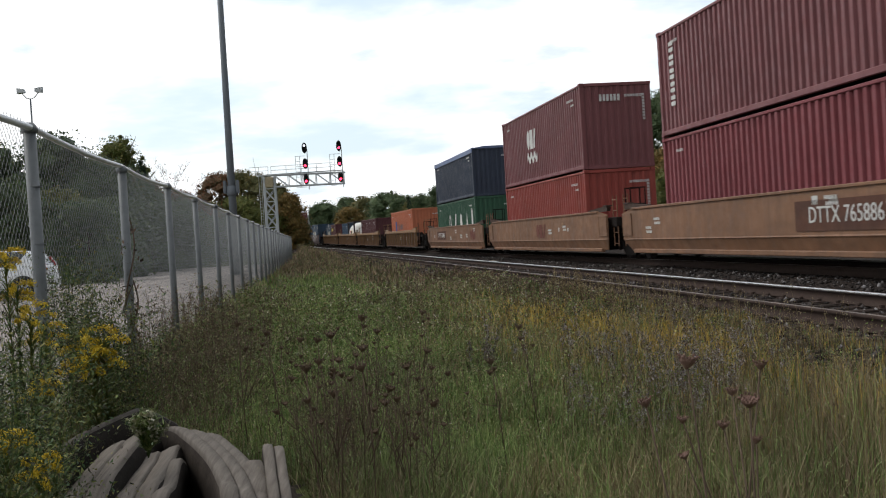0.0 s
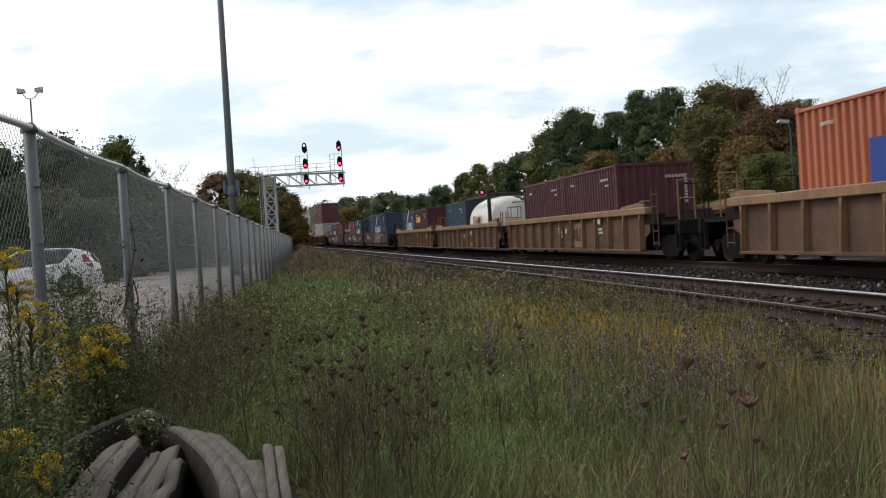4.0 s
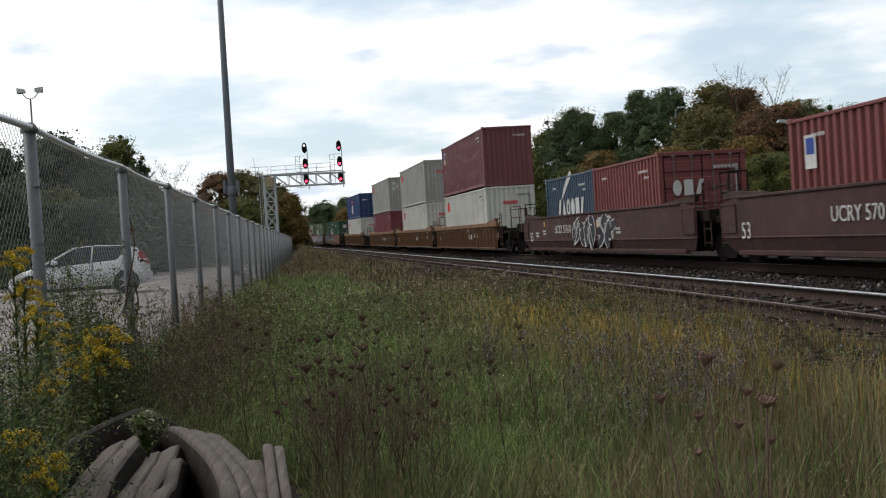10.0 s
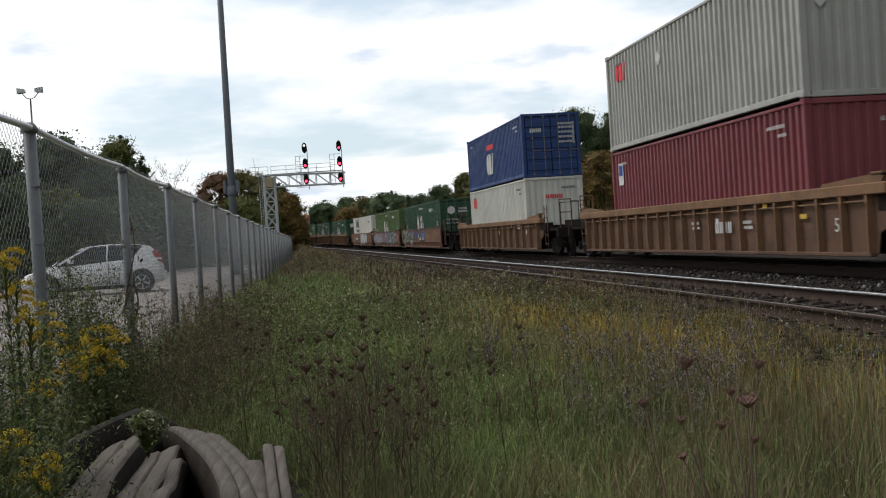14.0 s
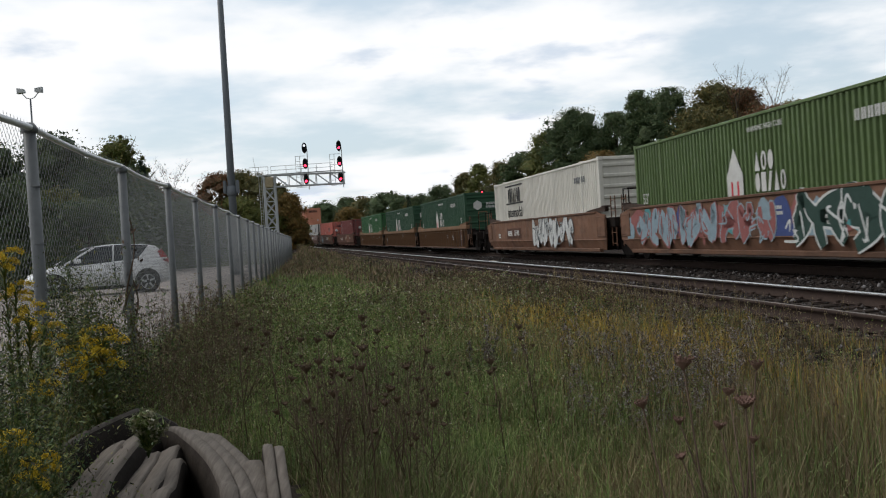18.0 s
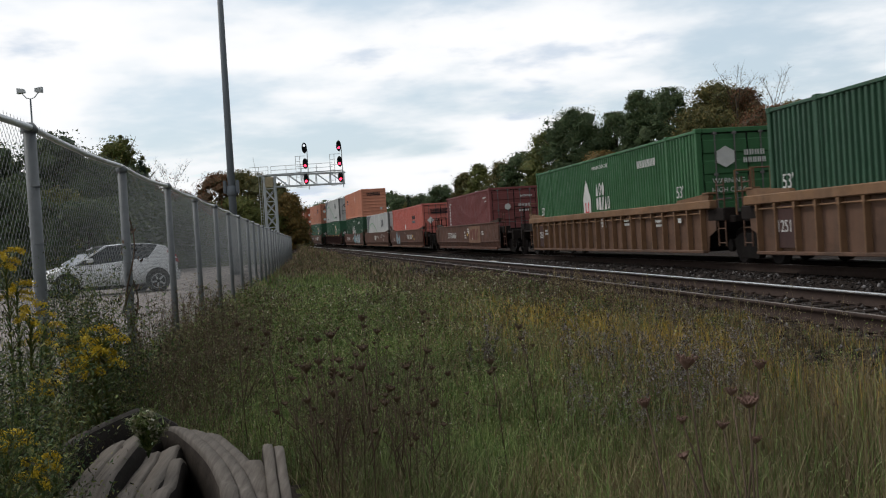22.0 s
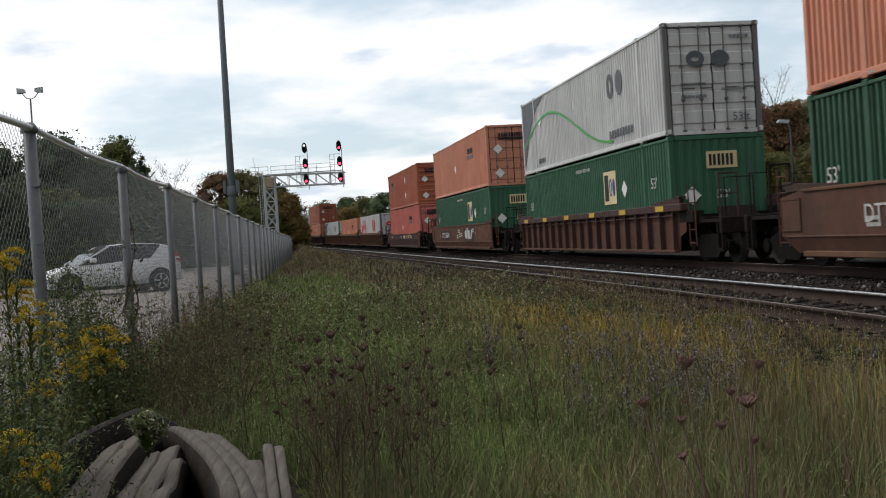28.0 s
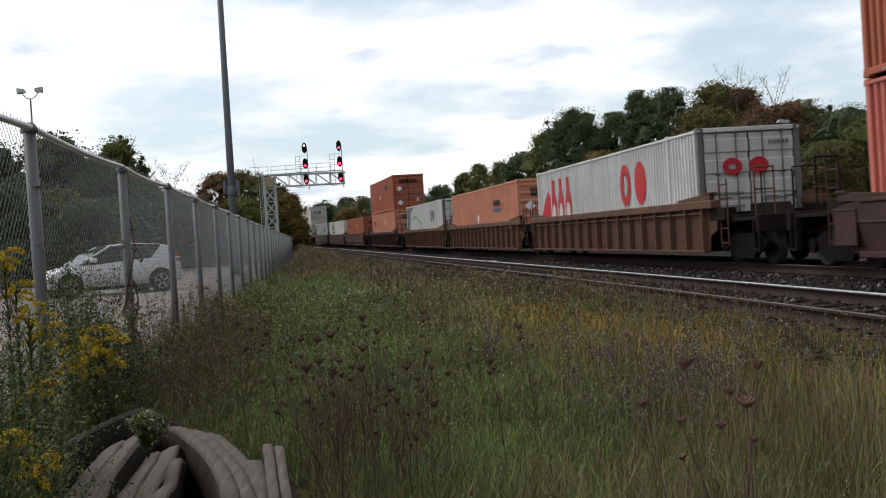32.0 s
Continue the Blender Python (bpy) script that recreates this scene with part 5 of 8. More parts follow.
def build_train():
    first = dict(front_truck=True, front_coupler=True)
    # three tan units with forty-foot boxes stacked two high
    lab, g = "smooth-sided tan steel well car, dusty and rust-stained", "tan smooth-sided well cars"
    for s, k in ((24.64, first), (44.22, {}), (63.79, dict(rear_coupler=True))):
        c = wagon(s, "smooth", TAN, TAN, lab, g, **k)
        stencils(c, int(s), (WHITE, TAN2))
        if s != 44.22:
            plate(c, "765886", 3.4 if s < 30 else -3.4, 1.0, 0.43 if s < 30 else 0.38, panel=BROWN, letters="DTTX")
        if s > 30:
            flat(c, cached("ttx", lambda: bars(1.5, 0.5, 3, paint("faded_red_brown", (0.15, 0.055, 0.042), 0.6), 0.15, 2)), 0.9 if s < 50 else 6.5, 0.98, -HALF - 0.008)
    box40(CRIMSON, 2.90, "crimson forty-foot container in a tan well car", 24.64, seed=1)
    box40(MAROON, 2.74, "maroon forty-foot container on a crimson one", 24.64, FLOORZ + 2.92, "side_code", seed=2)
    box40(BRICKRED, 2.59, "brick-red forty-foot container in a tan well car", 44.22, seed=3)
    box40(MAROON, 2.86, "maroon forty-foot container with a white mark and waves", 44.22, FLOORZ + 2.61, "wave", seed=4)
    box40(GREENC, 2.59, "green forty-foot container with large white capitals", 63.79, FLOORZ, "capitals", seed=5)
    c = box40(DARKBLUE, 2.50, "dark blue open-top container under a blue tarpaulin", 63.79, FLOORZ + 2.61, seed=6)
    put("tarpaulin", Build().prism([(-1.26, 2.24), (-1.255, 2.47), (-0.6, 2.57), (0.6, 2.57), (1.255, 2.47), (1.26, 2.24), (1.235, 2.24), (1.2, 2.45), (-1.2, 2.45), (-1.235, 2.24)], -6.11, 6.11, "x").mesh("tarpaulin", TARP), c, None, "creased blue tarpaulin")

    # yellow-tan ribbed cars
    lab, g = "yellow-tan well car with upright side posts, rust-stained", "yellow-tan ribbed well cars"
    one = dict(front_truck=True, front_coupler=True, rear_coupler=True)
    for s, k in ((87.50, one), (111.09, first), (130.79, {}), (150.56, dict(rear_coupler=True))):
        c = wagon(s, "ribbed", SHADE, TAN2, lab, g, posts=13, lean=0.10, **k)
        stencils(c, int(s), (YELLOW, WHITE), False, 5)
        if s != 87.50:
            flat(c, cached("ttxq", lambda: Build().box(-0.66, 0.66, -0.40, 0.40, 0, 0.003).mesh("stencil_panel", TAN2)), 1.95, 0.78, -HALF + 0.148, None, "stencil_panel")
            flat(c, cached("ttxy", lambda: bars(1.0, 0.42, 3, UMBER, 0.15, 2)), 1.95, 0.80, -HALF + 0.143)
    box40(ORANGE, 2.74, "faded orange forty-foot container with a blue badge", 87.50, FLOORZ, "hapag", seed=7)
    for x, n in ((-3.06, 8), (3.06, 9)):
        box40(PLUM, 2.55, "dark plum twenty-foot container", 111.09 - x, FLOORZ, "", seed=n, L=6.06)
    box40(MIDBLUE, 2.50, "blue twenty-foot container next to a tank", 130.79 + 3.06, FLOORZ, "", seed=10, L=6.06)
    tank(130.79, -3.06, "white liquid tank in a dark steel frame")
    box40(MIDBLUE, 2.52, "blue twenty-foot container with a white comet", 150.56 + 3.06, FLOORZ, "comet", seed=11, L=6.06)
    box40(PLUM, 2.55, "plum twenty-foot container with a yellow tag", 150.56 - 3.06, FLOORZ, "yellow_tag", seed=12, L=6.06)

    # dark umber cars
    lab, g = "dark umber smooth-sided well car, sprayed with graffiti", "dark umber well cars"
    for s, k in ((174.16, first), (193.87, {}), (213.47, dict(rear_coupler=True))):
        c = wagon(s, "smooth", UMBER, UMBER, lab, g, **k)
        stencils(c, int(s), (YELLOW, WHITE), True, 14)
        plate(c, "57010", -3.0 if s > 180 else -5.2, 1.0, 0.40, letters="UCRY")
        flat(c, cached("fifty4", lambda: text_mesh("53", 0.5, WHITE)), -WELL + 1.35, 0.75, -HALF - 0.01)
        if s == 174.16:
            spray(c, 1.6, 0.98, 4.0, 0.95, 5, UMBER, SPRAYW, 4)
        if s == 213.47:
            spray(c, 0.6, 0.85, 4.6, 1.0, 5, SPRAYB, SPRAYW, 6)
    box40(MIDBLUE, 2.86, "blue forty-foot container with a white comet", 174.16, FLOORZ, "comet", seed=13)
    box40(DULLRED, 2.57, "dull red twenty-foot container with a blue badge", 193.87 + 3.06, FLOORZ, "blue_badge", seed=14, L=6.06)
    box40(MIDBLUE, 2.59, "blue twenty-foot container with a white comet and doors", 193.87 - 3.06, FLOORZ, "comet", "doors", seed=15, L=6.06)
    box40(MIDBLUE, 2.57, "blue twenty-foot container with a white comet", 213.47 + 3.06, FLOORZ, "comet", seed=16, L=6.06)
    box40(DULLRED, 2.57, "dull red twenty-foot container with white letter shapes", 213.47 - 3.06, FLOORZ, "large_letters_end", "doors", seed=17, L=6.06)

    # dull tan ribbed cars with stacked white boxes
    lab, g = "dull tan well car with close upright side posts", "dull tan ribbed well cars"
    for s, k in ((237.17, first), (256.83, {}), (276.51, dict(rear_coupler=True)), (300.18, one)):
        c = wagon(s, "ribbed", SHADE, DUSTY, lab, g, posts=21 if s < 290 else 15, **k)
        stencils(c, int(s), (WHITE, YELLOW), False, 5)
        if s < 290:
            plate(c, "", 3.2, 0.85, 0.36, False)
            flat(c, cached(("n", s), lambda: text_mesh("125" if s < 260 else "53", 0.36, WHITE)), (-WELL + 1.6) if s < 260 else (WELL - 1.6), 0.80, -HALF + 0.09)
    box40(OFFWHITE, 2.90, "off-white forty-foot container with a red mark", 237.17, FLOORZ + 0.03, "red_mark", seed=18)
    box40(MAROON, 2.90, "maroon forty-foot container on an off-white one", 237.17, FLOORZ + 2.96, "blue_badge", seed=19)
    box40(OFFWHITE, 2.90, "off-white forty-foot container with a red mark", 256.83, FLOORZ, "red_mark", seed=20)
    box40(PALEGREY, 2.86, "pale grey forty-foot container with a red mark", 256.83, FLOORZ + 2.92, "red_mark", seed=21)
    box40(CRIMSON, 2.90, "crimson forty-foot container below a pale grey one", 276.51, FLOORZ, "blue_badge", seed=22)
    c = box40(PALEGREY, 2.88, "pale grey forty-foot container with white warning diamonds", 276.51, FLOORZ + 2.92, "red_mark", seed=23)
    flat(c, cached("dia3", lambda: diamond(0.2, WHITE)), -1.6, 2.1, -1.228, None, "placard")
    for q, zz in ((-0.75, 2.35), (-0.45, 2.1), (-0.8, 1.9)):
        flat(c, cached("dia3", lambda: None), 6.1, zz, q, None, "placard", True)
    box40(OFFWHITE, 2.86, "off-white forty-foot container with rusty corner posts", 300.18, FLOORZ, "red_mark", seed=24)
    box40(APLBLUE, 2.62, "royal blue forty-foot container with doors and white letter shapes", 300.18, FLOORZ + 2.88, "white_block", "doors", seed=25)

    # tan cars covered in graffiti, with single fifty-three-foot boxes
    lab, g = "tan smooth-sided well car with large sprayed graffiti", "graffiti-covered well cars"
    for s, k in ((324.05, first), (343.76, {}), (363.36, dict(rear_coupler=True))):
        c = wagon(s, "smooth", paint("faded_tan_wagon_paint", (0.185, 0.096, 0.060), 0.6, 0.6, dirt=0.6, worn=0.6), DULL, lab, g, **k)
        stencils(c, int(s), (YELLOW, WHITE), True, 5)
        if s == 324.05:
            spray(c, -5.4, 0.92, 5.4, 1.12, 4, SPRAYD, SPRAYW, 12)
            spray(c, -1.6, 1.1, 2.2, 0.6, 3, SPRAYN, SPRAYN, 13)
            spray(c, 1.6, 1.12, 2.4, 0.6, 3, SPRAYN, SPRAYG, 14)
            plate(c, "765905", 1.2, 0.85, 0.32, panel=SPRAYB)
        elif s == 343.76:
            wash(c, 51)
            spray(c, -4.8, 0.9, 5.4, 1.1, 6, SPRAYG, SPRAYR, 21)
            spray(c, -0.4, 0.92, 2.6, 0.9, 3, SPRAYR, SPRAYG, 22)
            spray(c, 4.2, 0.9, 5.6, 1.15, 5, SPRAYD, SPRAYW, 23)
        else:
            spray(c, 2.6, 0.92, 5.6, 1.1, 7, SPRAYW, GREYINK, 31)
            plate(c, "765905", -3.6, 0.95, 0.32, panel=BROWN)
    hub(HUBGREEN, "deep green fifty-three-foot container with a white house sign", "doors", 324.05)
    hub(HUBLIME, "light green fifty-three-foot container with a white house sign", "ribbed", 343.76)
    white53(363.36, "ivory fifty-three-foot container with black lettering", "hunt", FLOORZ, "ribbed")

    lab, g = "dull tan well car with close upright side posts", "dull tan ribbed well cars"
    for s, k in ((387.28, first), (407.3, {}), (427.25, dict(rear_coupler=True))):
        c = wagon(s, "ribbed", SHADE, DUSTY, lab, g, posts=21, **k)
        stencils(c, int(s), (WHITE, YELLOW), False, 6)
        flat(c, cached(("n2", s), lambda: Build().box(-0.45, 0.45, -0.42, 0.42, 0, 0.003).mesh("stencil_panel", UMBER)), WELL - 1.75 if s < 400 else -WELL + 1.75, 0.82, -HALF + 0.088, None, "stencil_panel")
        flat(c, cached(("n3", s), lambda: text_mesh("53" if s < 400 else "1251", 0.34, WHITE)), WELL - 1.75 if s < 400 else -WELL + 1.75, 0.82, -HALF + 0.084)
    hub(HUBGREEN, "deep green fifty-three-foot container with a white house sign", "ribbed", 387.28)
    hub(HUBGREEN, "deep green fifty-three-foot container with a white house sign", "ribbed", 407.3)
    hub(HUBLEAF, "leaf-green fifty-three-foot container with a white house sign", "doors", 427.25)

    lab, g = "brown smooth-sided well car, stained and patched", "brown smooth-sided well cars"
    c = wagon(451.04, "smooth", BROWN, BROWN, lab, g, **one)
    plate(c, "646667", -3.3, 0.95, 0.45, letters="DTTX")
    flat(c, cached("ttxp", lambda: Build().box(-1.5, 1.5, -0.42, 0.42, 0, 0.003).mesh("stencil_panel", TAN)), 3.2, 0.98, -HALF - 0.004, None, "stencil_panel")
    flat(c, cached("ttx2", lambda: bars(2.3, 0.55, 3, paint("faded_red_brown", (0.15, 0.055, 0.042), 0.6), 0.15, 2)), 3.2, 0.98, -HALF - 0.009)
    stencils(c, 3)
    box40(DULLRED, 2.84, "dull red forty-foot container with doors and upright code", 451.04, FLOORZ, "side_code", "doors", seed=26)
    for s, k in ((474.92, first), (494.27, {}), (514.11, dict(rear_coupler=True))):
        c = wagon(s, "smooth", BROWN, DULL, lab, g, **k)
        stencils(c, int(s))
        if s != 494.27:
            plate(c, "726587", 2.7 if s < 490 else -4.6, 0.98, 0.45, letters="DTTX")
        if s == 474.92:
            spray(c, -3.9, 0.9, 2.6, 1.0, 2, SPRAYG, BROWN, 41)
        elif s == 514.11:
            spray(c, 4.0, 0.92, 5.0, 1.1, 4, SPRAYG, SPRAYW, 44)
            spray(c, 1.6, 0.95, 1.6, 0.9, 1, SPRAYT, SPRAYG, 45)
        else:
            flat(c, cached("ttx3", lambda: bars(1.3, 0.45, 3, WHITE, 0.15, 2)), 0.0, 1.0, -HALF - 0.008)
    orange53(CORAL, "orange-red fifty-three-foot container with dark letter shapes", "doors", 474.92, seed=1)
    white53(494.27, "white fifty-three-foot container with a green line and doors", "swoosh")
    hub(HUBGREEN, "deep green fifty-three-foot container below an orange one", "plain", 514.11)
    orange53(SALMON, "faded orange fifty-three-foot container on a green one", "ribbed", 514.11, FLOORZ + 2.92)

    c = wagon(537.67, "ribbed", BROWN, UMBER, "brown well car with side posts and yellow edge blocks", "brown ribbed well cars", posts=19, **one)
    for k in range(6):
        put("reflector", cached("yblock", lambda: Build().box(-0.28, 0.28, -0.012, 0.0, -0.07, 0.07, 0.004).mesh("reflector", YELLOW)), c, pose(-7.6 + 3.04 * k, -HALF + 0.018, TOP - 0.1))
    emp53(537.67, "green fifty-three-foot container with a cream square")
    white53(537.67, "white fifty-three-foot container with a green line and doors", "swoosh", FLOORZ + 2.92)
    c = wagon(561.19, "smooth", paint("patched_brown_paint", (0.120, 0.055, 0.031), 0.6, 0.6, dirt=0.6, worn=0.6), BROWN, lab, g, **one)
    plate(c, "646019", -3.9, 0.98, 0.42, panel=UMBER, letters="DTTX")
    flat(c, cached("ttxk", lambda: Build().box(-1.5, 1.5, -0.38, 0.38, 0, 0.003).mesh("stencil_panel", UMBER)), 3.3, 1.0, -HALF - 0.004, None, "stencil_panel")
    flat(c, cached("ttxw", lambda: bars(2.2, 0.46, 3, WHITE, 0.15, 2)), 3.3, 1.0, -HALF - 0.009)
    stencils(c, 8, (TAN, TAN2), True, 16)
    emp53(561.19, "green fifty-three-foot container with a cream square")
    orange53(SALMON, "faded orange fifty-three-foot container with doors", "doors", 561.19, FLOORZ + 2.92, 1)
    c = wagon(584.97, "smooth", UMBER, UMBER, "dark umber low-sided well car with yellow notices", "dark umber well cars", top=1.23, fold=0.86, **one)
    stencils(c, 11, (YELLOW, WHITE), True, 14, 0.95, 1.16)
    orange53(CORAL, "orange-red fifty-three-foot container below a burnt orange one", "doors", 584.97, FLOORZ, 1)
    orange53(RUST, "burnt orange fifty-three-foot container with silver diamonds", "ribbed", 584.97, FLOORZ + 2.92, 2)

    lab, g = "brown well car with close upright side posts", "brown ribbed well cars"
    for s, k in ((608.61, first), (628.31, {}), (647.9, dict(rear_coupler=True)), (671.4, one), (695.1, first), (714.8, {}), (734.4, dict(rear_coupler=True)), (758.0, one), (781.8, first), (801.4, {}), (821.0, {})):
        wagon(s, "ribbed" if s < 690 else "smooth", BROWN if s < 690 else UMBER, DULL if s < 660 else UMBER, lab if s < 690 else "dark umber smooth-sided well car", g, **(dict(k, posts=17) if s < 690 else k))
    white53(608.61, "white fifty-three-foot container with red drawn shapes and doors", "red")
    orange53(SALMON, "faded orange fifty-three-foot container in a brown well car", "ribbed", 628.31, FLOORZ, 1)
    white53(647.9, "white fifty-three-foot container with a green line and doors", "swoosh")
    orange53(SALMON, "faded orange fifty-three-foot container below another", "doors", 671.4, FLOORZ)
    orange53(RUST, "burnt orange fifty-three-foot container on another", "doors", 671.4, FLOORZ + 2.92, 1)
    orange53(RUST, "burnt orange fifty-three-foot container in a dark car", "doors", 695.1, FLOORZ)
    white53(714.8, "white fifty-three-foot container in a dark car", "hunt")
    white53(734.4, "white fifty-three-foot container in a dark car", "swoosh")
    for s in (758.0, 781.8, 801.4, 821.0):
        white53(s, "white fifty-three-foot container in a dark car", "hunt")
        white53(s, "white fifty-three-foot container stacked on another", "hunt", FLOORZ + 2.92)


build_train()


# ---- signals, masts and lamps ----
ALU = plain("weathered_aluminium", (0.42, 0.44, 0.45), 0.55, 0.2, vary=0.12, scale=2)
POLE = plain("grey_mast_steel", (0.115, 0.13, 0.145), 0.6, 0.1, vary=0.15, scale=1.5)
HOOD = plain("black_signal_hood", (0.012, 0.012, 0.013), 0.6)
RED = glow("red_signal_light", (1.0, 0.02, 0.05), 9.0)
PALE = glow("pale_signal_lens", (0.85, 0.9, 1.0), 1.2)


def signal_head(parent, x, z, lit):
    """An oval black backboard with two lenses under hoods."""
    h = put("signal_head", Build().prism([(0.36 * math.cos(t), 0.75 * math.sin(t) * (1.0 if abs(math.sin(t)) < 0.5 else 0.98)) for t in [k * math.pi / 12 for k in range(24)]], -0.06, 0.0, "y").mesh("signal_head", HOOD), parent, pose(x, -0.62, z))
    for dz, on in ((0.32, lit == "top"), (-0.28, lit == "low")):
        cowl = Build().tube([(0, -0.06, dz), (0, -0.36, dz - 0.03)], 0.19, 14, 0.19, False)
        put("hood", cowl.mesh("hood", HOOD, True), h)
        mat = (PALE if lit == "top" else RED) if on else HOOD
        put("lens", Build().lathe([(0.17 if on else 0.15, 0), (0.15, 0.05)], 18, pose(0, -0.06, dz, 90, 0, 0)).mesh("lens", mat), h)
    put("bracket", Build().tube([(0, 0, -0.55), (0, 0.3, -0.7), (0, 0.62, -0.72)], 0.05, 8).mesh("bracket", ALU), h)
    return h


def signal_bridge():
    y = 146.0
    g = float(ground_z(-23.4, y))
    s = new("signal_cantilever")
    s.location = (-23.45, y, g)
    tagged(s, "silver lattice signal cantilever reaching over the tracks, lamps red", "railway signal")
    top, bot = 12.0 - g, 10.25 - g
    # the tower: four legs and crossed lacing
    for dx in (-0.75, 0.75):
        for dy in (-0.5, 0.5):
            put("tower_leg", Build().box(dx - 0.11, dx + 0.11, dy - 0.08, dy + 0.08, -0.2, top, 0.015).mesh("tower_leg", ALU), s)
    n = 5
    for k in range(n):
        z0, z1 = 0.2 + (bot - 0.4) * k / n, 0.2 + (bot - 0.4) * (k + 1) / n
        for dy in (-0.5, 0.5):
            put("lacing", Build().tube([(-0.72, dy, z0), (0.72, dy, z1)], 0.06, 6).mesh("lacing", ALU), s)
            put("lacing", Build().tube([(0.72, dy, z0), (-0.72, dy, z1)], 0.06, 6).mesh("lacing", ALU), s)
        put("strut", Build().box(-0.75, 0.75, -0.55, -0.45, z1 - 0.06, z1 + 0.06).mesh("strut", ALU), s)
    put("cabinet", Build().box(-0.5, 0.62, -0.72, 0.4, bot + 0.0, top - 0.35, 0.04).mesh("cabinet", plain("ochre_weathered_panel", (0.30, 0.25, 0.16), 0.7)), s, None, "weathered box at the mast head")
    # the arm
    x1 = 10.35
    for dy in (-0.6, 0.6):
        put("chord", Build().box(-1.7, x1, dy - 0.09, dy + 0.09, top - 0.18, top, 0.015).mesh("chord", ALU), s, pose(0, 0, 0, 0, 2.2 * 0.5, 0))
        put("chord", Build().box(0.4, x1, dy - 0.09, dy + 0.09, bot - 0.05, bot + 0.13, 0.015).mesh("chord", ALU), s, pose(0, 0, 0, 0, 0.6, 0))
        for k in range(5):
            a = 0.75 + k * 1.92
            put("diagonal", Build().tube([(a, dy, top - 0.2), (a + 1.92, dy, bot)], 0.085, 6).mesh("diagonal", ALU), s)
            put("upright", Build().tube([(a + 1.92, dy, top - 0.2), (a + 1.92, dy, bot)], 0.05, 6).mesh("upright", ALU), s)
    put("walkway", Build().box(-1.7, x1, -0.6, 0.6, top, top + 0.05).mesh("walkway", ALU), s)
    for dy in (-0.65,):
        for z in (0.55, 1.1):
            put("handrail", Build().tube([(-2.6, dy, top + z), (0.0, dy, top + z)], 0.035, 6).mesh("handrail", ALU), s)
            put("handrail", Build().tube([(0.4, dy, top + z), (x1 - 1.4, dy, top + z)], 0.035, 6).mesh("handrail", ALU), s)
        for x in (-2.6, -1.3, 0.0, 0.4, 2.5, 4.6, 6.7, 8.6):
            put("handrail_post", Build().tube([(x, dy, top), (x, dy, top + 1.1)], 0.035, 6).mesh("handrail_post", ALU), s)
    put("aerial", Build().tube([(-1.7, 0, top), (-2.1, 0, top + 2.6)], 0.05, 6, 0.02).mesh("aerial", ALU), s)
    for x in (-1.35, -1.0):
        put("ladder_rail", Build().tube([(x, -0.6, -0.2), (x, -0.6, top)], 0.03, 6).mesh("ladder_rail", ALU), s)
    for k in range(24):
        put("rung", Build().tube([(-1.35, -0.6, 0.3 + 0.42 * k), (-1.0, -0.6, 0.3 + 0.42 * k)], 0.02, 5).mesh("rung", ALU), s)
    # two cages with three heads each
    for cx, lits in ((5.22, ("top", "low", "low")), (9.98, ("low", "low", "low"))):
        for x in (cx - 1.35, cx - 0.75):
            put("cage_post", Build().tube([(x, -0.62, bot - 0.3), (x, -0.62, top + 2.3)], 0.035, 6).mesh("cage_post", ALU), s)
        for k in range(7):
            z = bot - 0.3 + 0.72 * k
            put("cage_rung", Build().tube([(cx - 1.35, -0.62, z), (cx - (0.75 if k % 2 else -0.1), -0.62, z)], 0.03, 6).mesh("cage_rung", ALU), s)
        put("head_mast", Build().tube([(cx + 0.28, -0.3, bot - 0.6), (cx + 0.28, -0.3, top + 3.2)], 0.06, 8).mesh("head_mast", ALU), s)
        for k, lit in enumerate(lits):
            signal_head(s, cx - 0.02, (15.38 - 2.17 * k) - g, lit)


def tall_mast():
    x, y = -8.87, 45.0
    g = float(ground_z(x, y))
    m = new("light_mast")
    m.location = (x, y, g)
    tagged(m, "tall plain grey tapered steel mast behind the fence", "mast")
    put("shaft", Build().tube([(0, 0, -0.1), (0.02, 0, 6), (0.05, 0, 14.5)], 0.19, 16, 0.11).mesh("shaft", POLE, True), m)
    put("collar", Build().lathe([(0.2, 0), (0.22, 0.1), (0.2, 0.4), (0.16, 0.42)], 16, pose(0.01, 0, 3.55 - g + 0.1)).mesh("collar", POLE, True), m)
    for dx in (-0.27, 0.27):
        put("junction_box", Build().box(dx - 0.06, dx + 0.06, -0.12, 0.1, 3.75 - g, 4.3 - g, 0.02).mesh("junction_box", POLE), m)
    put("base_plate", Build().box(-0.3, 0.3, -0.3, 0.3, 0.0, 0.05, 0.01).mesh("base_plate", POLE), m)
    put("luminaire", Build().box(-0.9, -0.1, -0.2, 0.2, 14.4, 14.6, 0.05).mesh("luminaire", POLE), m)


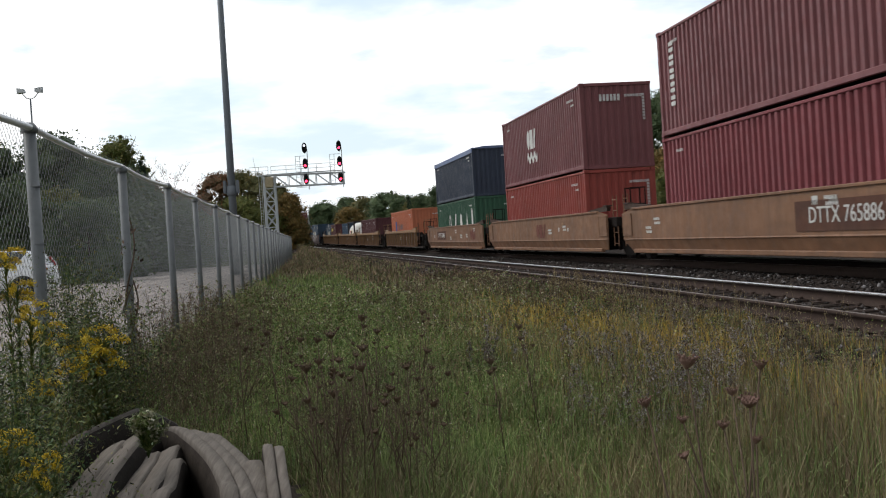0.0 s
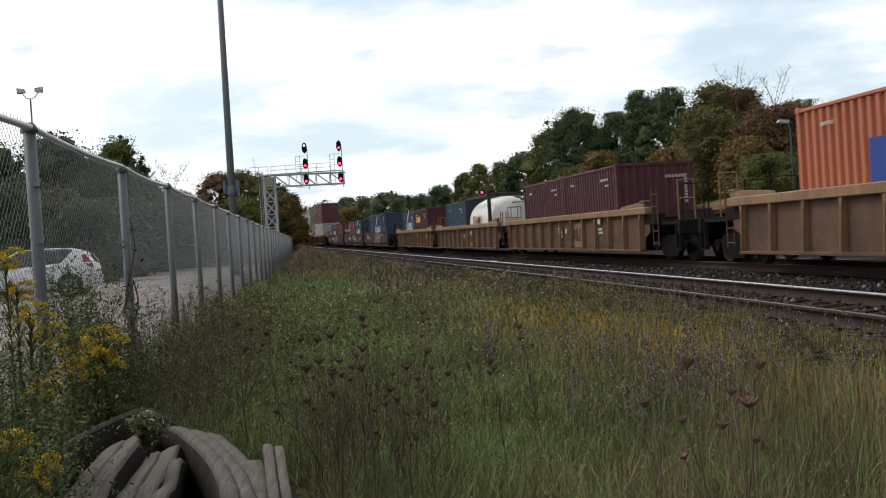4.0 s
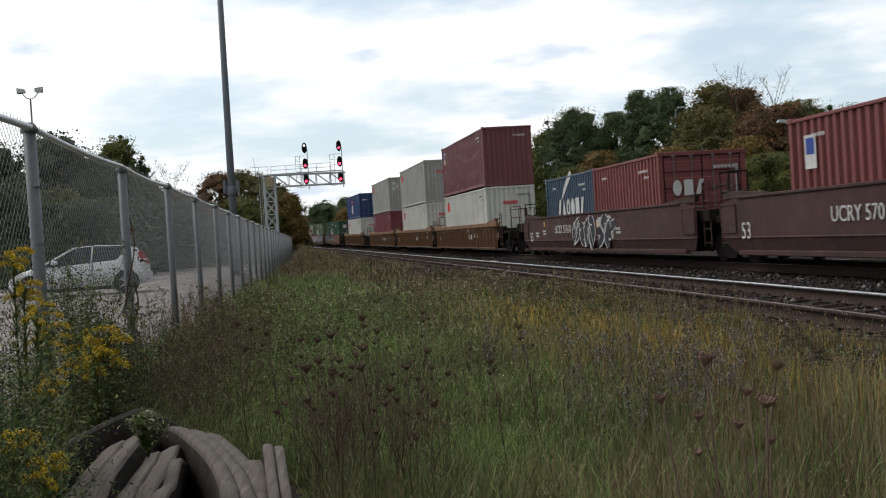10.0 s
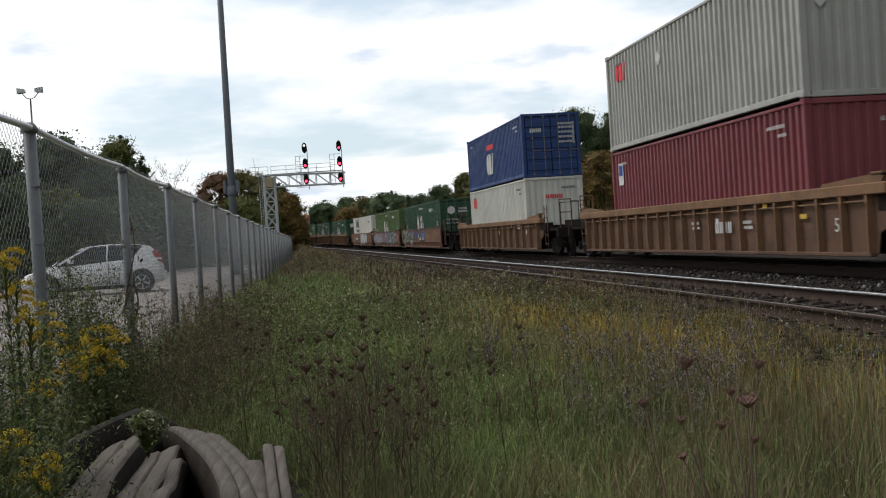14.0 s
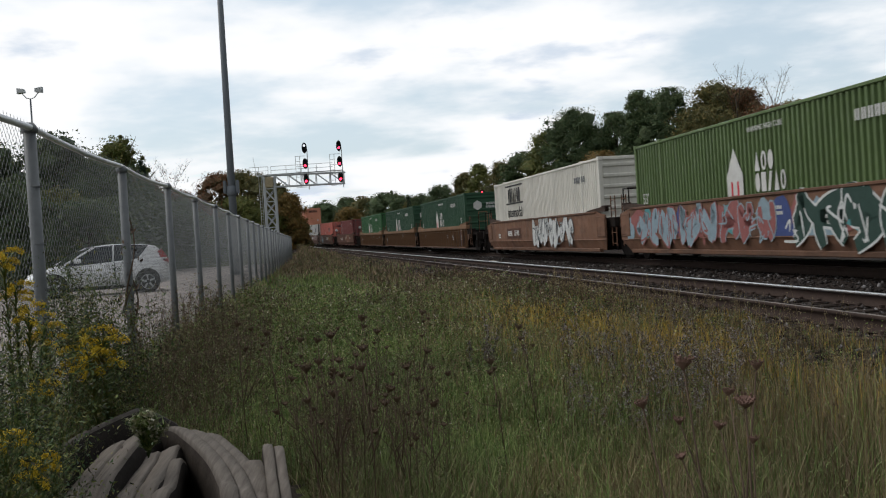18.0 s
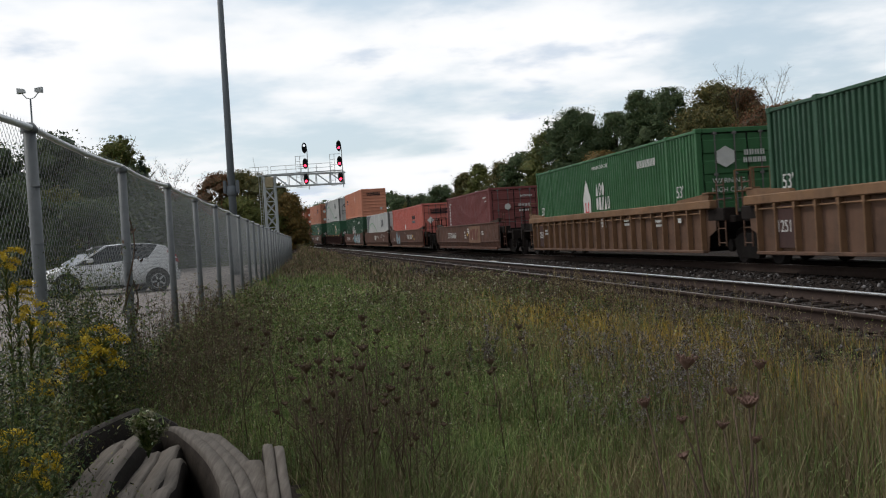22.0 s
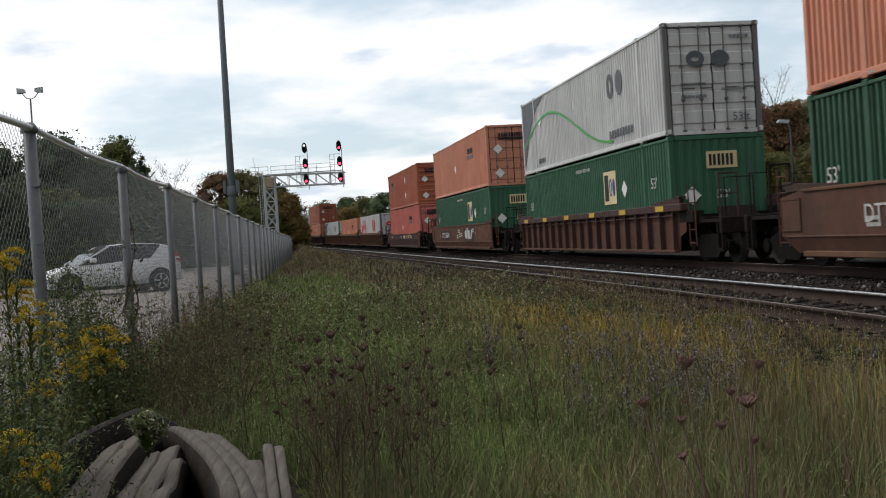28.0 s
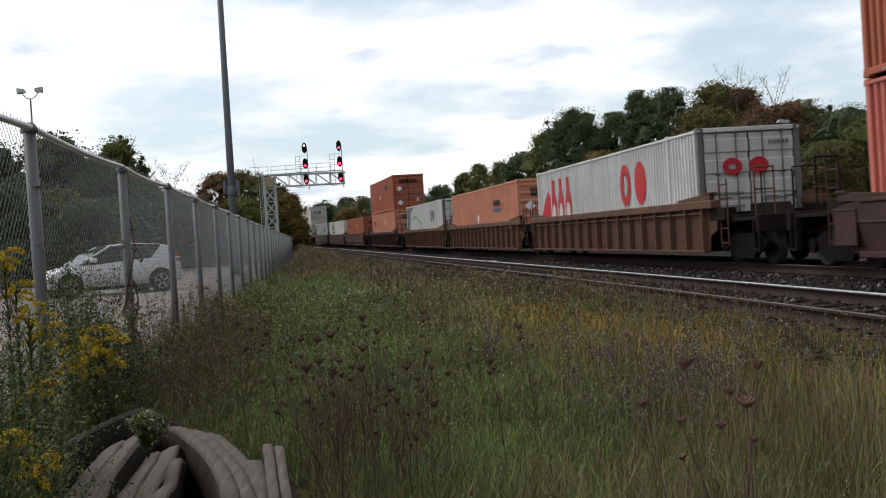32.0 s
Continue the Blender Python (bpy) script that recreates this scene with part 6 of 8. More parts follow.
def yard_lamp():
    x, y = -34.4, 90.0
    g = float(ground_z(x, y))
    m = new("yard_lamp")
    m.location = (x, y, g)
    tagged(m, "distant car park lamp with two floodlights on a crossarm", "lamp")
    h = 15.6 - g
    put("pole", Build().tube([(0, 0, -0.1), (0, 0, h)], 0.12, 10, 0.07).mesh("pole", POLE, True), m)
    put("crossarm", Build().tube([(-0.75, 0, h + 0.55), (-0.35, 0, h + 0.1), (0, 0, h), (0.35, 0, h + 0.1), (0.75, 0, h + 0.55)], 0.045, 6).mesh("crossarm", ALU), m)
    for s in (-1, 1):
        put("floodlight", Build().prism([(s * 0.45, h + 0.55), (s * 1.05, h + 0.48), (s * 1.05, h + 0.95), (s * 0.5, h + 0.85)], -0.25, 0.25, "y").mesh("floodlight", ALU), m)


def far_signal():
    x, y = 4.85, 120.0
    g = float(ground_z(x, y))
    m = new("signal_post")
    m.location = (x, y, g)
    tagged(m, "distant signal post with one red light beyond the train", "railway signal")
    h = 6.5 - g
    put("post", Build().tube([(0, 0, -0.2), (0, 0, h - 0.6)], 0.09, 8).mesh("post", ALU, True), m)
    put("backboard", Build().lathe([(0.30, 0), (0.30, 0.05)], 20, pose(0, -0.1, h, 90, 0, 0)).mesh("backboard", HOOD), m)
    put("lens", Build().lathe([(0.13, 0), (0.11, 0.05)], 16, pose(0, -0.16, h, 90, 0, 0)).mesh("lens", RED), m)


def street_lamp():
    x, y = 20.2, 60.0
    g = float(ground_z(x, y))
    m = new("street_lamp")
    m.location = (x, y, g)
    tagged(m, "grey street lamp with a flat pale head among the trees", "lamp")
    h = 6.7 - g
    put("pole", Build().tube([(0, 0, -0.2), (0, 0, h - 0.4), (-0.15, 0, h - 0.05)], 0.06, 8, 0.04).mesh("pole", POLE, True), m)
    put("head", Build().prism([(-0.75, h - 0.02), (-0.1, h - 0.1), (-0.05, h + 0.08), (-0.6, h + 0.14)], -0.16, 0.16, "y").mesh("head", ALU), m)


signal_bridge()
tall_mast()
yard_lamp()
far_signal()
street_lamp()


# ---- the white hatchback ----
def hatchback():
    car = new("hatchback_car")
    tagged(car, "white five-door hatchback with dark windows backing in the car park", "car")
    body = paint("white_car_paint", (0.70, 0.72, 0.74), 0.28, 0.0, dirt=0.1)
    glass = plain("tinted_window", (0.02, 0.024, 0.028), 0.08, vary=0.1, bumpy=0)
    trim = plain("black_trim", (0.02, 0.02, 0.021), 0.5)
    # lower body as rings across the car: x forward, half-width, sill, belt line
    rings = [(-1.98, 0.62, 0.42, 0.72), (-1.93, 0.76, 0.30, 0.92), (-1.72, 0.83, 0.24, 1.00), (-1.3, 0.85, 0.22, 0.99), (-0.6, 0.85, 0.20, 0.96), (0.1, 0.85, 0.20, 0.93),
             (0.75, 0.85, 0.20, 0.90), (1.15, 0.84, 0.22, 0.86), (1.5, 0.80, 0.24, 0.77), (1.76, 0.70, 0.28, 0.65), (1.88, 0.52, 0.34, 0.54)]
    vs, fs = [], []
    for x, w, lo, hi in rings:
        mid = lo + (hi - lo) * 0.45
        vs += [(x, -w * 0.93, lo), (x, -w, mid), (x, -w * 0.985, hi - 0.07), (x, -w * 0.90, hi), (x, 0, hi + 0.02), (x, w * 0.90, hi), (x, w * 0.985, hi - 0.07), (x, w, mid), (x, w * 0.93, lo)]
    k = 9
    for i in range(len(rings) - 1):
        for j in range(k - 1):
            fs.append((i * k + j, i * k + j + 1, (i + 1) * k + j + 1, (i + 1) * k + j))
        fs.append((i * k + k - 1, i * k, (i + 1) * k, (i + 1) * k + k - 1))
    fs += [tuple(range(k)), tuple((len(rings) - 1) * k + j for j in reversed(range(k)))]
    put("body", Build().add(vs, fs).mesh("body", body, True), car)
    # greenhouse: a glazed block with a painted roof over it
    prof = [(-1.86, 0.98), (-1.62, 1.30), (-1.25, 1.375), (-0.5, 1.41), (0.10, 1.375), (0.55, 1.20), (1.0, 0.90)]
    vs, fs = [], []
    for x, z in prof:
        w = 0.80 if z < 1.0 else 0.80 - (z - 0.95) * 0.42
        vs += [(x, -w, z), (x, w, z)]
    base = [(x, s * 0.80, 0.88) for x, z in prof for s in (-1, 1)]
    n = len(prof)
    vs += base
    for i in range(n - 1):
        fs.append((2 * i, 2 * i + 1, 2 * i + 3, 2 * i + 2))
        fs.append((2 * i, 2 * i + 2, 2 * n + 2 * i + 2, 2 * n + 2 * i))
        fs.append((2 * i + 1, 2 * n + 2 * i + 1, 2 * n + 2 * i + 3, 2 * i + 3))
    put("window_glass", Build().add(vs, fs).mesh("window_glass", glass), car)
    roof = []
    for x, z in prof[1:5]:
        w = 0.80 - (z - 0.95) * 0.42
        roof += [(x, -w - 0.012, z - 0.03), (x, -w + 0.06, z + 0.018), (x, 0, z + 0.03), (x, w - 0.06, z + 0.018), (x, w + 0.012, z - 0.03)]
    rf = [(i * 5 + j, i * 5 + j + 1, i * 5 + j + 6, i * 5 + j + 5) for i in range(3) for j in range(4)]
    put("roof", Build().add(roof, rf).mesh("roof", body, True), car)
    for s in (-1, 1):
        for a, b_, r in (((0.98, s * 0.79, 0.91), (0.10, s * 0.62, 1.37), 0.03), ((-0.35, s * 0.805, 0.95), (-0.42, s * 0.615, 1.40), 0.022)):
            put("pillar", Build().tube([a, b_], r, 8).mesh("pillar", body, True), car)
        quarter = [(-1.90, 0.93), (-1.63, 1.30), (-1.40, 1.345), (-1.12, 1.05), (-1.0, 0.95)]
        rim_y = [s * (0.815 - max(0.0, z - 0.95) * 0.42) for _, z in quarter]
        q = Build().add([(x, y, z) for (x, z), y in zip(quarter, rim_y)] + [(x, y - s * 0.03, z) for (x, z), y in zip(quarter, rim_y)],
                        [(0, 1, 2, 3, 4), (9, 8, 7, 6, 5)] + [(i, (i + 1) % 5, (i + 1) % 5 + 5, i + 5) for i in range(5)])
        put("rear_quarter", q.mesh("rear_quarter", body), car)
        put("mirror", Build().box(0.55, 0.72, s * 0.90 - 0.09, s * 0.90 + 0.09, 0.94, 1.06, 0.03).mesh("mirror", body), car)
        put("tail_light", Build().prism([(-1.97, 0.80), (-1.72, 0.90), (-1.64, 1.16), (-1.74, 1.22), (-1.88, 1.02)], s * 0.735 - 0.06, s * 0.735 + 0.065, "y").mesh("tail_light", plain("tail_light_red", (0.35, 0.03, 0.03), 0.2, bumpy=0)), car)
        put("headlight", Build().prism([(1.50, 0.64), (1.80, 0.54), (1.74, 0.68), (1.44, 0.78)], s * 0.68 - 0.05, s * 0.68 + 0.10, "y").mesh("headlight", SILVER), car)
        put("door_handle", Build().box(-0.25, -0.08, s * 0.855 - 0.015, s * 0.855 + 0.015, 0.82, 0.86, 0.01).mesh("door_handle", body), car)
        put("sill_trim", Build().box(-1.0, 0.95, s * 0.80 - 0.03, s * 0.80 + 0.03, 0.16, 0.26, 0.02).mesh("sill_trim", trim), car)
        for y0 in (0.32,):
            for x in (-0.38,):
                put("door_seam", Build().box(x - 0.008, x + 0.008, s * 0.853 - 0.006, s * 0.853 + 0.006, 0.30, 0.92).mesh("door_seam", trim), car)
    put("rear_bumper", Build().prism([(-2.02, 0.30), (-1.80, 0.26), (-1.80, 0.62), (-2.03, 0.58)], -0.66, 0.66, "y").mesh("rear_bumper", body), car)
    tyre = Build().lathe([(0.21, -0.09), (0.28, -0.1), (0.302, -0.07), (0.302, 0.07), (0.28, 0.1), (0.21, 0.09)], 28).mesh("tyre", RUBBER, True)
    rim = Build().lathe([(0.05, 0.06), (0.21, 0.07), (0.215, 0.09), (0.20, 0.095), (0.18, 0.075)], 24)
    for q in range(5):
        rim.tube([(0.05 * math.cos(q * 1.2566), 0.05 * math.sin(q * 1.2566), 0.085), (0.19 * math.cos(q * 1.2566), 0.19 * math.sin(q * 1.2566), 0.085)], 0.028, 6)
    rim = rim.mesh("rim", ALU)
    well = Build().lathe([(0.36, -0.02), (0.36, 0.004)], 28).mesh("wheel_arch", trim)
    wheels = []
    for x in (-1.285, 1.285):
        for s in (-1, 1):
            put("wheel_arch", well, car, pose(x, s * 0.852, 0.33, -90 * s, 0, 0))
            w = new("wheel")
            wheels.append((w, x, s))
            w.parent = car
            w.matrix_basis = pose(x, s * 0.78, 0.302, -90 * s, 0, 0)
            put("tyre", tyre, w)
            put("rim", rim, w)
    return car, wheels


HATCH, HATCH_WHEELS = hatchback()


# ---- trees ----
def leaf_material(name, cols, lump=False, gain=1.0):
    """Leaves that differ one by one; for a dense inner lump the colours follow a fine grain instead."""
    m, nt, b = node_mat(name)
    r = nt.nodes.new("ShaderNodeValToRGB")
    while len(r.color_ramp.elements) < len(cols):
        r.color_ramp.elements.new(0.5)
    for i, (e, c) in enumerate(zip(r.color_ramp.elements, cols)):
        e.position, e.color = (0.3 + 0.4 * i / len(cols) if lump else i / len(cols)), (*c, 1)
    if lump:
        grain = noise_at(nt, 3.2, 8, 0.85)
        bump(nt, b, grain, 1.0, 0.6)
    else:
        grain = nt.nodes.new("ShaderNodeNewGeometry").outputs["Random Per Island"]
    nt.links.new(grain, r.inputs[0])
    patch = ramp(nt, noise_at(nt, 0.5, 3), [(0.3, (0.62 * gain, 0.62 * gain, 0.62 * gain)), (0.7, (1.15 * gain, 1.1 * gain, 1.0 * gain))])
    nt.links.new(mixed(nt, 1.0, r.outputs[0], patch, "MULTIPLY"), b.inputs["Base Color"])
    b.inputs["Roughness"].default_value = 0.65
    b.inputs["Specular IOR Level"].default_value = 0.15
    return m


LEAVES = {
    "dark": ("dark_green_leaves", [(0.034, 0.060, 0.032), (0.047, 0.078, 0.038), (0.060, 0.092, 0.043), (0.078, 0.098, 0.047)]),
    "green": ("green_leaves", [(0.050, 0.075, 0.022), (0.075, 0.100, 0.028), (0.10, 0.115, 0.034), (0.13, 0.125, 0.042)]),
    "red": ("red_autumn_leaves", [(0.050, 0.058, 0.030), (0.075, 0.062, 0.034), (0.105, 0.062, 0.034), (0.165, 0.072, 0.038)]),
    "gold": ("golden_autumn_leaves", [(0.070, 0.070, 0.028), (0.110, 0.085, 0.030), (0.135, 0.098, 0.032), (0.175, 0.105, 0.036)]),
    "olive": ("olive_autumn_leaves", [(0.078, 0.086, 0.034), (0.108, 0.098, 0.038), (0.058, 0.074, 0.028), (0.135, 0.104, 0.040)]),
    "needle": ("spruce_needles", [(0.012, 0.024, 0.014), (0.018, 0.032, 0.018)]),
}
LEAF = {k: leaf_material(n, c, gain=1.5) for k, (n, c) in LEAVES.items()}
LUMP = {k: leaf_material("inner_" + n, c, True, 1.4) for k, (n, c) in LEAVES.items()}
BARK = plain("bark", (0.065, 0.052, 0.042), 0.95, vary=0.4, scale=5)


def tree(x, y, top, width, kind, seed, leaf=0.30, count=2600, skirt=0.25, label="", bare=False, spire=False):
    """A tree: tapered trunk, limbs, and a crown of many leaf clumps. top is the height of its tip above the world's zero."""
    rng = np.random.default_rng(seed)
    g = float(ground_z(x, y))
    h = max(2.5, top - g)
    t = new("tree")
    t.location = (x, y, g - 0.1)
    tagged(t, label or "leafy roadside tree", "tree", "trees")
    b = Build()
    lean = rng.normal(0, 0.03, 2)
    trunk = [(lean[0] * h * f, lean[1] * h * f, h * f) for f in (0, 0.25, 0.5, 0.78)]
    r0 = max(0.07, h * 0.018) * (0.6 if bare else 1.0)
    b.tube(trunk, r0, 9, r0 * 0.35)
    tips = []
    limbs = b
    nl = 9 if not bare else 16
    for k in range(nl):
        f = 0.22 + 0.55 * k / nl + rng.uniform(0, 0.05)
        a = k * 2.4 + rng.uniform(-0.4, 0.4)
        reach = width / 2 * rng.uniform(0.5, 0.85) * (1.0 - 0.35 * abs(f - 0.45))
        p0 = Vector((lean[0] * h * f, lean[1] * h * f, h * f))
        up = h * rng.uniform(0.10, 0.22) * (1.5 if bare else 1.0)
        p1 = p0 + Vector((math.cos(a) * reach * 0.5, math.sin(a) * reach * 0.5, up * 0.7))
        p2 = p0 + Vector((math.cos(a) * reach, math.sin(a) * reach, up * 1.2))
        limbs.tube([p0, p1, p2], r0 * (0.22 if bare else 0.38), 6, r0 * 0.06)
        tips += [p1, p2]
        if bare:
            for q in range(16):
                c0 = p1.lerp(p2, rng.random())
                d = Vector((rng.normal(0, 0.3), rng.normal(0, 0.3), rng.uniform(0.15, 0.7))) * width * 0.2
                limbs.tube([c0, c0 + d * 0.6, c0 + d + Vector((rng.normal(0, 0.1), 0, 0))], r0 * 0.07, 4, r0 * 0.02)
    put("trunk", b.mesh("trunk", BARK, True), t)
    if bare:
        count = int(count * 0.012)
    count = int(count * 5.4)
    # the crown: large lobes, each set with small leafy clumps
    nlobe, nc = (30, 150) if not spire else (1, 80)
    if spire:
        f = skirt + (1 - skirt) * rng.random(nc) ** 0.85
        a, r = rng.uniform(0, 2 * math.pi, nc), width / 2 * (1.02 - f) * np.sqrt(rng.uniform(0.15, 1.0, nc))
        cen = np.stack([np.cos(a) * r, np.sin(a) * r, h * f * 0.965], 1)
    else:
        f = np.clip(skirt + (1 - skirt) * (np.arange(nlobe) + rng.uniform(0.2, 0.8, nlobe)) / nlobe, 0, 1)
        big = width * rng.uniform(0.13, 0.25, nlobe)
        prof = np.sin(np.pi * np.clip(0.20 + 0.74 * (f - skirt) / (1 - skirt), 0, 1)) ** 0.7
        a = np.arange(nlobe) * 2.4 + rng.uniform(-0.5, 0.5, nlobe)
        r = np.maximum(width / 2 * prof - big * 0.55, 0) * np.sqrt(rng.uniform(0.3, 1.0, nlobe))
        lobe = np.stack([np.cos(a) * r, np.sin(a) * r, np.minimum(h * f, h - big * 0.75)], 1)
        own = rng.integers(0, nlobe, nc)
        d = rng.normal(0, 1, (nc, 3))
        d /= np.linalg.norm(d, axis=1)[:, None]
        cen = lobe[own] + d * (big[own] * rng.uniform(0.45, 1.0, nc))[:, None] * np.array([1.0, 1.0, 0.85])
    size = (width * 0.075 + 0.24) * rng.uniform(0.6, 1.3, nc) * (0.7 if spire else 1.0)
    if not bare and not spire:
        # the dense core of each clump and lobe, a rough many-sided lump deep among the leaves
        k = 13
        i = np.arange(k) + 0.5
        ph, th = np.arccos(1 - 2 * i / k), math.pi * (1 + 5 ** 0.5) * i
        unit = np.stack([np.cos(th) * np.sin(ph), np.sin(th) * np.sin(ph), np.cos(ph)], 1)
        bmx = bmesh.new()
        for c, q in list(zip(cen, size * 0.5)) + list(zip(lobe, big * 1.0)):
            vs = [bmx.verts.new(p) for p in c + unit * (q * 0.72) * rng.uniform(0.55, 1.2, (k, 1)) * np.array([1.0, 1.0, 0.8])]
            bmesh.ops.convex_hull(bmx, input=vs)
        me = bpy.data.meshes.new("inner_crown")
        bmx.to_mesh(me)
        bmx.free()
        me.materials.append(LUMP[kind])
        put("inner_crown", me, t)["kind"] = "stuff"
    own = rng.integers(0, nc, count)
    d = rng.normal(0, 1, (count, 3))
    d /= np.linalg.norm(d, axis=1)[:, None]
    pos = cen[own] + d * (size[own] * np.abs(rng.normal(0.50, 0.50, count)))[:, None] * np.array([1.0, 1.0, 0.85])
    if not spire and not bare:
        # the rest of the leaves close the lobes between the clumps
        m = int(count * 0.5)
        o2 = rng.integers(0, nlobe, m)
        pos[:m] = lobe[o2] + d[:m] * (big[o2] * rng.normal(0.88, 0.16, m))[:, None] * np.array([1.0, 1.0, 0.85])
    pos[:, 2] = np.clip(pos[:, 2], 0.05, h)
    u = rng.normal(0, 1, (count, 3))
    u /= np.linalg.norm(u, axis=1)[:, None]
    w = np.cross(u, d + rng.normal(0, 0.6, (count, 3)))
    w /= np.linalg.norm(w, axis=1)[:, None] + 1e-6
    s = leaf * 0.62 * rng.uniform(0.5, 1.3, count)[:, None]
    v = np.stack([pos - u * s * 0.7, pos + w * s * 0.55, pos + u * s * 0.7], 1).reshape(-1, 3)
    put("crown", stuff_mesh("crown", v, np.arange(count * 3).reshape(-1, 3), [LEAF[kind]]), t)["kind"] = "stuff"
    return t


def forest():
    k = 0
    # beyond the railway, on the bank
    for x, y, top, w, kind in ((14.2, 108, 14.0, 8.5, "dark"), (18.3, 106, 13.2, 6.0, "dark"), (19.2, 100, 14.4, 3.6, "dark"), (21.6, 99, 14.3, 7.5, "dark"), (17.0, 112, 11.5, 8, "dark"),
                              (26.0, 98, 14.6, 7.0, "olive"), (28.4, 97, 13.6, 6.0, "red"), (23.5, 92, 11.5, 8.0, "olive"), (25.4, 79, 9.8, 6.5, "red"), (27.6, 80, 10.2, 6.0, "olive")):
        tree(x, y, top, w, kind, 100 + k, 0.24, 5200, 0.08, {"dark": "dense dark green tree on the bank", "red": "tree turning rusty red on the bank", "olive": "olive-brown autumn tree on the bank"}[kind])
        k += 1
    for x, y, top, w, kind in ((9.6, 118, 10.8, 6.5, "dark"), (7.6, 124, 10.4, 5.5, "olive"), (5.0, 130, 10.6, 4.5, "green"), (3.2, 134, 9.9, 4.0, "olive"), (12.0, 112, 12.6, 7, "green"), (0.2, 142, 9.0, 5, "dark"),
                              (-2.6, 148, 8.2, 4.5, "dark"), (14.8, 96, 8.6, 5, "gold"), (18.4, 84, 7.6, 4.8, "gold"), (13.0, 100, 7.6, 5, "green"), (21.6, 74, 7.2, 5, "gold")):
        tree(x, y, top, w, kind, 200 + k, 0.27, 2200, 0.05, {"dark": "dark green tree beside the line", "green": "green bushy tree beside the line", "olive": "olive-brown autumn tree beside the line", "gold": "yellowing autumn bush beside the line"}[kind])
        k += 1
    for x, y, top, w, kind in ((26.4, 62, 7.0, 6.5, "green"), (29.0, 64, 7.6, 7, "dark"), (23.0, 61, 5.6, 5.0, "olive"), (32.0, 60, 7.4, 7, "olive"), (20.6, 66, 5.4, 4.5, "green"), (25.0, 54, 5.0, 5, "green"), (29.5, 74, 9.0, 8, "dark"), (17.6, 78, 5.6, 4.5, "green")):
        tree(x, y, top, w, kind, 300 + k, 0.16, 4000, 0.04, {"dark": "dark green tree on the bank", "green": "green bush on the bank", "olive": "brownish autumn bush on the bank"}[kind])
        k += 1
    tree(27.2, 94, 15.0, 6.0, "olive", 401, 0.25, 2200, 0.5, "bare tree with thin upright twigs", True)
    tree(30.0, 93, 14.2, 5.5, "olive", 402, 0.25, 2200, 0.5, "bare tree with thin upright twigs", True)
    # far down the line
    for x, y, top, w, kind in ((-31.5, 285, 14.5, 12, "dark"), (-24.5, 280, 15.0, 9, "dark"), (-19, 270, 14.3, 11, "olive"), (-13.5, 262, 14.6, 12, "dark"), (-9.0, 250, 13.0, 9, "dark"), (-5.0, 240, 12, 8, "olive"),
                              (-1.0, 225, 10.6, 9, "dark"), (-22, 250, 11.0, 8, "gold"), (2.5, 205, 10.5, 9, "dark"), (-42, 420, 19, 22, "dark"), (-60, 430, 17, 24, "olive")):
        tree(x, y, top, w, kind, 500 + k, 0.50, 1300, 0.05, "distant tree down the line")
        k += 1
    for x, y, top in ((-6.6, 226, 11.6), (-4.9, 226, 11.2)):
        tree(x, y, top, 2.2, "needle", 600 + k, 0.4, 900, 0.1, "slender dark pointed distant spruce", spire=True)
        k += 1
    # bushes by the signal
    for x, y, top, w, kind in ((-33.5, 158, 14.0, 9, "red"), (-30.2, 160, 14.2, 8, "olive"), (-27.2, 158, 13.4, 8, "olive"), (-24.0, 154, 11.4, 7, "olive"), (-21.6, 151, 9.7, 5.6, "gold"), (-37.0, 150, 11.0, 8, "red"),
                              (-28.5, 150, 9.6, 8, "green"), (-32.5, 148, 9.0, 8, "olive"), (-22.6, 153, 7.4, 6.0, "green"), (-25.2, 150, 7.4, 7, "green"), (-20.7, 152, 6.0, 4.0, "olive")):
        tree(x, y, top, w, kind, 700 + k, 0.40, 1900, 0.0, {"red": "rusty autumn tree near the signal", "olive": "olive-brown autumn tree near the signal", "gold": "yellowing bush near the signal", "green": "green bush near the signal"}[kind])
        k += 1
    # behind the car park
    for x, y, top, w, kind in ((-24.3, 80, 10.8, 5.5, "green"), (-21.8, 60, 8.8, 6, "dark"), (-24.5, 58, 8.2, 7, "dark"), (-19.8, 62, 7.4, 6, "dark"), (-22.5, 70, 8.0, 7, "olive"), (-27.4, 78, 9.0, 7, "dark"), (-20.5, 72, 6.6, 6, "dark"),
                              (-25.6, 92, 8.2, 7, "red"), (-28.4, 100, 8.6, 7, "olive"), (-23.0, 92, 6.6, 6, "dark"), (-27.0, 112, 8.0, 8, "red"), (-31.0, 120, 8.8, 8, "olive")):
        tree(x, y, top, w, kind, 800 + k, 0.30, 1500, 0.0, {"red": "rusty autumn tree behind the car park", "olive": "brownish tree behind the car park", "dark": "dense dark tree behind the car park", "green": "fresh green tree behind the car park"}[kind])
        k += 1
    for x, y, top, w, kind in ((-17.6, 55, 4.6, 6, "dark"), (-20.6, 56, 5.2, 6, "green"), (-18.2, 66, 4.8, 6, "dark"), (-19.6, 78, 4.8, 6, "dark"), (-21.5, 86, 5.0, 6, "olive"), (-23.5, 101, 5.4, 7, "dark"), (-25.0, 116, 5.6, 8, "dark"), (-15.8, 47, 4.0, 5, "dark"), (-19.5, 46, 5.2, 6, "dark"), (-28, 130, 6.5, 8, "dark")):
        tree(x, y, top, w, kind, 900 + k, 0.26, 1300, 0.0, "low dense bush behind the car park")
        k += 1
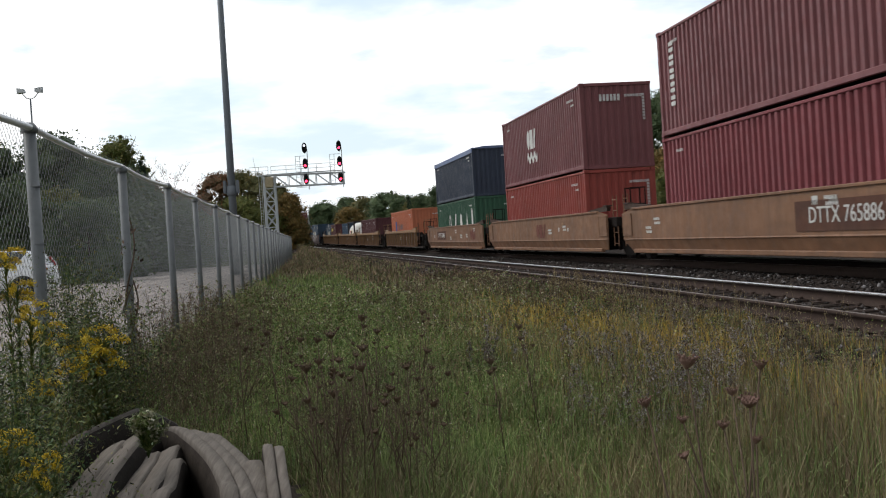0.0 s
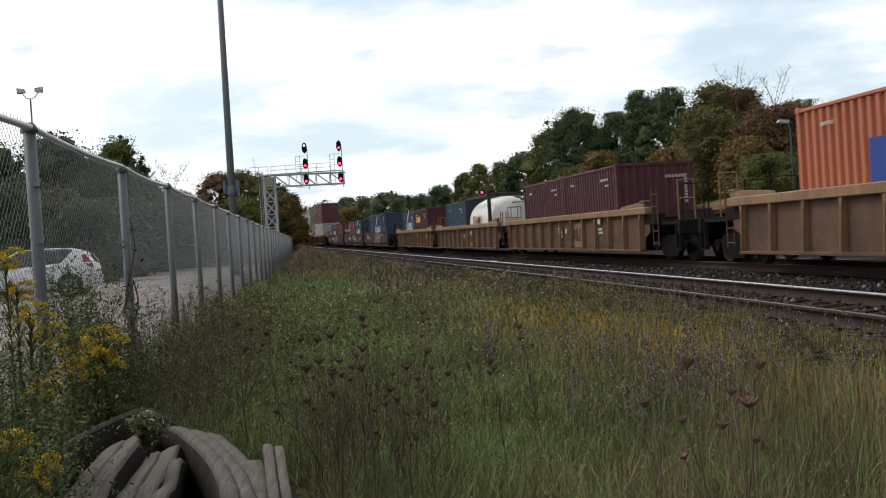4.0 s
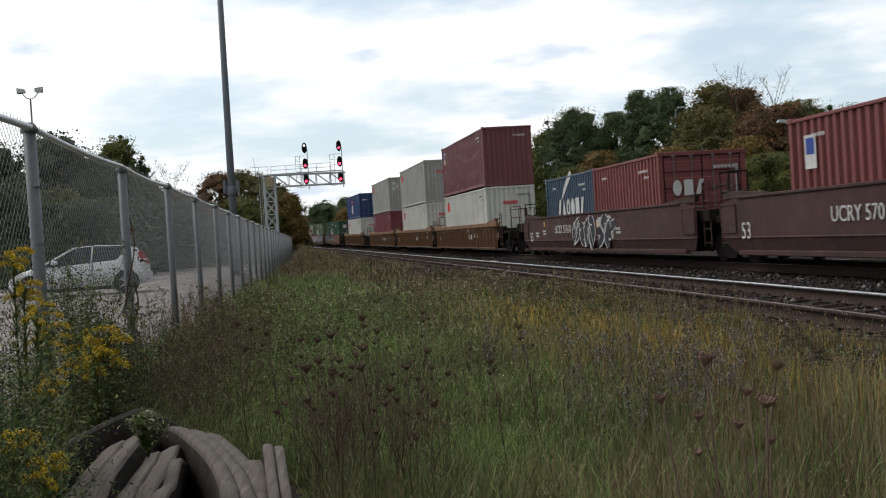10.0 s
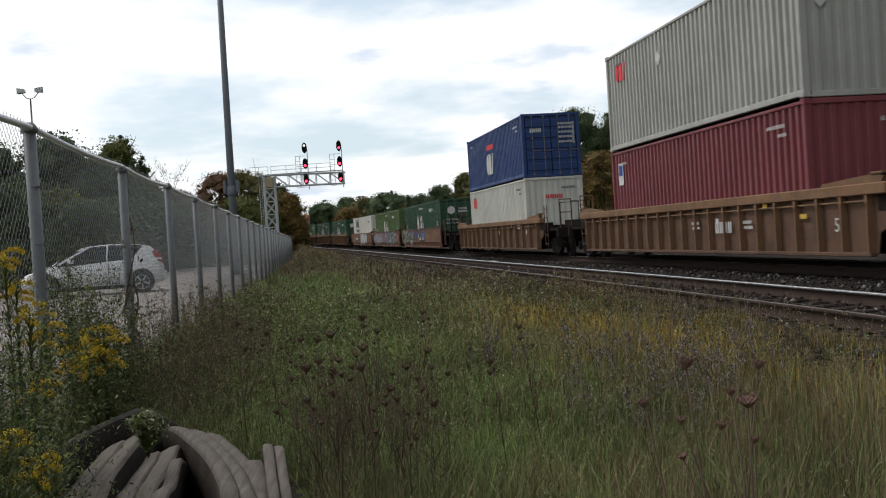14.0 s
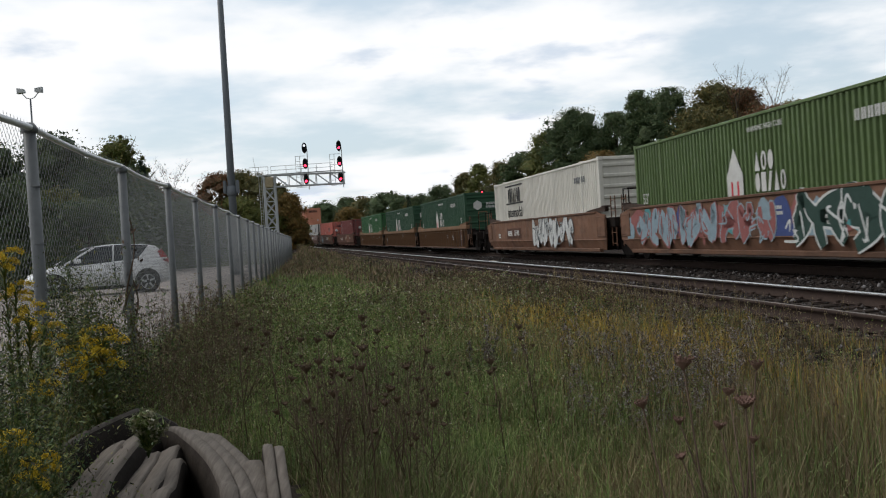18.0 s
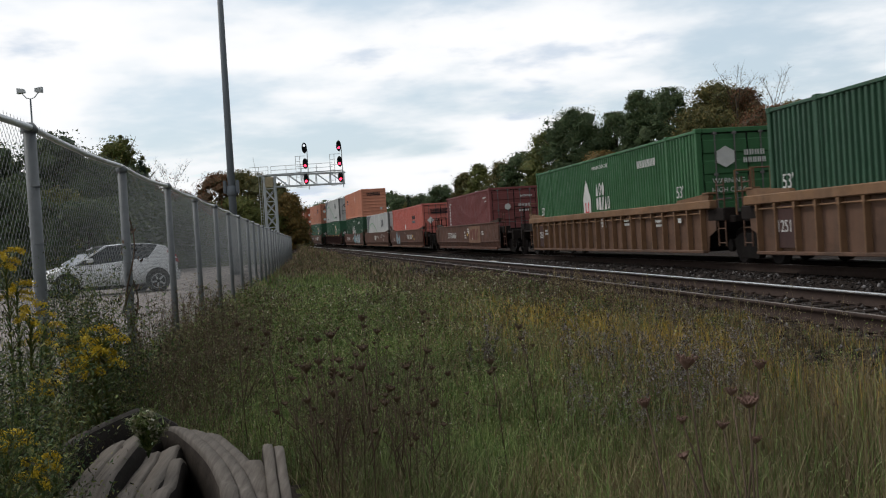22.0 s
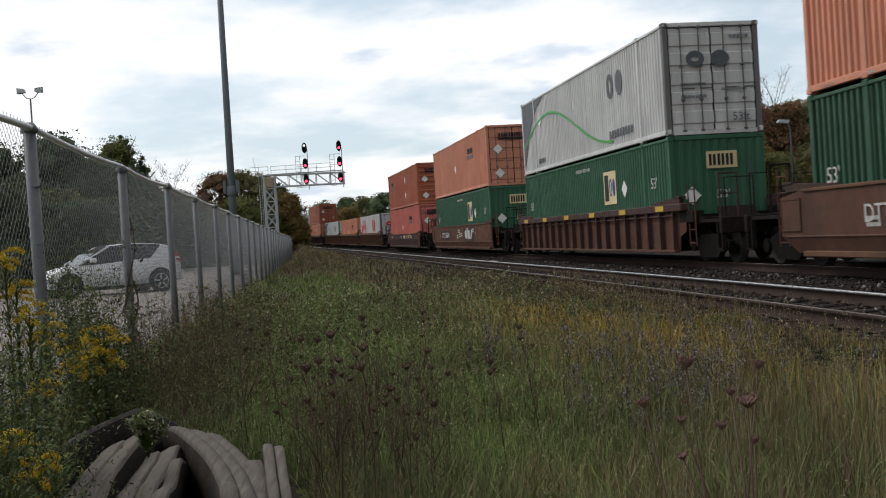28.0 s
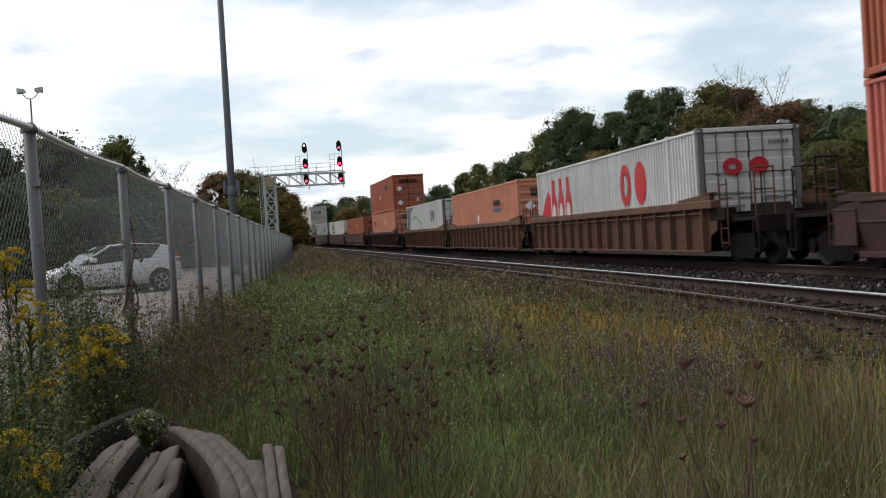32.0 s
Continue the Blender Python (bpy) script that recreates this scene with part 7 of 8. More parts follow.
    tree(-22.0, 78, 9.0, 2.6, "needle", 991, 0.22, 1800, 0.05, "dark pointed spruce behind the car park", spire=True)
    tree(-26.2, 103, 10.6, 6.0, "red", 992, 0.3, 2400, 0.6, "bare tree with a few red leaves", True)


forest()


# ---- the field's plants ----
def near_rail_x(y):
    return np.interp(y, LINE_Y, LINE_X) - GAP


def blade_strip(root, height, width, lean, turn, curl):
    """Arrays of blades: each a bent strip that ends in a point."""
    n = len(height)
    d = np.stack([np.cos(turn), np.sin(turn), np.zeros(n)], 1)
    side = np.stack([-np.sin(turn), np.cos(turn), np.zeros(n)], 1)
    up = np.array([0, 0, 1.0])
    p1 = root + up * (height * 0.55)[:, None] + d * (height * lean * 0.4)[:, None]
    p2 = root + up * (height * (1.0 - curl * 0.35))[:, None] + d * (height * (lean + curl) * 0.9)[:, None]
    w = (side * (width / 2)[:, None])
    v = np.stack([root - w, root + w, p1 + w * 0.85, p1 - w * 0.85, p2], 1).reshape(-1, 3)
    b = (np.arange(n) * 5)[:, None]
    f = np.concatenate([b + np.array([0, 1, 2]), b + np.array([0, 2, 3]), b + np.array([3, 2, 4])], 1).reshape(-1, 3)
    return v, f


GRASS = [leaf_material("green_grass", [(0.058, 0.104, 0.031), (0.104, 0.178, 0.048), (0.158, 0.230, 0.070), (0.262, 0.328, 0.128)]),
         leaf_material("olive_grass", [(0.088, 0.078, 0.036), (0.140, 0.121, 0.056), (0.172, 0.142, 0.072), (0.250, 0.210, 0.125)]),
         leaf_material("straw_grass", [(0.13, 0.098, 0.055), (0.20, 0.16, 0.080), (0.28, 0.225, 0.12), (0.42, 0.36, 0.22)]),
         leaf_material("yellow_grass", [(0.21, 0.20, 0.052), (0.36, 0.26, 0.050), (0.44, 0.30, 0.055), (0.52, 0.38, 0.10)]),
         leaf_material("brown_weeds", [(0.085, 0.062, 0.044), (0.150, 0.105, 0.074), (0.205, 0.145, 0.102), (0.29, 0.215, 0.155)])]


def tuft(x, y, cell, seed):
    """A number from 0 to 1 for the tuft that a place belongs to."""
    wx, wy = x + 0.5 * cell * np.sin(y * 2.9 / cell * 0.4 + seed), y + 0.5 * cell * np.sin(x * 2.3 / cell * 0.4 + 2 * seed)
    q = np.sin(np.floor(wx / cell) * 127.1 + np.floor(wy / cell) * 311.7 + seed * 17.3) * 43758.5453
    return q - np.floor(q)


def plant_z(x, y):
    """Height at which a plant roots: the ground, or the ballast where that lies higher."""
    off = near_rail_x(y) - x
    bed = rise(y) + np.interp(off, [1.55, 2.15, 2.6], [-0.20, -0.44, -0.80])
    return np.maximum(ground_z(x, y), bed)


def clear_of_heap(x, y):
    """True where plants may grow: not on the heap of slabs nor on the trodden ground before it."""
    r = x / y
    return ~((y < 6.3) & (r > -0.405) & (r < -0.140))


def grass():
    rng = np.random.default_rng(11)
    vs, fs, ix, base = [], [], [], 0
    for y0, y1, n, hgt, wid in ((3.8, 7.0, 70000, 0.33, 0.0038), (7.0, 14, 92000, 0.33, 0.0050), (14, 30, 60000, 0.30, 0.0085), (30, 90, 26000, 0.34, 0.024), (90, 150, 8000, 0.6, 0.06)):
        y = y0 + (y1 - y0) * rng.random(n)
        lo, hi = fence_x(y) - 0.1, near_rail_x(y) - 1.30
        wide = np.where(rng.random(n) < 0.9, 0.44 * y + 0.3, 30.0)
        a, b = np.maximum(lo, -wide), np.minimum(np.minimum(hi, lo + 30), wide)
        x = a + (b - a) * rng.random(n)
        u = (x - lo) / (hi - lo)
        # patches: green swathe beside the fence, yellow by the track, dry tall grass between
        nz = np.sin(x * 1.3 + 2 * np.sin(y * 0.35)) * 0.5 + np.sin(y * 0.55 + x * 0.5 + 1.0) * 0.5
        green = np.clip(1.55 - np.abs(u - 0.27 - 0.05 * nz) * 4.0, 0, 1) * np.clip((y - 5.5) / 2, 0, 1) * np.clip((60 - y) / 20, 0, 1)
        fresh = np.clip(1.1 - np.abs(x / y - 0.01) * 7.5, 0, 1) * (y < 7.6)
        yellow = np.clip(1.5 * np.exp(-((y - 14.5) / 5.0) ** 2) * np.exp(-((u - 0.84) / 0.15) ** 2), 0, 0.95) * (0.45 + 0.55 * (tuft(x, y, 0.8, 5) > 0.3))
        clump, hue = tuft(x, y, 0.13 + 0.012 * y0, 1), tuft(x, y, 0.30 + 0.02 * y0, 2)
        pick = np.clip(rng.random(n) + 0.35 * (hue - 0.5), 0, 1)
        k = np.full(n, 1)
        k[pick < 0.30 + 0.60 * green + 0.26 * fresh] = 0
        k[(pick > 0.85 + 0.15 * green + 0.12 * fresh)] = 2
        k[(pick > 0.90 + 0.10 * green + 0.08 * fresh)] = 4
        k[rng.random(n) < yellow] = 3
        far = ((y > 48) | ((y > 24) & (u > 0.5))) & (rng.random(n) < 0.5)
        k[far] = 4
        ruddy = (u > 0.62) & (y < 12) & (rng.random(n) < 0.24)
        k[ruddy] = 4
        dry = (u < 0.16) & (rng.random(n) < 0.18)
        k[dry] = 4
        h = hgt * rng.uniform(0.35, 1.35, n) * (1 - 0.5 * green) * (0.40 + 1.0 * clump) * (1 + 0.12 * (k == 2)) * (0.75 + 0.25 * np.abs(nz)) * np.where(u > 0.86, 0.62, 1.0)
        keep = clear_of_heap(x, y)
        x, y, h, k, u = x[keep], y[keep], h[keep], k[keep], u[keep]
        n = len(x)
        root = np.stack([x, y, plant_z(x, y) - 0.02], 1)
        lean = np.where(rng.random(n) < 0.50 + 0.35 * np.clip(x / y * 4, 0, 1), rng.uniform(-0.05, 0.20, n), rng.uniform(0.2, 0.8, n))
        v, f = blade_strip(root, h, wid * rng.uniform(0.5, 1.4, n), lean, rng.uniform(0, 6.283, n), 0.5 * rng.random(n) ** 2)
        vs.append(v), fs.append(f + base), ix.append(np.repeat(k, 3))
        base += len(v)
    me = stuff_mesh("grass", np.concatenate(vs), np.concatenate(fs), GRASS, np.concatenate(ix))
    tagged(new("grass", me), "uneven autumn grass, green, olive and straw-coloured", "grass", kind="stuff")


def leaflets():
    """Small broad leaves and dry bits low among the blades."""
    rng = np.random.default_rng(31)
    n = 90000
    y = 4.5 + 26 * rng.random(n) ** 1.5
    lo, hi = fence_x(y) - 0.1, near_rail_x(y) - 1.4
    x = lo + (hi - lo) * rng.random(n)
    keep = clear_of_heap(x, y) & (np.abs(x) < 0.46 * y + 0.3)
    x, y = x[keep], y[keep]
    n = len(x)
    u = (x - fence_x(y)) / (near_rail_x(y) - fence_x(y))
    c = np.stack([x, y, plant_z(x, y) + 0.30 * rng.random(n) ** 1.1], 1)
    d = rng.normal(0, 1, (n, 3)) * np.array([1, 1, 0.7])
    d /= np.linalg.norm(d, axis=1)[:, None]
    w = np.cross(d, rng.normal(0, 1, (n, 3)))
    w /= np.linalg.norm(w, axis=1)[:, None] + 1e-6
    s = (0.003 + 0.0008 * y)[:, None] * rng.uniform(0.5, 1.5, (n, 1))
    v = np.stack([c - d * s, c + w * s * 0.8, c + d * s], 1).reshape(-1, 3)
    pick = rng.random(n)
    green = np.clip(1.15 - np.abs(u - 0.26) * 4.0, 0, 1)
    k = np.where(pick < 0.42 + 0.4 * green, 0, np.where(pick < 0.75 + 0.2 * green, 1, np.where(pick < 0.9, 4, 2)))
    k = np.where(rng.random(n) < 0.035, 5, k)
    tagged(new("ground_leaves", stuff_mesh("ground_leaves", v, np.arange(n * 3).reshape(-1, 3), GRASS + [PALEFLOWER], k)), "small green leaves and dry bits among the grass", "leaves", kind="stuff")


def stems(pts_a, pts_b, r, bend, rng):
    """Thin three-sided stalks from a to b."""
    n = len(pts_a)
    mid = (pts_a + pts_b) / 2 + rng.normal(0, 1, (n, 3)) * bend
    ring = np.array([(1, 0, 0), (-0.5, 0.87, 0), (-0.5, -0.87, 0)])
    v = np.stack([p[:, None, :] + ring[None] * (r * s)[:, None, None] for p, s in ((pts_a, 1.0), (mid, 0.8), (pts_b, 0.5))], 1).reshape(-1, 3)
    b = (np.arange(n) * 9)[:, None]
    q = np.array([[0, 1, 4, 3], [1, 2, 5, 4], [2, 0, 3, 5], [3, 4, 7, 6], [4, 5, 8, 7], [5, 3, 6, 8]])
    return v, (b[:, :, None] + q[None]).reshape(-1, 4)


def tangle(name, label, where, n, height, mats, seed, leaf=0.02, leaves=26, twigs=7, stalk=0.0022, plume=False, anywhere=False):
    """A thicket of stalks with side twigs and small leaves or seed tufts."""
    rng = np.random.default_rng(seed)
    x, y = where(rng, n)
    keep = clear_of_heap(x, y) | anywhere
    x, y = x[keep], y[keep]
    n = len(x)
    g = plant_z(x, y)
    h = height * rng.uniform(0.5, 1.2, n)
    a = np.stack([x, y, g - 0.03], 1)
    b = a + np.stack([rng.normal(0, 0.16, n) * h, rng.normal(0, 0.16, n) * h, h], 1)
    far = np.clip(y / 7.0, 0.8, 4)
    v0, f0 = stems(a, b, stalk * far, 0.02, rng)
    f0 = np.concatenate([f0[:, [0, 1, 2]], f0[:, [0, 2, 3]]])
    own = np.repeat(np.arange(n), twigs)
    fr = rng.uniform(0.45 if plume else 0.25, 0.99, len(own))[:, None]
    wide = 0.035 if plume else 0.13
    ta = a[own] + (b - a)[own] * fr
    tb = ta + np.stack([rng.normal(0, wide, len(own)), rng.normal(0, wide, len(own)), rng.uniform(0.03, 0.10 if plume else 0.18, len(own))], 1) * h[own][:, None] * 1.1
    # a twig is a narrow spike
    w = rng.normal(0, 1, (len(own), 3))
    w *= (stalk * 0.8 * far[own] / np.linalg.norm(w, axis=1))[:, None]
    v1 = np.stack([ta - w, ta + w, tb], 1).reshape(-1, 3)
    f1 = np.arange(len(v1)).reshape(-1, 3)
    lo = rng.integers(0, len(own), n * leaves)
    p = ta[lo] + (tb - ta)[lo] * rng.uniform(0.2, 1.08, (len(lo), 1)) + rng.normal(0, 0.012, (len(lo), 3))
    d = rng.normal(0, 1, (len(lo), 3))
    d /= np.linalg.norm(d, axis=1)[:, None]
    w = np.cross(d, rng.normal(0, 1, (len(lo), 3)))
    w /= np.linalg.norm(w, axis=1)[:, None] + 1e-6
    s = leaf * rng.uniform(0.4, 1.4, (len(lo), 1)) * np.clip(p[:, 1:2] / 8.0, 0.7, 4)
    v2 = np.stack([p - d * s, p + w * s * 0.7, p + d * s], 1).reshape(-1, 3)
    f2 = np.arange(len(v2)).reshape(-1, 3)
    v = np.concatenate([v0, v1, v2])
    f = np.concatenate([f0, f1 + len(v0), f2 + len(v0) + len(v1)])
    ix = np.concatenate([np.zeros(len(f0) + len(f1)), rng.integers(1, len(mats), len(f2)) if len(mats) > 2 else np.ones(len(f2))])
    tagged(new(name, stuff_mesh(name, v, f, mats, ix)), label, "weeds", kind="stuff")


STALK = plain("dry_stalk", (0.095, 0.068, 0.050), 0.9, vary=0.4, scale=9, bumpy=0)
GREENSTALK = plain("green_stalk", (0.055, 0.085, 0.03), 0.8, vary=0.3, scale=9, bumpy=0)
SEED = leaf_material("brown_seed_heads", [(0.060, 0.040, 0.026), (0.092, 0.062, 0.040), (0.145, 0.100, 0.070), (0.040, 0.027, 0.019)])
CARROT = leaf_material("pinkish_brown_seed_heads", [(0.115, 0.064, 0.054), (0.155, 0.090, 0.074), (0.21, 0.130, 0.108), (0.068, 0.040, 0.033)])
FLUFF = leaf_material("pale_lilac_fluff", [(0.25, 0.225, 0.25), (0.36, 0.33, 0.355), (0.17, 0.15, 0.17), (0.29, 0.265, 0.25)])
PALEFLOWER = leaf_material("small_white_flowers", [(0.5, 0.49, 0.42), (0.4, 0.39, 0.30), (0.30, 0.29, 0.18)])
WEEDLEAF = leaf_material("dull_weed_leaves", [(0.060, 0.085, 0.032), (0.105, 0.125, 0.052), (0.155, 0.150, 0.085), (0.245, 0.235, 0.150)])
DARKWEED = leaf_material("dark_weed_leaves", [(0.040, 0.050, 0.024), (0.058, 0.060, 0.034), (0.075, 0.066, 0.044), (0.034, 0.036, 0.022)])
STRAW = plain("straw_stalk", (0.20, 0.155, 0.085), 0.9, vary=0.3, scale=9, bumpy=0)
GOLD = leaf_material("goldenrod_flowers", [(0.56, 0.40, 0.02), (0.68, 0.50, 0.03), (0.42, 0.30, 0.02), (0.74, 0.58, 0.07)])


def weeds():
    def by_fence(rng, n):
        y = 4.6 + 11 * rng.random(n) ** 1.5
        return fence_x(y) + rng.gamma(1.6, 0.30, n) + 0.05, y

    def middle(rng, n):
        y = rng.uniform(5.3, 8.2, n)
        return rng.normal(-0.085, 0.042, n) * y, y

    def far_rows(rng, n):
        y = rng.uniform(24, 140, n)
        lo, hi = fence_x(y), near_rail_x(y) - 1.7
        return lo + (hi - lo) * np.where(y < 48, rng.uniform(0.5, 1.0, n), rng.random(n)), y

    def rail_edge(rng, n):
        y = rng.uniform(8, 34, n)
        return near_rail_x(y) - 1.45 - rng.gamma(1.5, 0.5, n), y

    def lilac(rng, n):
        k = rng.integers(0, 14, n)
        y = rng.uniform(6.6, 12.0, 14)[k] + rng.normal(0, 0.25, n)
        x = y * np.clip(rng.normal(0.21, 0.09, 14)[k], 0.04, 0.40) + rng.normal(0, 0.18, n)
        return np.minimum(x, near_rail_x(y) - 2.3), y

    def dry_side(rng, n):
        y = 5.5 + 15 * rng.random(n) ** 1.3
        x = y * rng.uniform(-0.05, 0.44, n)
        return np.minimum(x, near_rail_x(y) - 1.6), y

    def all_over(rng, n):
        y = rng.uniform(5, 26, n)
        lo, hi = fence_x(y), near_rail_x(y) - 1.6
        return lo + (hi - lo) * rng.random(n), y

    def corner(rng, n):
        y = rng.uniform(2.9, 4.6, n)
        return y * rng.uniform(-0.47, -0.425, n), y

    def behind_heap(rng, n):
        y = rng.uniform(6.4, 7.4, n)
        return np.maximum(y * rng.uniform(-0.42, -0.30, n), fence_x(y) + 0.05), y

    tangle("tall_herbs", "tall leafy green herbs round the goldenrods", behind_heap, 110, 0.95, [GREENSTALK, LEAF["green"], LEAF["dark"], DARKWEED], 31, 0.014, 170, 18, 0.0018)
    tangle("fence_weeds", "brown tangled weeds along the fence", by_fence, 560, 0.68, [STALK, WEEDLEAF, SEED, WEEDLEAF, GRASS[0], GRASS[1], GRASS[4]], 21, 0.0085, 62, 14, 0.0018)
    tangle("dead_weeds", "dead brown stalks standing in the grass", middle, 250, 0.66, [STALK, SEED, WEEDLEAF, WEEDLEAF, GRASS[1]], 22, 0.0075, 44, 12, 0.0018)
    tangle("distant_weeds", "tall brown weeds further along the field", far_rows, 520, 0.50, [STALK, SEED, WEEDLEAF, WEEDLEAF], 23, 0.011, 24, 5)
    tangle("ballast_weeds", "dry grass and weeds at the foot of the ballast", rail_edge, 900, 0.30, [STALK, SEED, WEEDLEAF, GRASS[4]], 24, 0.009, 24, 6)
    tangle("faded_asters", "asters gone to pale lilac fluff", lilac, 110, 0.56, [STALK, FLUFF, FLUFF, SEED, WEEDLEAF], 25, 0.0095, 170, 16, plume=True)
    tangle("leafy_weeds", "dense soft green weeds under the goldenrods", corner, 120, 1.0, [GREENSTALK, LEAF["green"], DARKWEED, LEAF["dark"]], 27, 0.012, 420, 24, 0.0018, anywhere=True)
    tangle("scattered_weeds", "thin dark weeds scattered through the grass", all_over, 520, 0.52, [STALK, SEED, WEEDLEAF, PALEFLOWER], 26, 0.010, 16, 5, 0.0017)
    tangle("low_herbs", "low broad-leaved herbs between the grass", all_over, 1700, 0.24, [GREENSTALK, WEEDLEAF, GRASS[0], LEAF["green"], GRASS[0], GRASS[1]], 29, 0.011, 40, 7, 0.0016)
    tangle("seeding_grass", "straw-coloured seed heads of tall grass", dry_side, 700, 0.50, [STRAW, GRASS[2], SEED, GRASS[2]], 30, 0.0055, 26, 6, 0.0012, plume=True)


SWAYING = []   # plants that the passing train's wind stirs, with how far their tops swing in metres


def seed_head(r, seed, near=True):
    """The curled brown nest of a wild carrot gone to seed."""
    rng = random.Random(seed)
    b = Build().lathe([(r * 0.06, -r * 0.5), (r * 0.35, -r * 0.25), (r * 0.70, r * 0.15), (r * 0.74, r * 0.40), (r * 0.5, r * 0.36), (r * 0.1, r * 0.25)], 9)
    n = 26
    for i in range(n):
        a, f = 2.399 * i, math.sqrt((i + 0.5) / n)
        x, y = math.cos(a) * r * f, math.sin(a) * r * f
        z = r * (0.25 + 0.45 * f * f) + rng.uniform(-0.14, 0.14) * r
        b.tube([(0, 0, -r * 0.55), (x * 0.8, y * 0.8, z * 0.35), (x, y, z)], r * 0.035, 4, None, False)
        b.lathe([(r * 0.02, -r * 0.12), (r * 0.17, 0.0), (r * 0.03, r * 0.16)], 4, pose(x * 0.97, y * 0.97, z, rng.uniform(-30, 30), rng.uniform(-30, 30), 0))
    return b.mesh("seed_head", CARROT if near else SEED)


def wild_carrot(x, y, heads, seed, label):
    """heads: places of the seed heads above the root, in metres, with their radius."""
    g = float(ground_z(x, y))
    t = new("wild_carrot")
    if y < 3.2:
        SWAYING.append((t, 0.046))
    t.location = (x, y, g)
    tagged(t, label, "weed", "dead wild carrots")
    rng = random.Random(seed)
    heads = sorted(heads, key=lambda q: -q[2])
    main = Vector(heads[0][:3]) - Vector((x, y, g))
    put("stem", Build().tube([(0, 0, -0.02), main * 0.5 + Vector((rng.uniform(-0.03, 0.03), 0, 0)), main], 0.004, 6, 0.0022).mesh("stem", STALK, True), t)
    for i, (hx, hy, hz, r) in enumerate(heads):
        p = Vector((hx, hy, hz)) - Vector((x, y, g))
        if i:
            f = rng.uniform(0.40, 0.62)
            a = main * f
            put("stem", Build().tube([a, a.lerp(p, 0.5) + (p - a).orthogonal().normalized() * 0.03, p], 0.0028, 6, 0.0018).mesh("stem", STALK, True), t)
        put("seed_head", seed_head(r, seed * 10 + i, y < 3.2), t, pose(p.x, p.y, p.z, rng.uniform(-18, 18), rng.uniform(-18, 18), rng.uniform(0, 360)))


def goldenrod(x, y, top, plumes, seed, big):
    g = float(ground_z(x, y))
    rng = random.Random(seed)
    nr = np.random.default_rng(seed)
    t = new("goldenrod")
    SWAYING.append((t, 0.03))
    t.location = (x, y, g)
    tagged(t, "goldenrod with drooping yellow flower plumes and leafy stem", "wild flower", "goldenrods")
    h = top - g
    bend = Vector((rng.uniform(-0.06, 0.06), rng.uniform(-0.06, 0.06), 0))
    line = [Vector((0, 0, -0.02)), bend * 0.3 + Vector((0, 0, h * 0.5)), bend + Vector((0, 0, h * 0.94))]
    put("stem", Build().tube(line, 0.005, 7, 0.0025).mesh("stem", GREENSTALK, True), t)
    # narrow leaves in a spiral
    n = 380
    fr = nr.uniform(0.10, 0.97, n)
    root = np.stack([bend.x * fr, bend.y * fr, h * fr * 0.94], 1)
    v, f = blade_strip(root, nr.uniform(0.04, 0.095, n) * min(big, 1.4), np.full(n, 0.0052 * big), nr.uniform(0.4, 1.7, n), np.arange(n) * 2.4, nr.uniform(0.2, 0.7, n))
    put("foliage", stuff_mesh("foliage", v, f, [LEAF["green"]]), t)["kind"] = "stuff"
    # flowers: sprays that arch out from the top, set with tiny florets
    for k in range(plumes + 2):
        a = k * 2.4 + rng.uniform(-0.4, 0.4)
        z0 = h * 0.94 - 0.014 * k * big
        L = rng.uniform(0.045, 0.085) * big
        pts = [Vector((bend.x, bend.y, z0)) + Vector((math.cos(a) * L * s, math.sin(a) * L * s, L * (0.55 * s - 0.50 * s * s))) for s in (0, 0.35, 0.7, 1.0, 1.25)]
        m = 260
        s = nr.uniform(0.15, 1.0, m) * 4
        i = np.minimum(s.astype(int), 3)
        P = np.array([tuple(p) for p in pts])
        c = P[i] + (P[i + 1] - P[i]) * (s - i)[:, None] + nr.normal(0, 0.0060 * big, (m, 3)) + np.array([0, 0, 0.006])
        d = nr.normal(0, 1, (m, 3))
        d /= np.linalg.norm(d, axis=1)[:, None]
        w = np.cross(d, nr.normal(0, 1, (m, 3)))
        w /= np.linalg.norm(w, axis=1)[:, None]
        q = 0.0037 * big
        v = np.stack([c - d * q, c + w * q * 0.7, c + d * q, c - w * q * 0.7], 1).reshape(-1, 3)
        put("flower_plume", stuff_mesh("flower_plume", v, np.arange(len(v)).reshape(-1, 4), [GOLD]), t)


def plank_material():
    m, nt, b = node_mat("weathered_grey_slab")
    grain = ramp(nt, noise_at(nt, 5, 6, 0.7, (7, 0.35, 0.35)), [(0.3, (0.110, 0.097, 0.086)), (0.7, (0.185, 0.165, 0.147))])
    spots = ramp(nt, noise_at(nt, 22, 5, 0.7, (2, 0.25, 0.25)), [(0.36, (0.84, 0.83, 0.82)), (0.6, (1.06, 1.06, 1.06))])
    nt.links.new(mixed(nt, 1.0, grain, spots, "MULTIPLY"), b.inputs["Base Color"])
    b.inputs["Roughness"].default_value = 0.9
    b.inputs["Specular IOR Level"].default_value = 0.04
    bump(nt, b, noise_at(nt, 60, 4, 0.6, (2, 0.15, 0.15)), 0.05, 0.003)
    return m


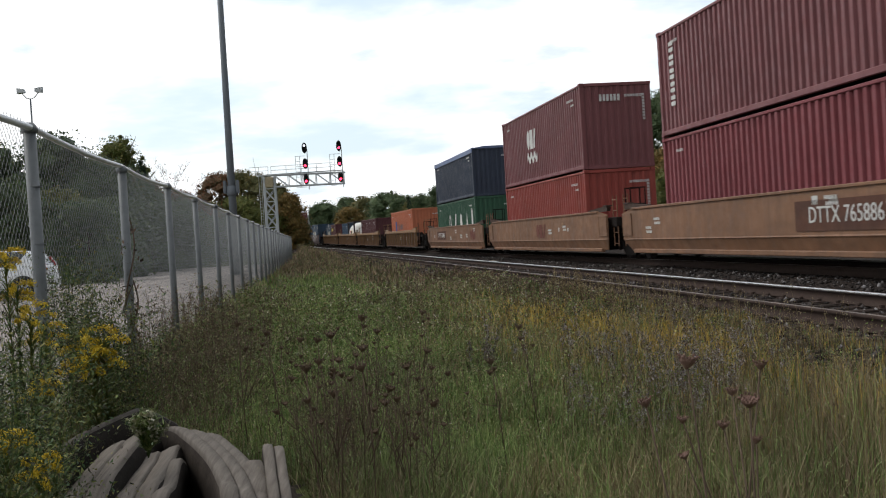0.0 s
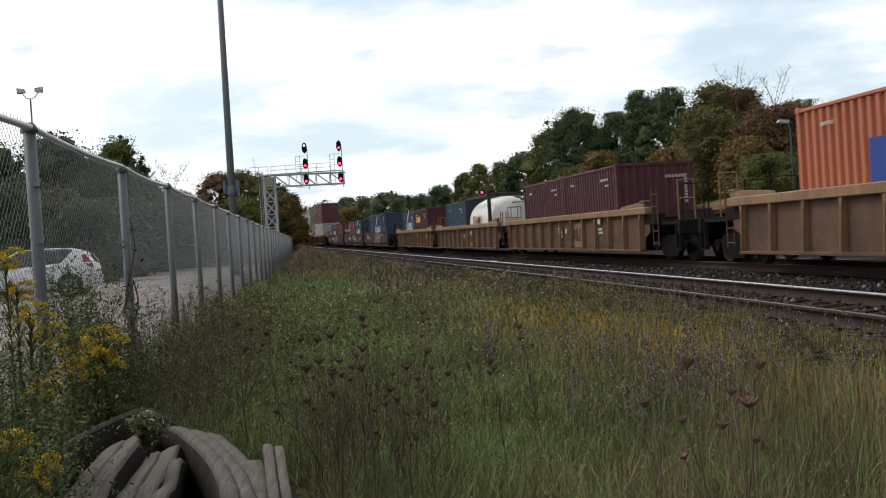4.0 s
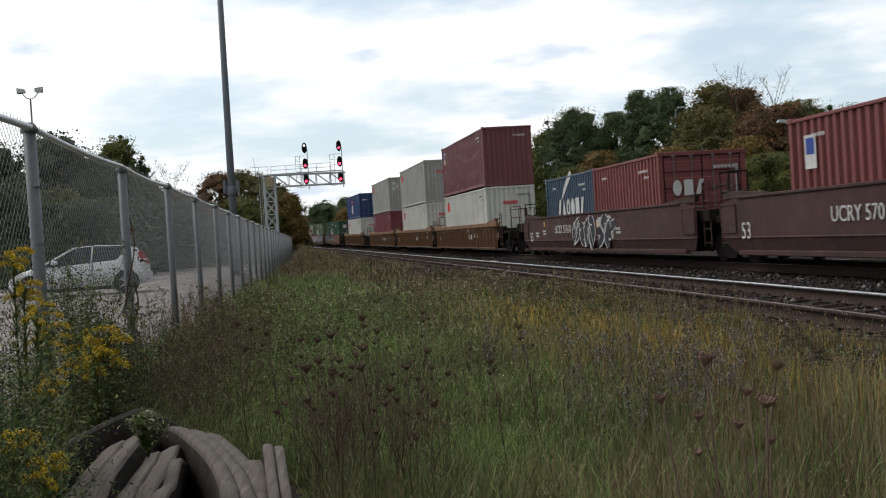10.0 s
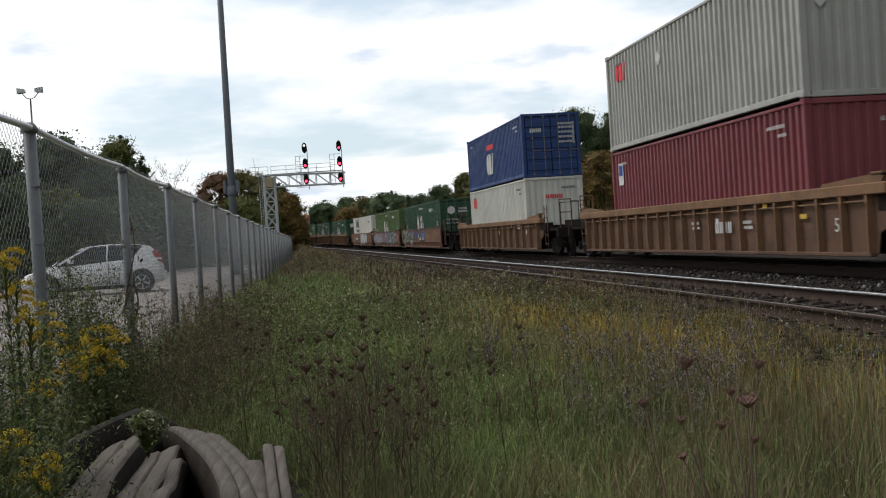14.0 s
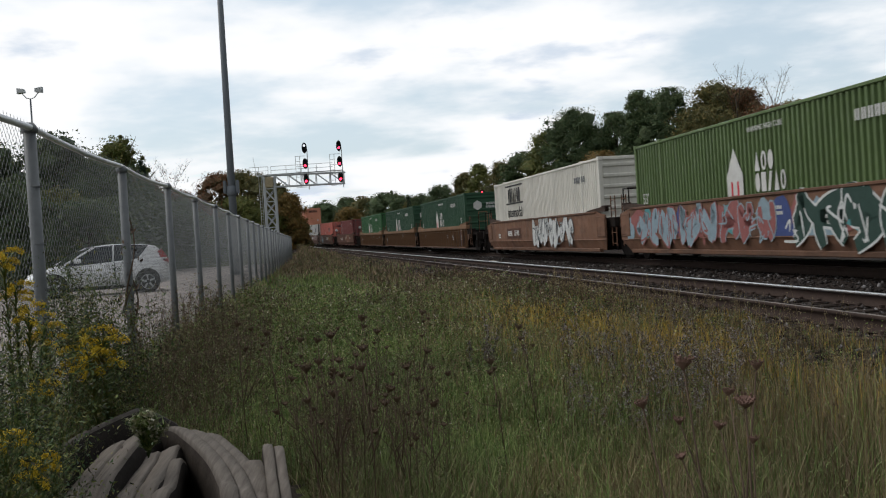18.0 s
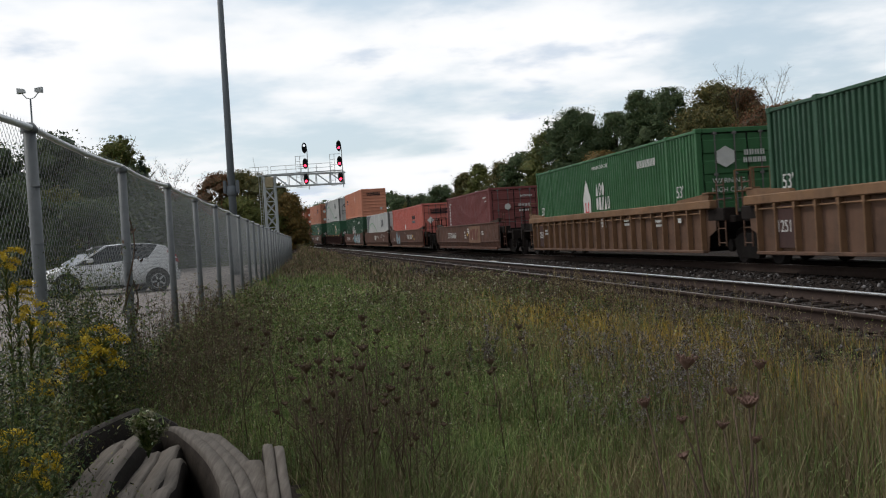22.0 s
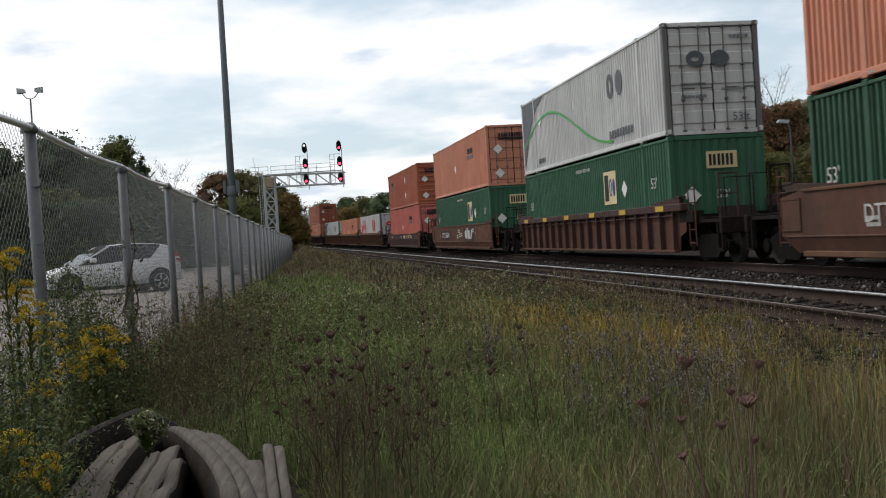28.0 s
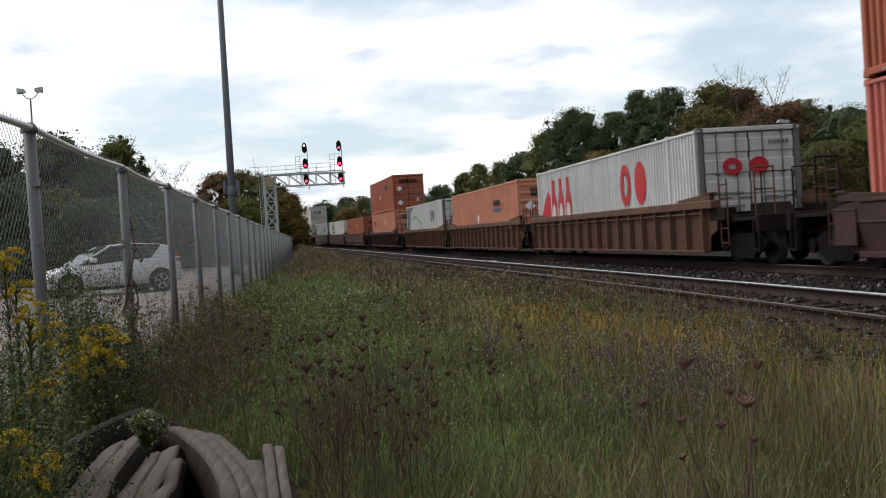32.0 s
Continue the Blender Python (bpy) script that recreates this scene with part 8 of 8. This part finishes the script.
def slab(path, width, tilt, mat, label, ribs=2, thick=0.06, side_mat=None):
    """A long bent slab, swept along a path that arches over the heap: flat ribs with narrow grooves between them."""
    P = [Vector(p) - Vector((0, 0, 0.02)) for p in path]
    pts = []
    for i in range(len(P) - 1):
        a, b, c, d = P[max(i - 1, 0)], P[i], P[i + 1], P[min(i + 2, len(P) - 1)]
        for k in range(7):
            t = k / 7
            pts.append(0.5 * ((2 * b) + (c - a) * t + (2 * a - 5 * b + 4 * c - d) * t * t + (3 * b - a - 3 * c + d) * t ** 3))
    pts.append(P[-1])
    prof = []
    for q in range(ribs):
        f0, f1 = -0.5 + q / ribs, -0.5 + (q + 1) / ribs
        for e, z in ((0.0, -0.022), (0.03, -0.004), (0.10, 0.004), (0.5, 0.008), (0.88, 0.003), (0.94, -0.005), (0.965, -0.022)):
            prof.append(((f0 + (f1 - f0) * e) * width, z - 0.012 * q))
    nt = len(prof)
    prof += [(width * 0.49, -0.035 - 0.012 * ribs), (width * 0.44, -thick), (-width * 0.44, -thick)]
    vs, fs = [], []
    for i, p in enumerate(pts):
        d = (pts[min(i + 1, len(pts) - 1)] - pts[max(i - 1, 0)]).normalized()
        up = Vector((tilt, -0.45, 1.0)).normalized()
        side = d.cross(up).normalized()
        up = side.cross(d).normalized()
        for u, z in prof:
            vs.append(p + side * u + up * z)
    k = len(prof)
    top = [(i * k + j, i * k + j + 1, (i + 1) * k + j + 1, (i + 1) * k + j) for i in range(len(pts) - 1) for j in range(nt - 1)]
    rest = [(i * k + j, i * k + (j + 1) % k, (i + 1) * k + (j + 1) % k, (i + 1) * k + j) for i in range(len(pts) - 1) for j in range(nt - 1, k)]
    rest += [tuple(range(k)), tuple((len(pts) - 1) * k + j for j in range(k))]
    ob = new("bent_slab", Build().add(vs, top + rest).mesh("bent_slab", mat, True))
    tagged(ob, label, "slab", "heap of bent slabs")
    # sides and underside take a second colour, darker than the top
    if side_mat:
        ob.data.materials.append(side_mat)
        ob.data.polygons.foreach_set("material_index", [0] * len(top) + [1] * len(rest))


def heap():
    grey = plank_material()
    dark = plain("dark_worn_rubber", (0.070, 0.062, 0.055), 0.75, vary=0.45, scale=8)
    flank = plain("near_black_flank_rubber", (0.020, 0.017, 0.015), 0.85, vary=0.4, scale=9)
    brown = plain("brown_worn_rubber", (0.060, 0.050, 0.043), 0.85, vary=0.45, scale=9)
    lab = "weathered grey bent slab with grooves, lying on a heap"
    slab([(-2.10, 4.65, -0.46), (-2.13, 5.00, -0.03), (-2.16, 5.25, 0.02), (-2.14, 5.55, 0.10), (-2.09, 5.85, 0.14), (-2.00, 6.15, 0.17), (-1.94, 6.35, 0.16), (-1.84, 6.70, 0.00)], 0.17, -0.75, dark, "dark worn curved slab at the edge of the heap", 2, 0.24, flank)
    slab([(-1.78, 4.60, -0.46), (-1.79, 4.95, -0.05), (-1.81, 5.30, 0.04), (-1.82, 5.62, 0.08), (-1.84, 5.90, 0.09), (-1.85, 6.25, -0.07)], 0.27, -0.45, grey, lab, 2, 0.17, flank)
    slab([(-1.51, 4.55, -0.46), (-1.53, 4.90, -0.05), (-1.56, 5.20, 0.00), (-1.58, 5.50, 0.03), (-1.61, 5.75, 0.04), (-1.64, 6.10, -0.12)], 0.21, -0.30, grey, lab, 2, 0.15, flank)
    slab([(-1.36, 4.50, -0.46), (-1.40, 4.85, -0.05), (-1.43, 5.15, -0.02), (-1.48, 5.50, 0.03), (-1.52, 5.85, -0.13)], 0.10, -0.10, grey, "narrow weathered grey slab beside a wider one", 1, 0.15, flank)
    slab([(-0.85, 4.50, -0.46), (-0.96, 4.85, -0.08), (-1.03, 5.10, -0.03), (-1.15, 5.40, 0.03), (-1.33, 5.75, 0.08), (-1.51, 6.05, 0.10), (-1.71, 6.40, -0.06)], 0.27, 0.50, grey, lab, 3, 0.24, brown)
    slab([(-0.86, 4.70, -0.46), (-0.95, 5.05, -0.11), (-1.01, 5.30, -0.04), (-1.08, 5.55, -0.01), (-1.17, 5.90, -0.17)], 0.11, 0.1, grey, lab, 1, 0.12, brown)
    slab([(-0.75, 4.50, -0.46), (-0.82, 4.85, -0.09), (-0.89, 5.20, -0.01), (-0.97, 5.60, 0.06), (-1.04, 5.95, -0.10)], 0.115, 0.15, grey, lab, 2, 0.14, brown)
    # the hump of earth that carries the slabs
    soil = plain("dark_bare_earth", (0.030, 0.025, 0.021), 0.95, vary=0.4, scale=7, bumpy=0.5)
    xs, ys = np.linspace(-2.7, -0.4, 34), np.linspace(4.3, 7.0, 34)
    gx, gy = np.meshgrid(xs, ys)
    hump = 0.24 * np.exp(-(((gx + 1.55) / 0.42) ** 2) - ((gy - 6.1) / 0.5) ** 2)
    gz = ground_z(gx, gy) + hump - 0.03 + 0.012 * np.sin(gx * 31) * np.sin(gy * 27)
    i = (np.arange(33)[:, None] * 34 + np.arange(33)[None, :]).ravel()
    me = stuff_mesh("earth_hump", np.column_stack([gx.ravel(), gy.ravel(), gz.ravel()]), np.column_stack([i, i + 1, i + 35, i + 34]), [soil], smooth=True)
    tagged(new("earth_hump", me), "dark bare earth under the bent slabs", "earth", kind="structure")


def toadflax(x, y, z):
    """A small bushy plant with pale yellow flowers."""
    nr = np.random.default_rng(77)
    t = new("pale_flowered_weed")
    t.location = (x, y, z)
    tagged(t, "small bushy green weed with pale yellow flowers on the slabs", "weed")
    for k in range(11):
        a, r = k * 2.4, 0.015 + 0.009 * k
        tip = Vector((math.cos(a) * r, math.sin(a) * r, float(nr.uniform(0.11, 0.22))))
        put("stem", Build().tube([(0, 0, -0.02), tip * 0.5 + Vector((0, 0, 0.03)), tip], 0.002, 5).mesh("stem", GREENSTALK, True), t)
        n = 150
        fr = nr.uniform(0.05, 0.95, n)
        root = np.array(tip)[None] * fr[:, None]
        v, f = blade_strip(root, nr.uniform(0.025, 0.055, n), np.full(n, 0.006), nr.uniform(0.6, 1.6, n), nr.uniform(0, 6.28, n), nr.uniform(0.1, 0.5, n))
        put("foliage", stuff_mesh("foliage", v, f, [GRASS[0]]), t)["kind"] = "stuff"
        m = 60
        c = np.array(tip)[None] * nr.uniform(0.7, 1.05, (m, 1)) + nr.normal(0, 0.010, (m, 3))
        d = nr.normal(0, 1, (m, 3)) * 0.006
        w = nr.normal(0, 1, (m, 3)) * 0.006
        v = np.stack([c - d, c + w, c + d, c - w], 1).reshape(-1, 3)
        put("flower", stuff_mesh("flower", v, np.arange(m * 4).reshape(-1, 4), [PALEFLOWER]), t)


def dead_vine():
    """A dry vine wound round the fence post."""
    y = 0.41 + 3 * 3.004
    x = fence_x(y)
    g = float(ground_z(x, y))
    t = new("dead_vine")
    t.location = (x, y, g)
    tagged(t, "dry brown vine climbing a fence post, with few leaves", "vine")
    nr = np.random.default_rng(8)
    for k, (h, ph) in enumerate(((1.45, 0.3), (1.15, 2.2), (0.8, 4.0))):
        pts = [Vector((0.055 * math.cos(ph + q * 0.55) + 0.02, 0.055 * math.sin(ph + q * 0.55), h * q / 14)) for q in range(15)]
        put("stem", Build().tube(pts, 0.012, 6, 0.005).mesh("stem", STALK, True), t)
        n = 34
        i = nr.integers(3, 14, n)
        c = np.array([tuple(pts[j]) for j in i]) + nr.normal(0, 0.035, (n, 3))
        d, w = nr.normal(0, 1, (n, 3)) * 0.016, nr.normal(0, 1, (n, 3)) * 0.012
        v = np.stack([c - d, c + w, c + d, c - w], 1).reshape(-1, 3)
        put("foliage", stuff_mesh("foliage", v, np.arange(n * 4).reshape(-1, 4), [SEED]), t)["kind"] = "stuff"


def field_plants():
    grass()
    leaflets()
    weeds()
    heap()
    toadflax(-1.55, 5.30, 0.09)
    dead_vine()
    near = [(0.58, 2.6, 0.72, 0.027), (0.56, 2.6, 0.58, 0.016), (0.56, 2.6, 0.49, 0.016)]
    wild_carrot(0.72, 2.6, near, 1, "tall dead wild carrot with curled brown seed heads")
    wild_carrot(0.66, 2.55, [(0.70, 2.5, 0.63, 0.027), (0.74, 2.8, 0.61, 0.018), (0.66, 2.6, 0.56, 0.017), (0.74, 2.6, 0.52, 0.017)], 2, "dead wild carrot with several seed heads")
    wild_carrot(0.68, 2.75, [(0.79, 2.7, 0.69, 0.020)], 3, "slender dead wild carrot")
    wild_carrot(0.70, 2.7, [(0.49, 2.7, 0.61, 0.020)], 4, "slender dead wild carrot")
    for i, (x, y, z) in enumerate(((-0.56, 5.0, 0.65), (-0.66, 4.8, 0.52), (-0.44, 5.2, 0.46), (-0.31, 5.2, 0.35), (-0.25, 6.0, 0.36), (-1.4, 7.0, 0.6), (-1.3, 7.5, 0.49), (-0.53, 6.5, 0.62), (-0.1, 5.6, 0.2), (0.25, 6.5, 0.3), (0.5, 7.5, 0.42), (-0.2, 8.5, 0.5), (-0.75, 6.0, 0.42), (-0.62, 5.5, 0.30), (-0.48, 5.8, 0.50), (-0.36, 5.6, 0.22), (-0.70, 6.6, 0.36), (-0.9, 7.2, 0.44), (-1.1, 7.8, 0.40), (-0.5, 7.4, 0.46), (-0.15, 7.0, 0.34))):
        r = random.Random(i)
        hs = [(x, y, z, 0.032)] + [(x + r.uniform(-0.16, 0.16), y + r.uniform(-0.1, 0.1), z - r.uniform(0.04, 0.2), r.uniform(0.016, 0.026)) for _ in range(3)]
        wild_carrot(x + r.uniform(-0.06, 0.12), y, hs, 20 + i, "dead wild carrot with brown seed heads in the grass")
    for i, (x, y, z, n, k) in enumerate(((-1.86, 4.50, 1.22, 4, 1.0), (-1.84, 4.50, 1.07, 4, 1.0), (-1.82, 4.50, 0.97, 5, 1.0), (-2.06, 5.40, 0.81, 4, 1.3), (-2.24, 6.50, 0.69, 6, 1.9), (-2.09, 6.40, 0.64, 6, 1.9), (-2.11, 6.30, 0.58, 5, 1.7), (-1.98, 5.20, 0.57, 4, 1.3), (-1.71, 4.20, 0.64, 3, 1.0), (-1.41, 3.30, 0.60, 3, 1.0), (-1.31, 3.20, 0.53, 4, 1.0))):
        goldenrod(x, y, z, n, 60 + i, k)


field_plants()


# ---- what moves ----
def motions():
    times = [i * 0.5 for i in range(65)]
    for thing, s, z in MOVERS:
        up = Matrix.Translation((0, 0, z))
        walk(thing, [(t, car_pose(s - gone(t)) @ up) for t in times])
    # the hatchback backs up, in short moves, and stops: seconds, place of its rear axle, heading
    rows = []
    for t, x, turn in ((0, -11.15, 188), (1, -10.62, 188), (2, -10.33, 189), (3.5, -10.02, 190), (6, -9.68, 191), (7, -9.34, 192), (8, -8.91, 194), (9, -8.71, 197), (10, -8.59, 199), (12, -8.55, 201),
                       (14, -8.27, 205), (17, -8.20, 208), (19, -8.14, 211), (21, -8.05, 213), (23, -7.92, 215), (27, -7.90, 215), (32, -7.89, 215)):
        a = radians(turn)
        cx, cy = x * 1.095 + 1.285 * math.cos(a), 31.0 + 1.285 * math.sin(a)
        rows.append((t, pose(cx, cy, float(ground_z(cx, cy)) + 0.03, 0, 0, turn)))
    walk(HATCH, rows)
    # its wheels roll with it
    ts, way = [q[0] for q in rows], [0.0]
    for (_, p), (_, q) in zip(rows, rows[1:]):
        way.append(way[-1] + (q.translation - p.translation).length)
    for w, x, s in HATCH_WHEELS:
        turns = [(t, -s * math.degrees(float(np.interp(t, ts, way)) / 0.302)) for t in times]
        walk(w, [(t, pose(x, s * 0.78, 0.302, -90 * s, 0, 0) @ pose(0, 0, 0, 0, 0, a)) for t, a in turns])

    # the nearest stalks lean with the gusts: seconds, share of the widest swing
    gusts = ((0, 0.1), (1.5, -0.1), (3.5, 0.0), (5.5, 0.2), (7, 0.1), (7.5, -0.1), (8, -0.05), (8.5, 0.15), (9, 0.33), (9.5, 0.45), (10, 1.0), (10.5, 0.9), (11, 0.72), (11.5, 0.6), (12, 0.34), (12.5, 0.16), (13, 0.25),
             (13.5, 0.1), (14, 0.0), (14.5, -0.18), (16.5, 0.2), (17, 0.04), (19, -0.12), (21, 0.0), (23.5, 0.1), (25.5, 0.0), (28, 0.0), (31, 0.05), (32, -0.05))
    for plant, swing in SWAYING:
        p = plant.location.copy()
        tall = 1.05
        walk(plant, [(t, pose(p.x, p.y, p.z, 0, math.degrees(swing * f / tall), 0)) for t, f in gusts])


motions()
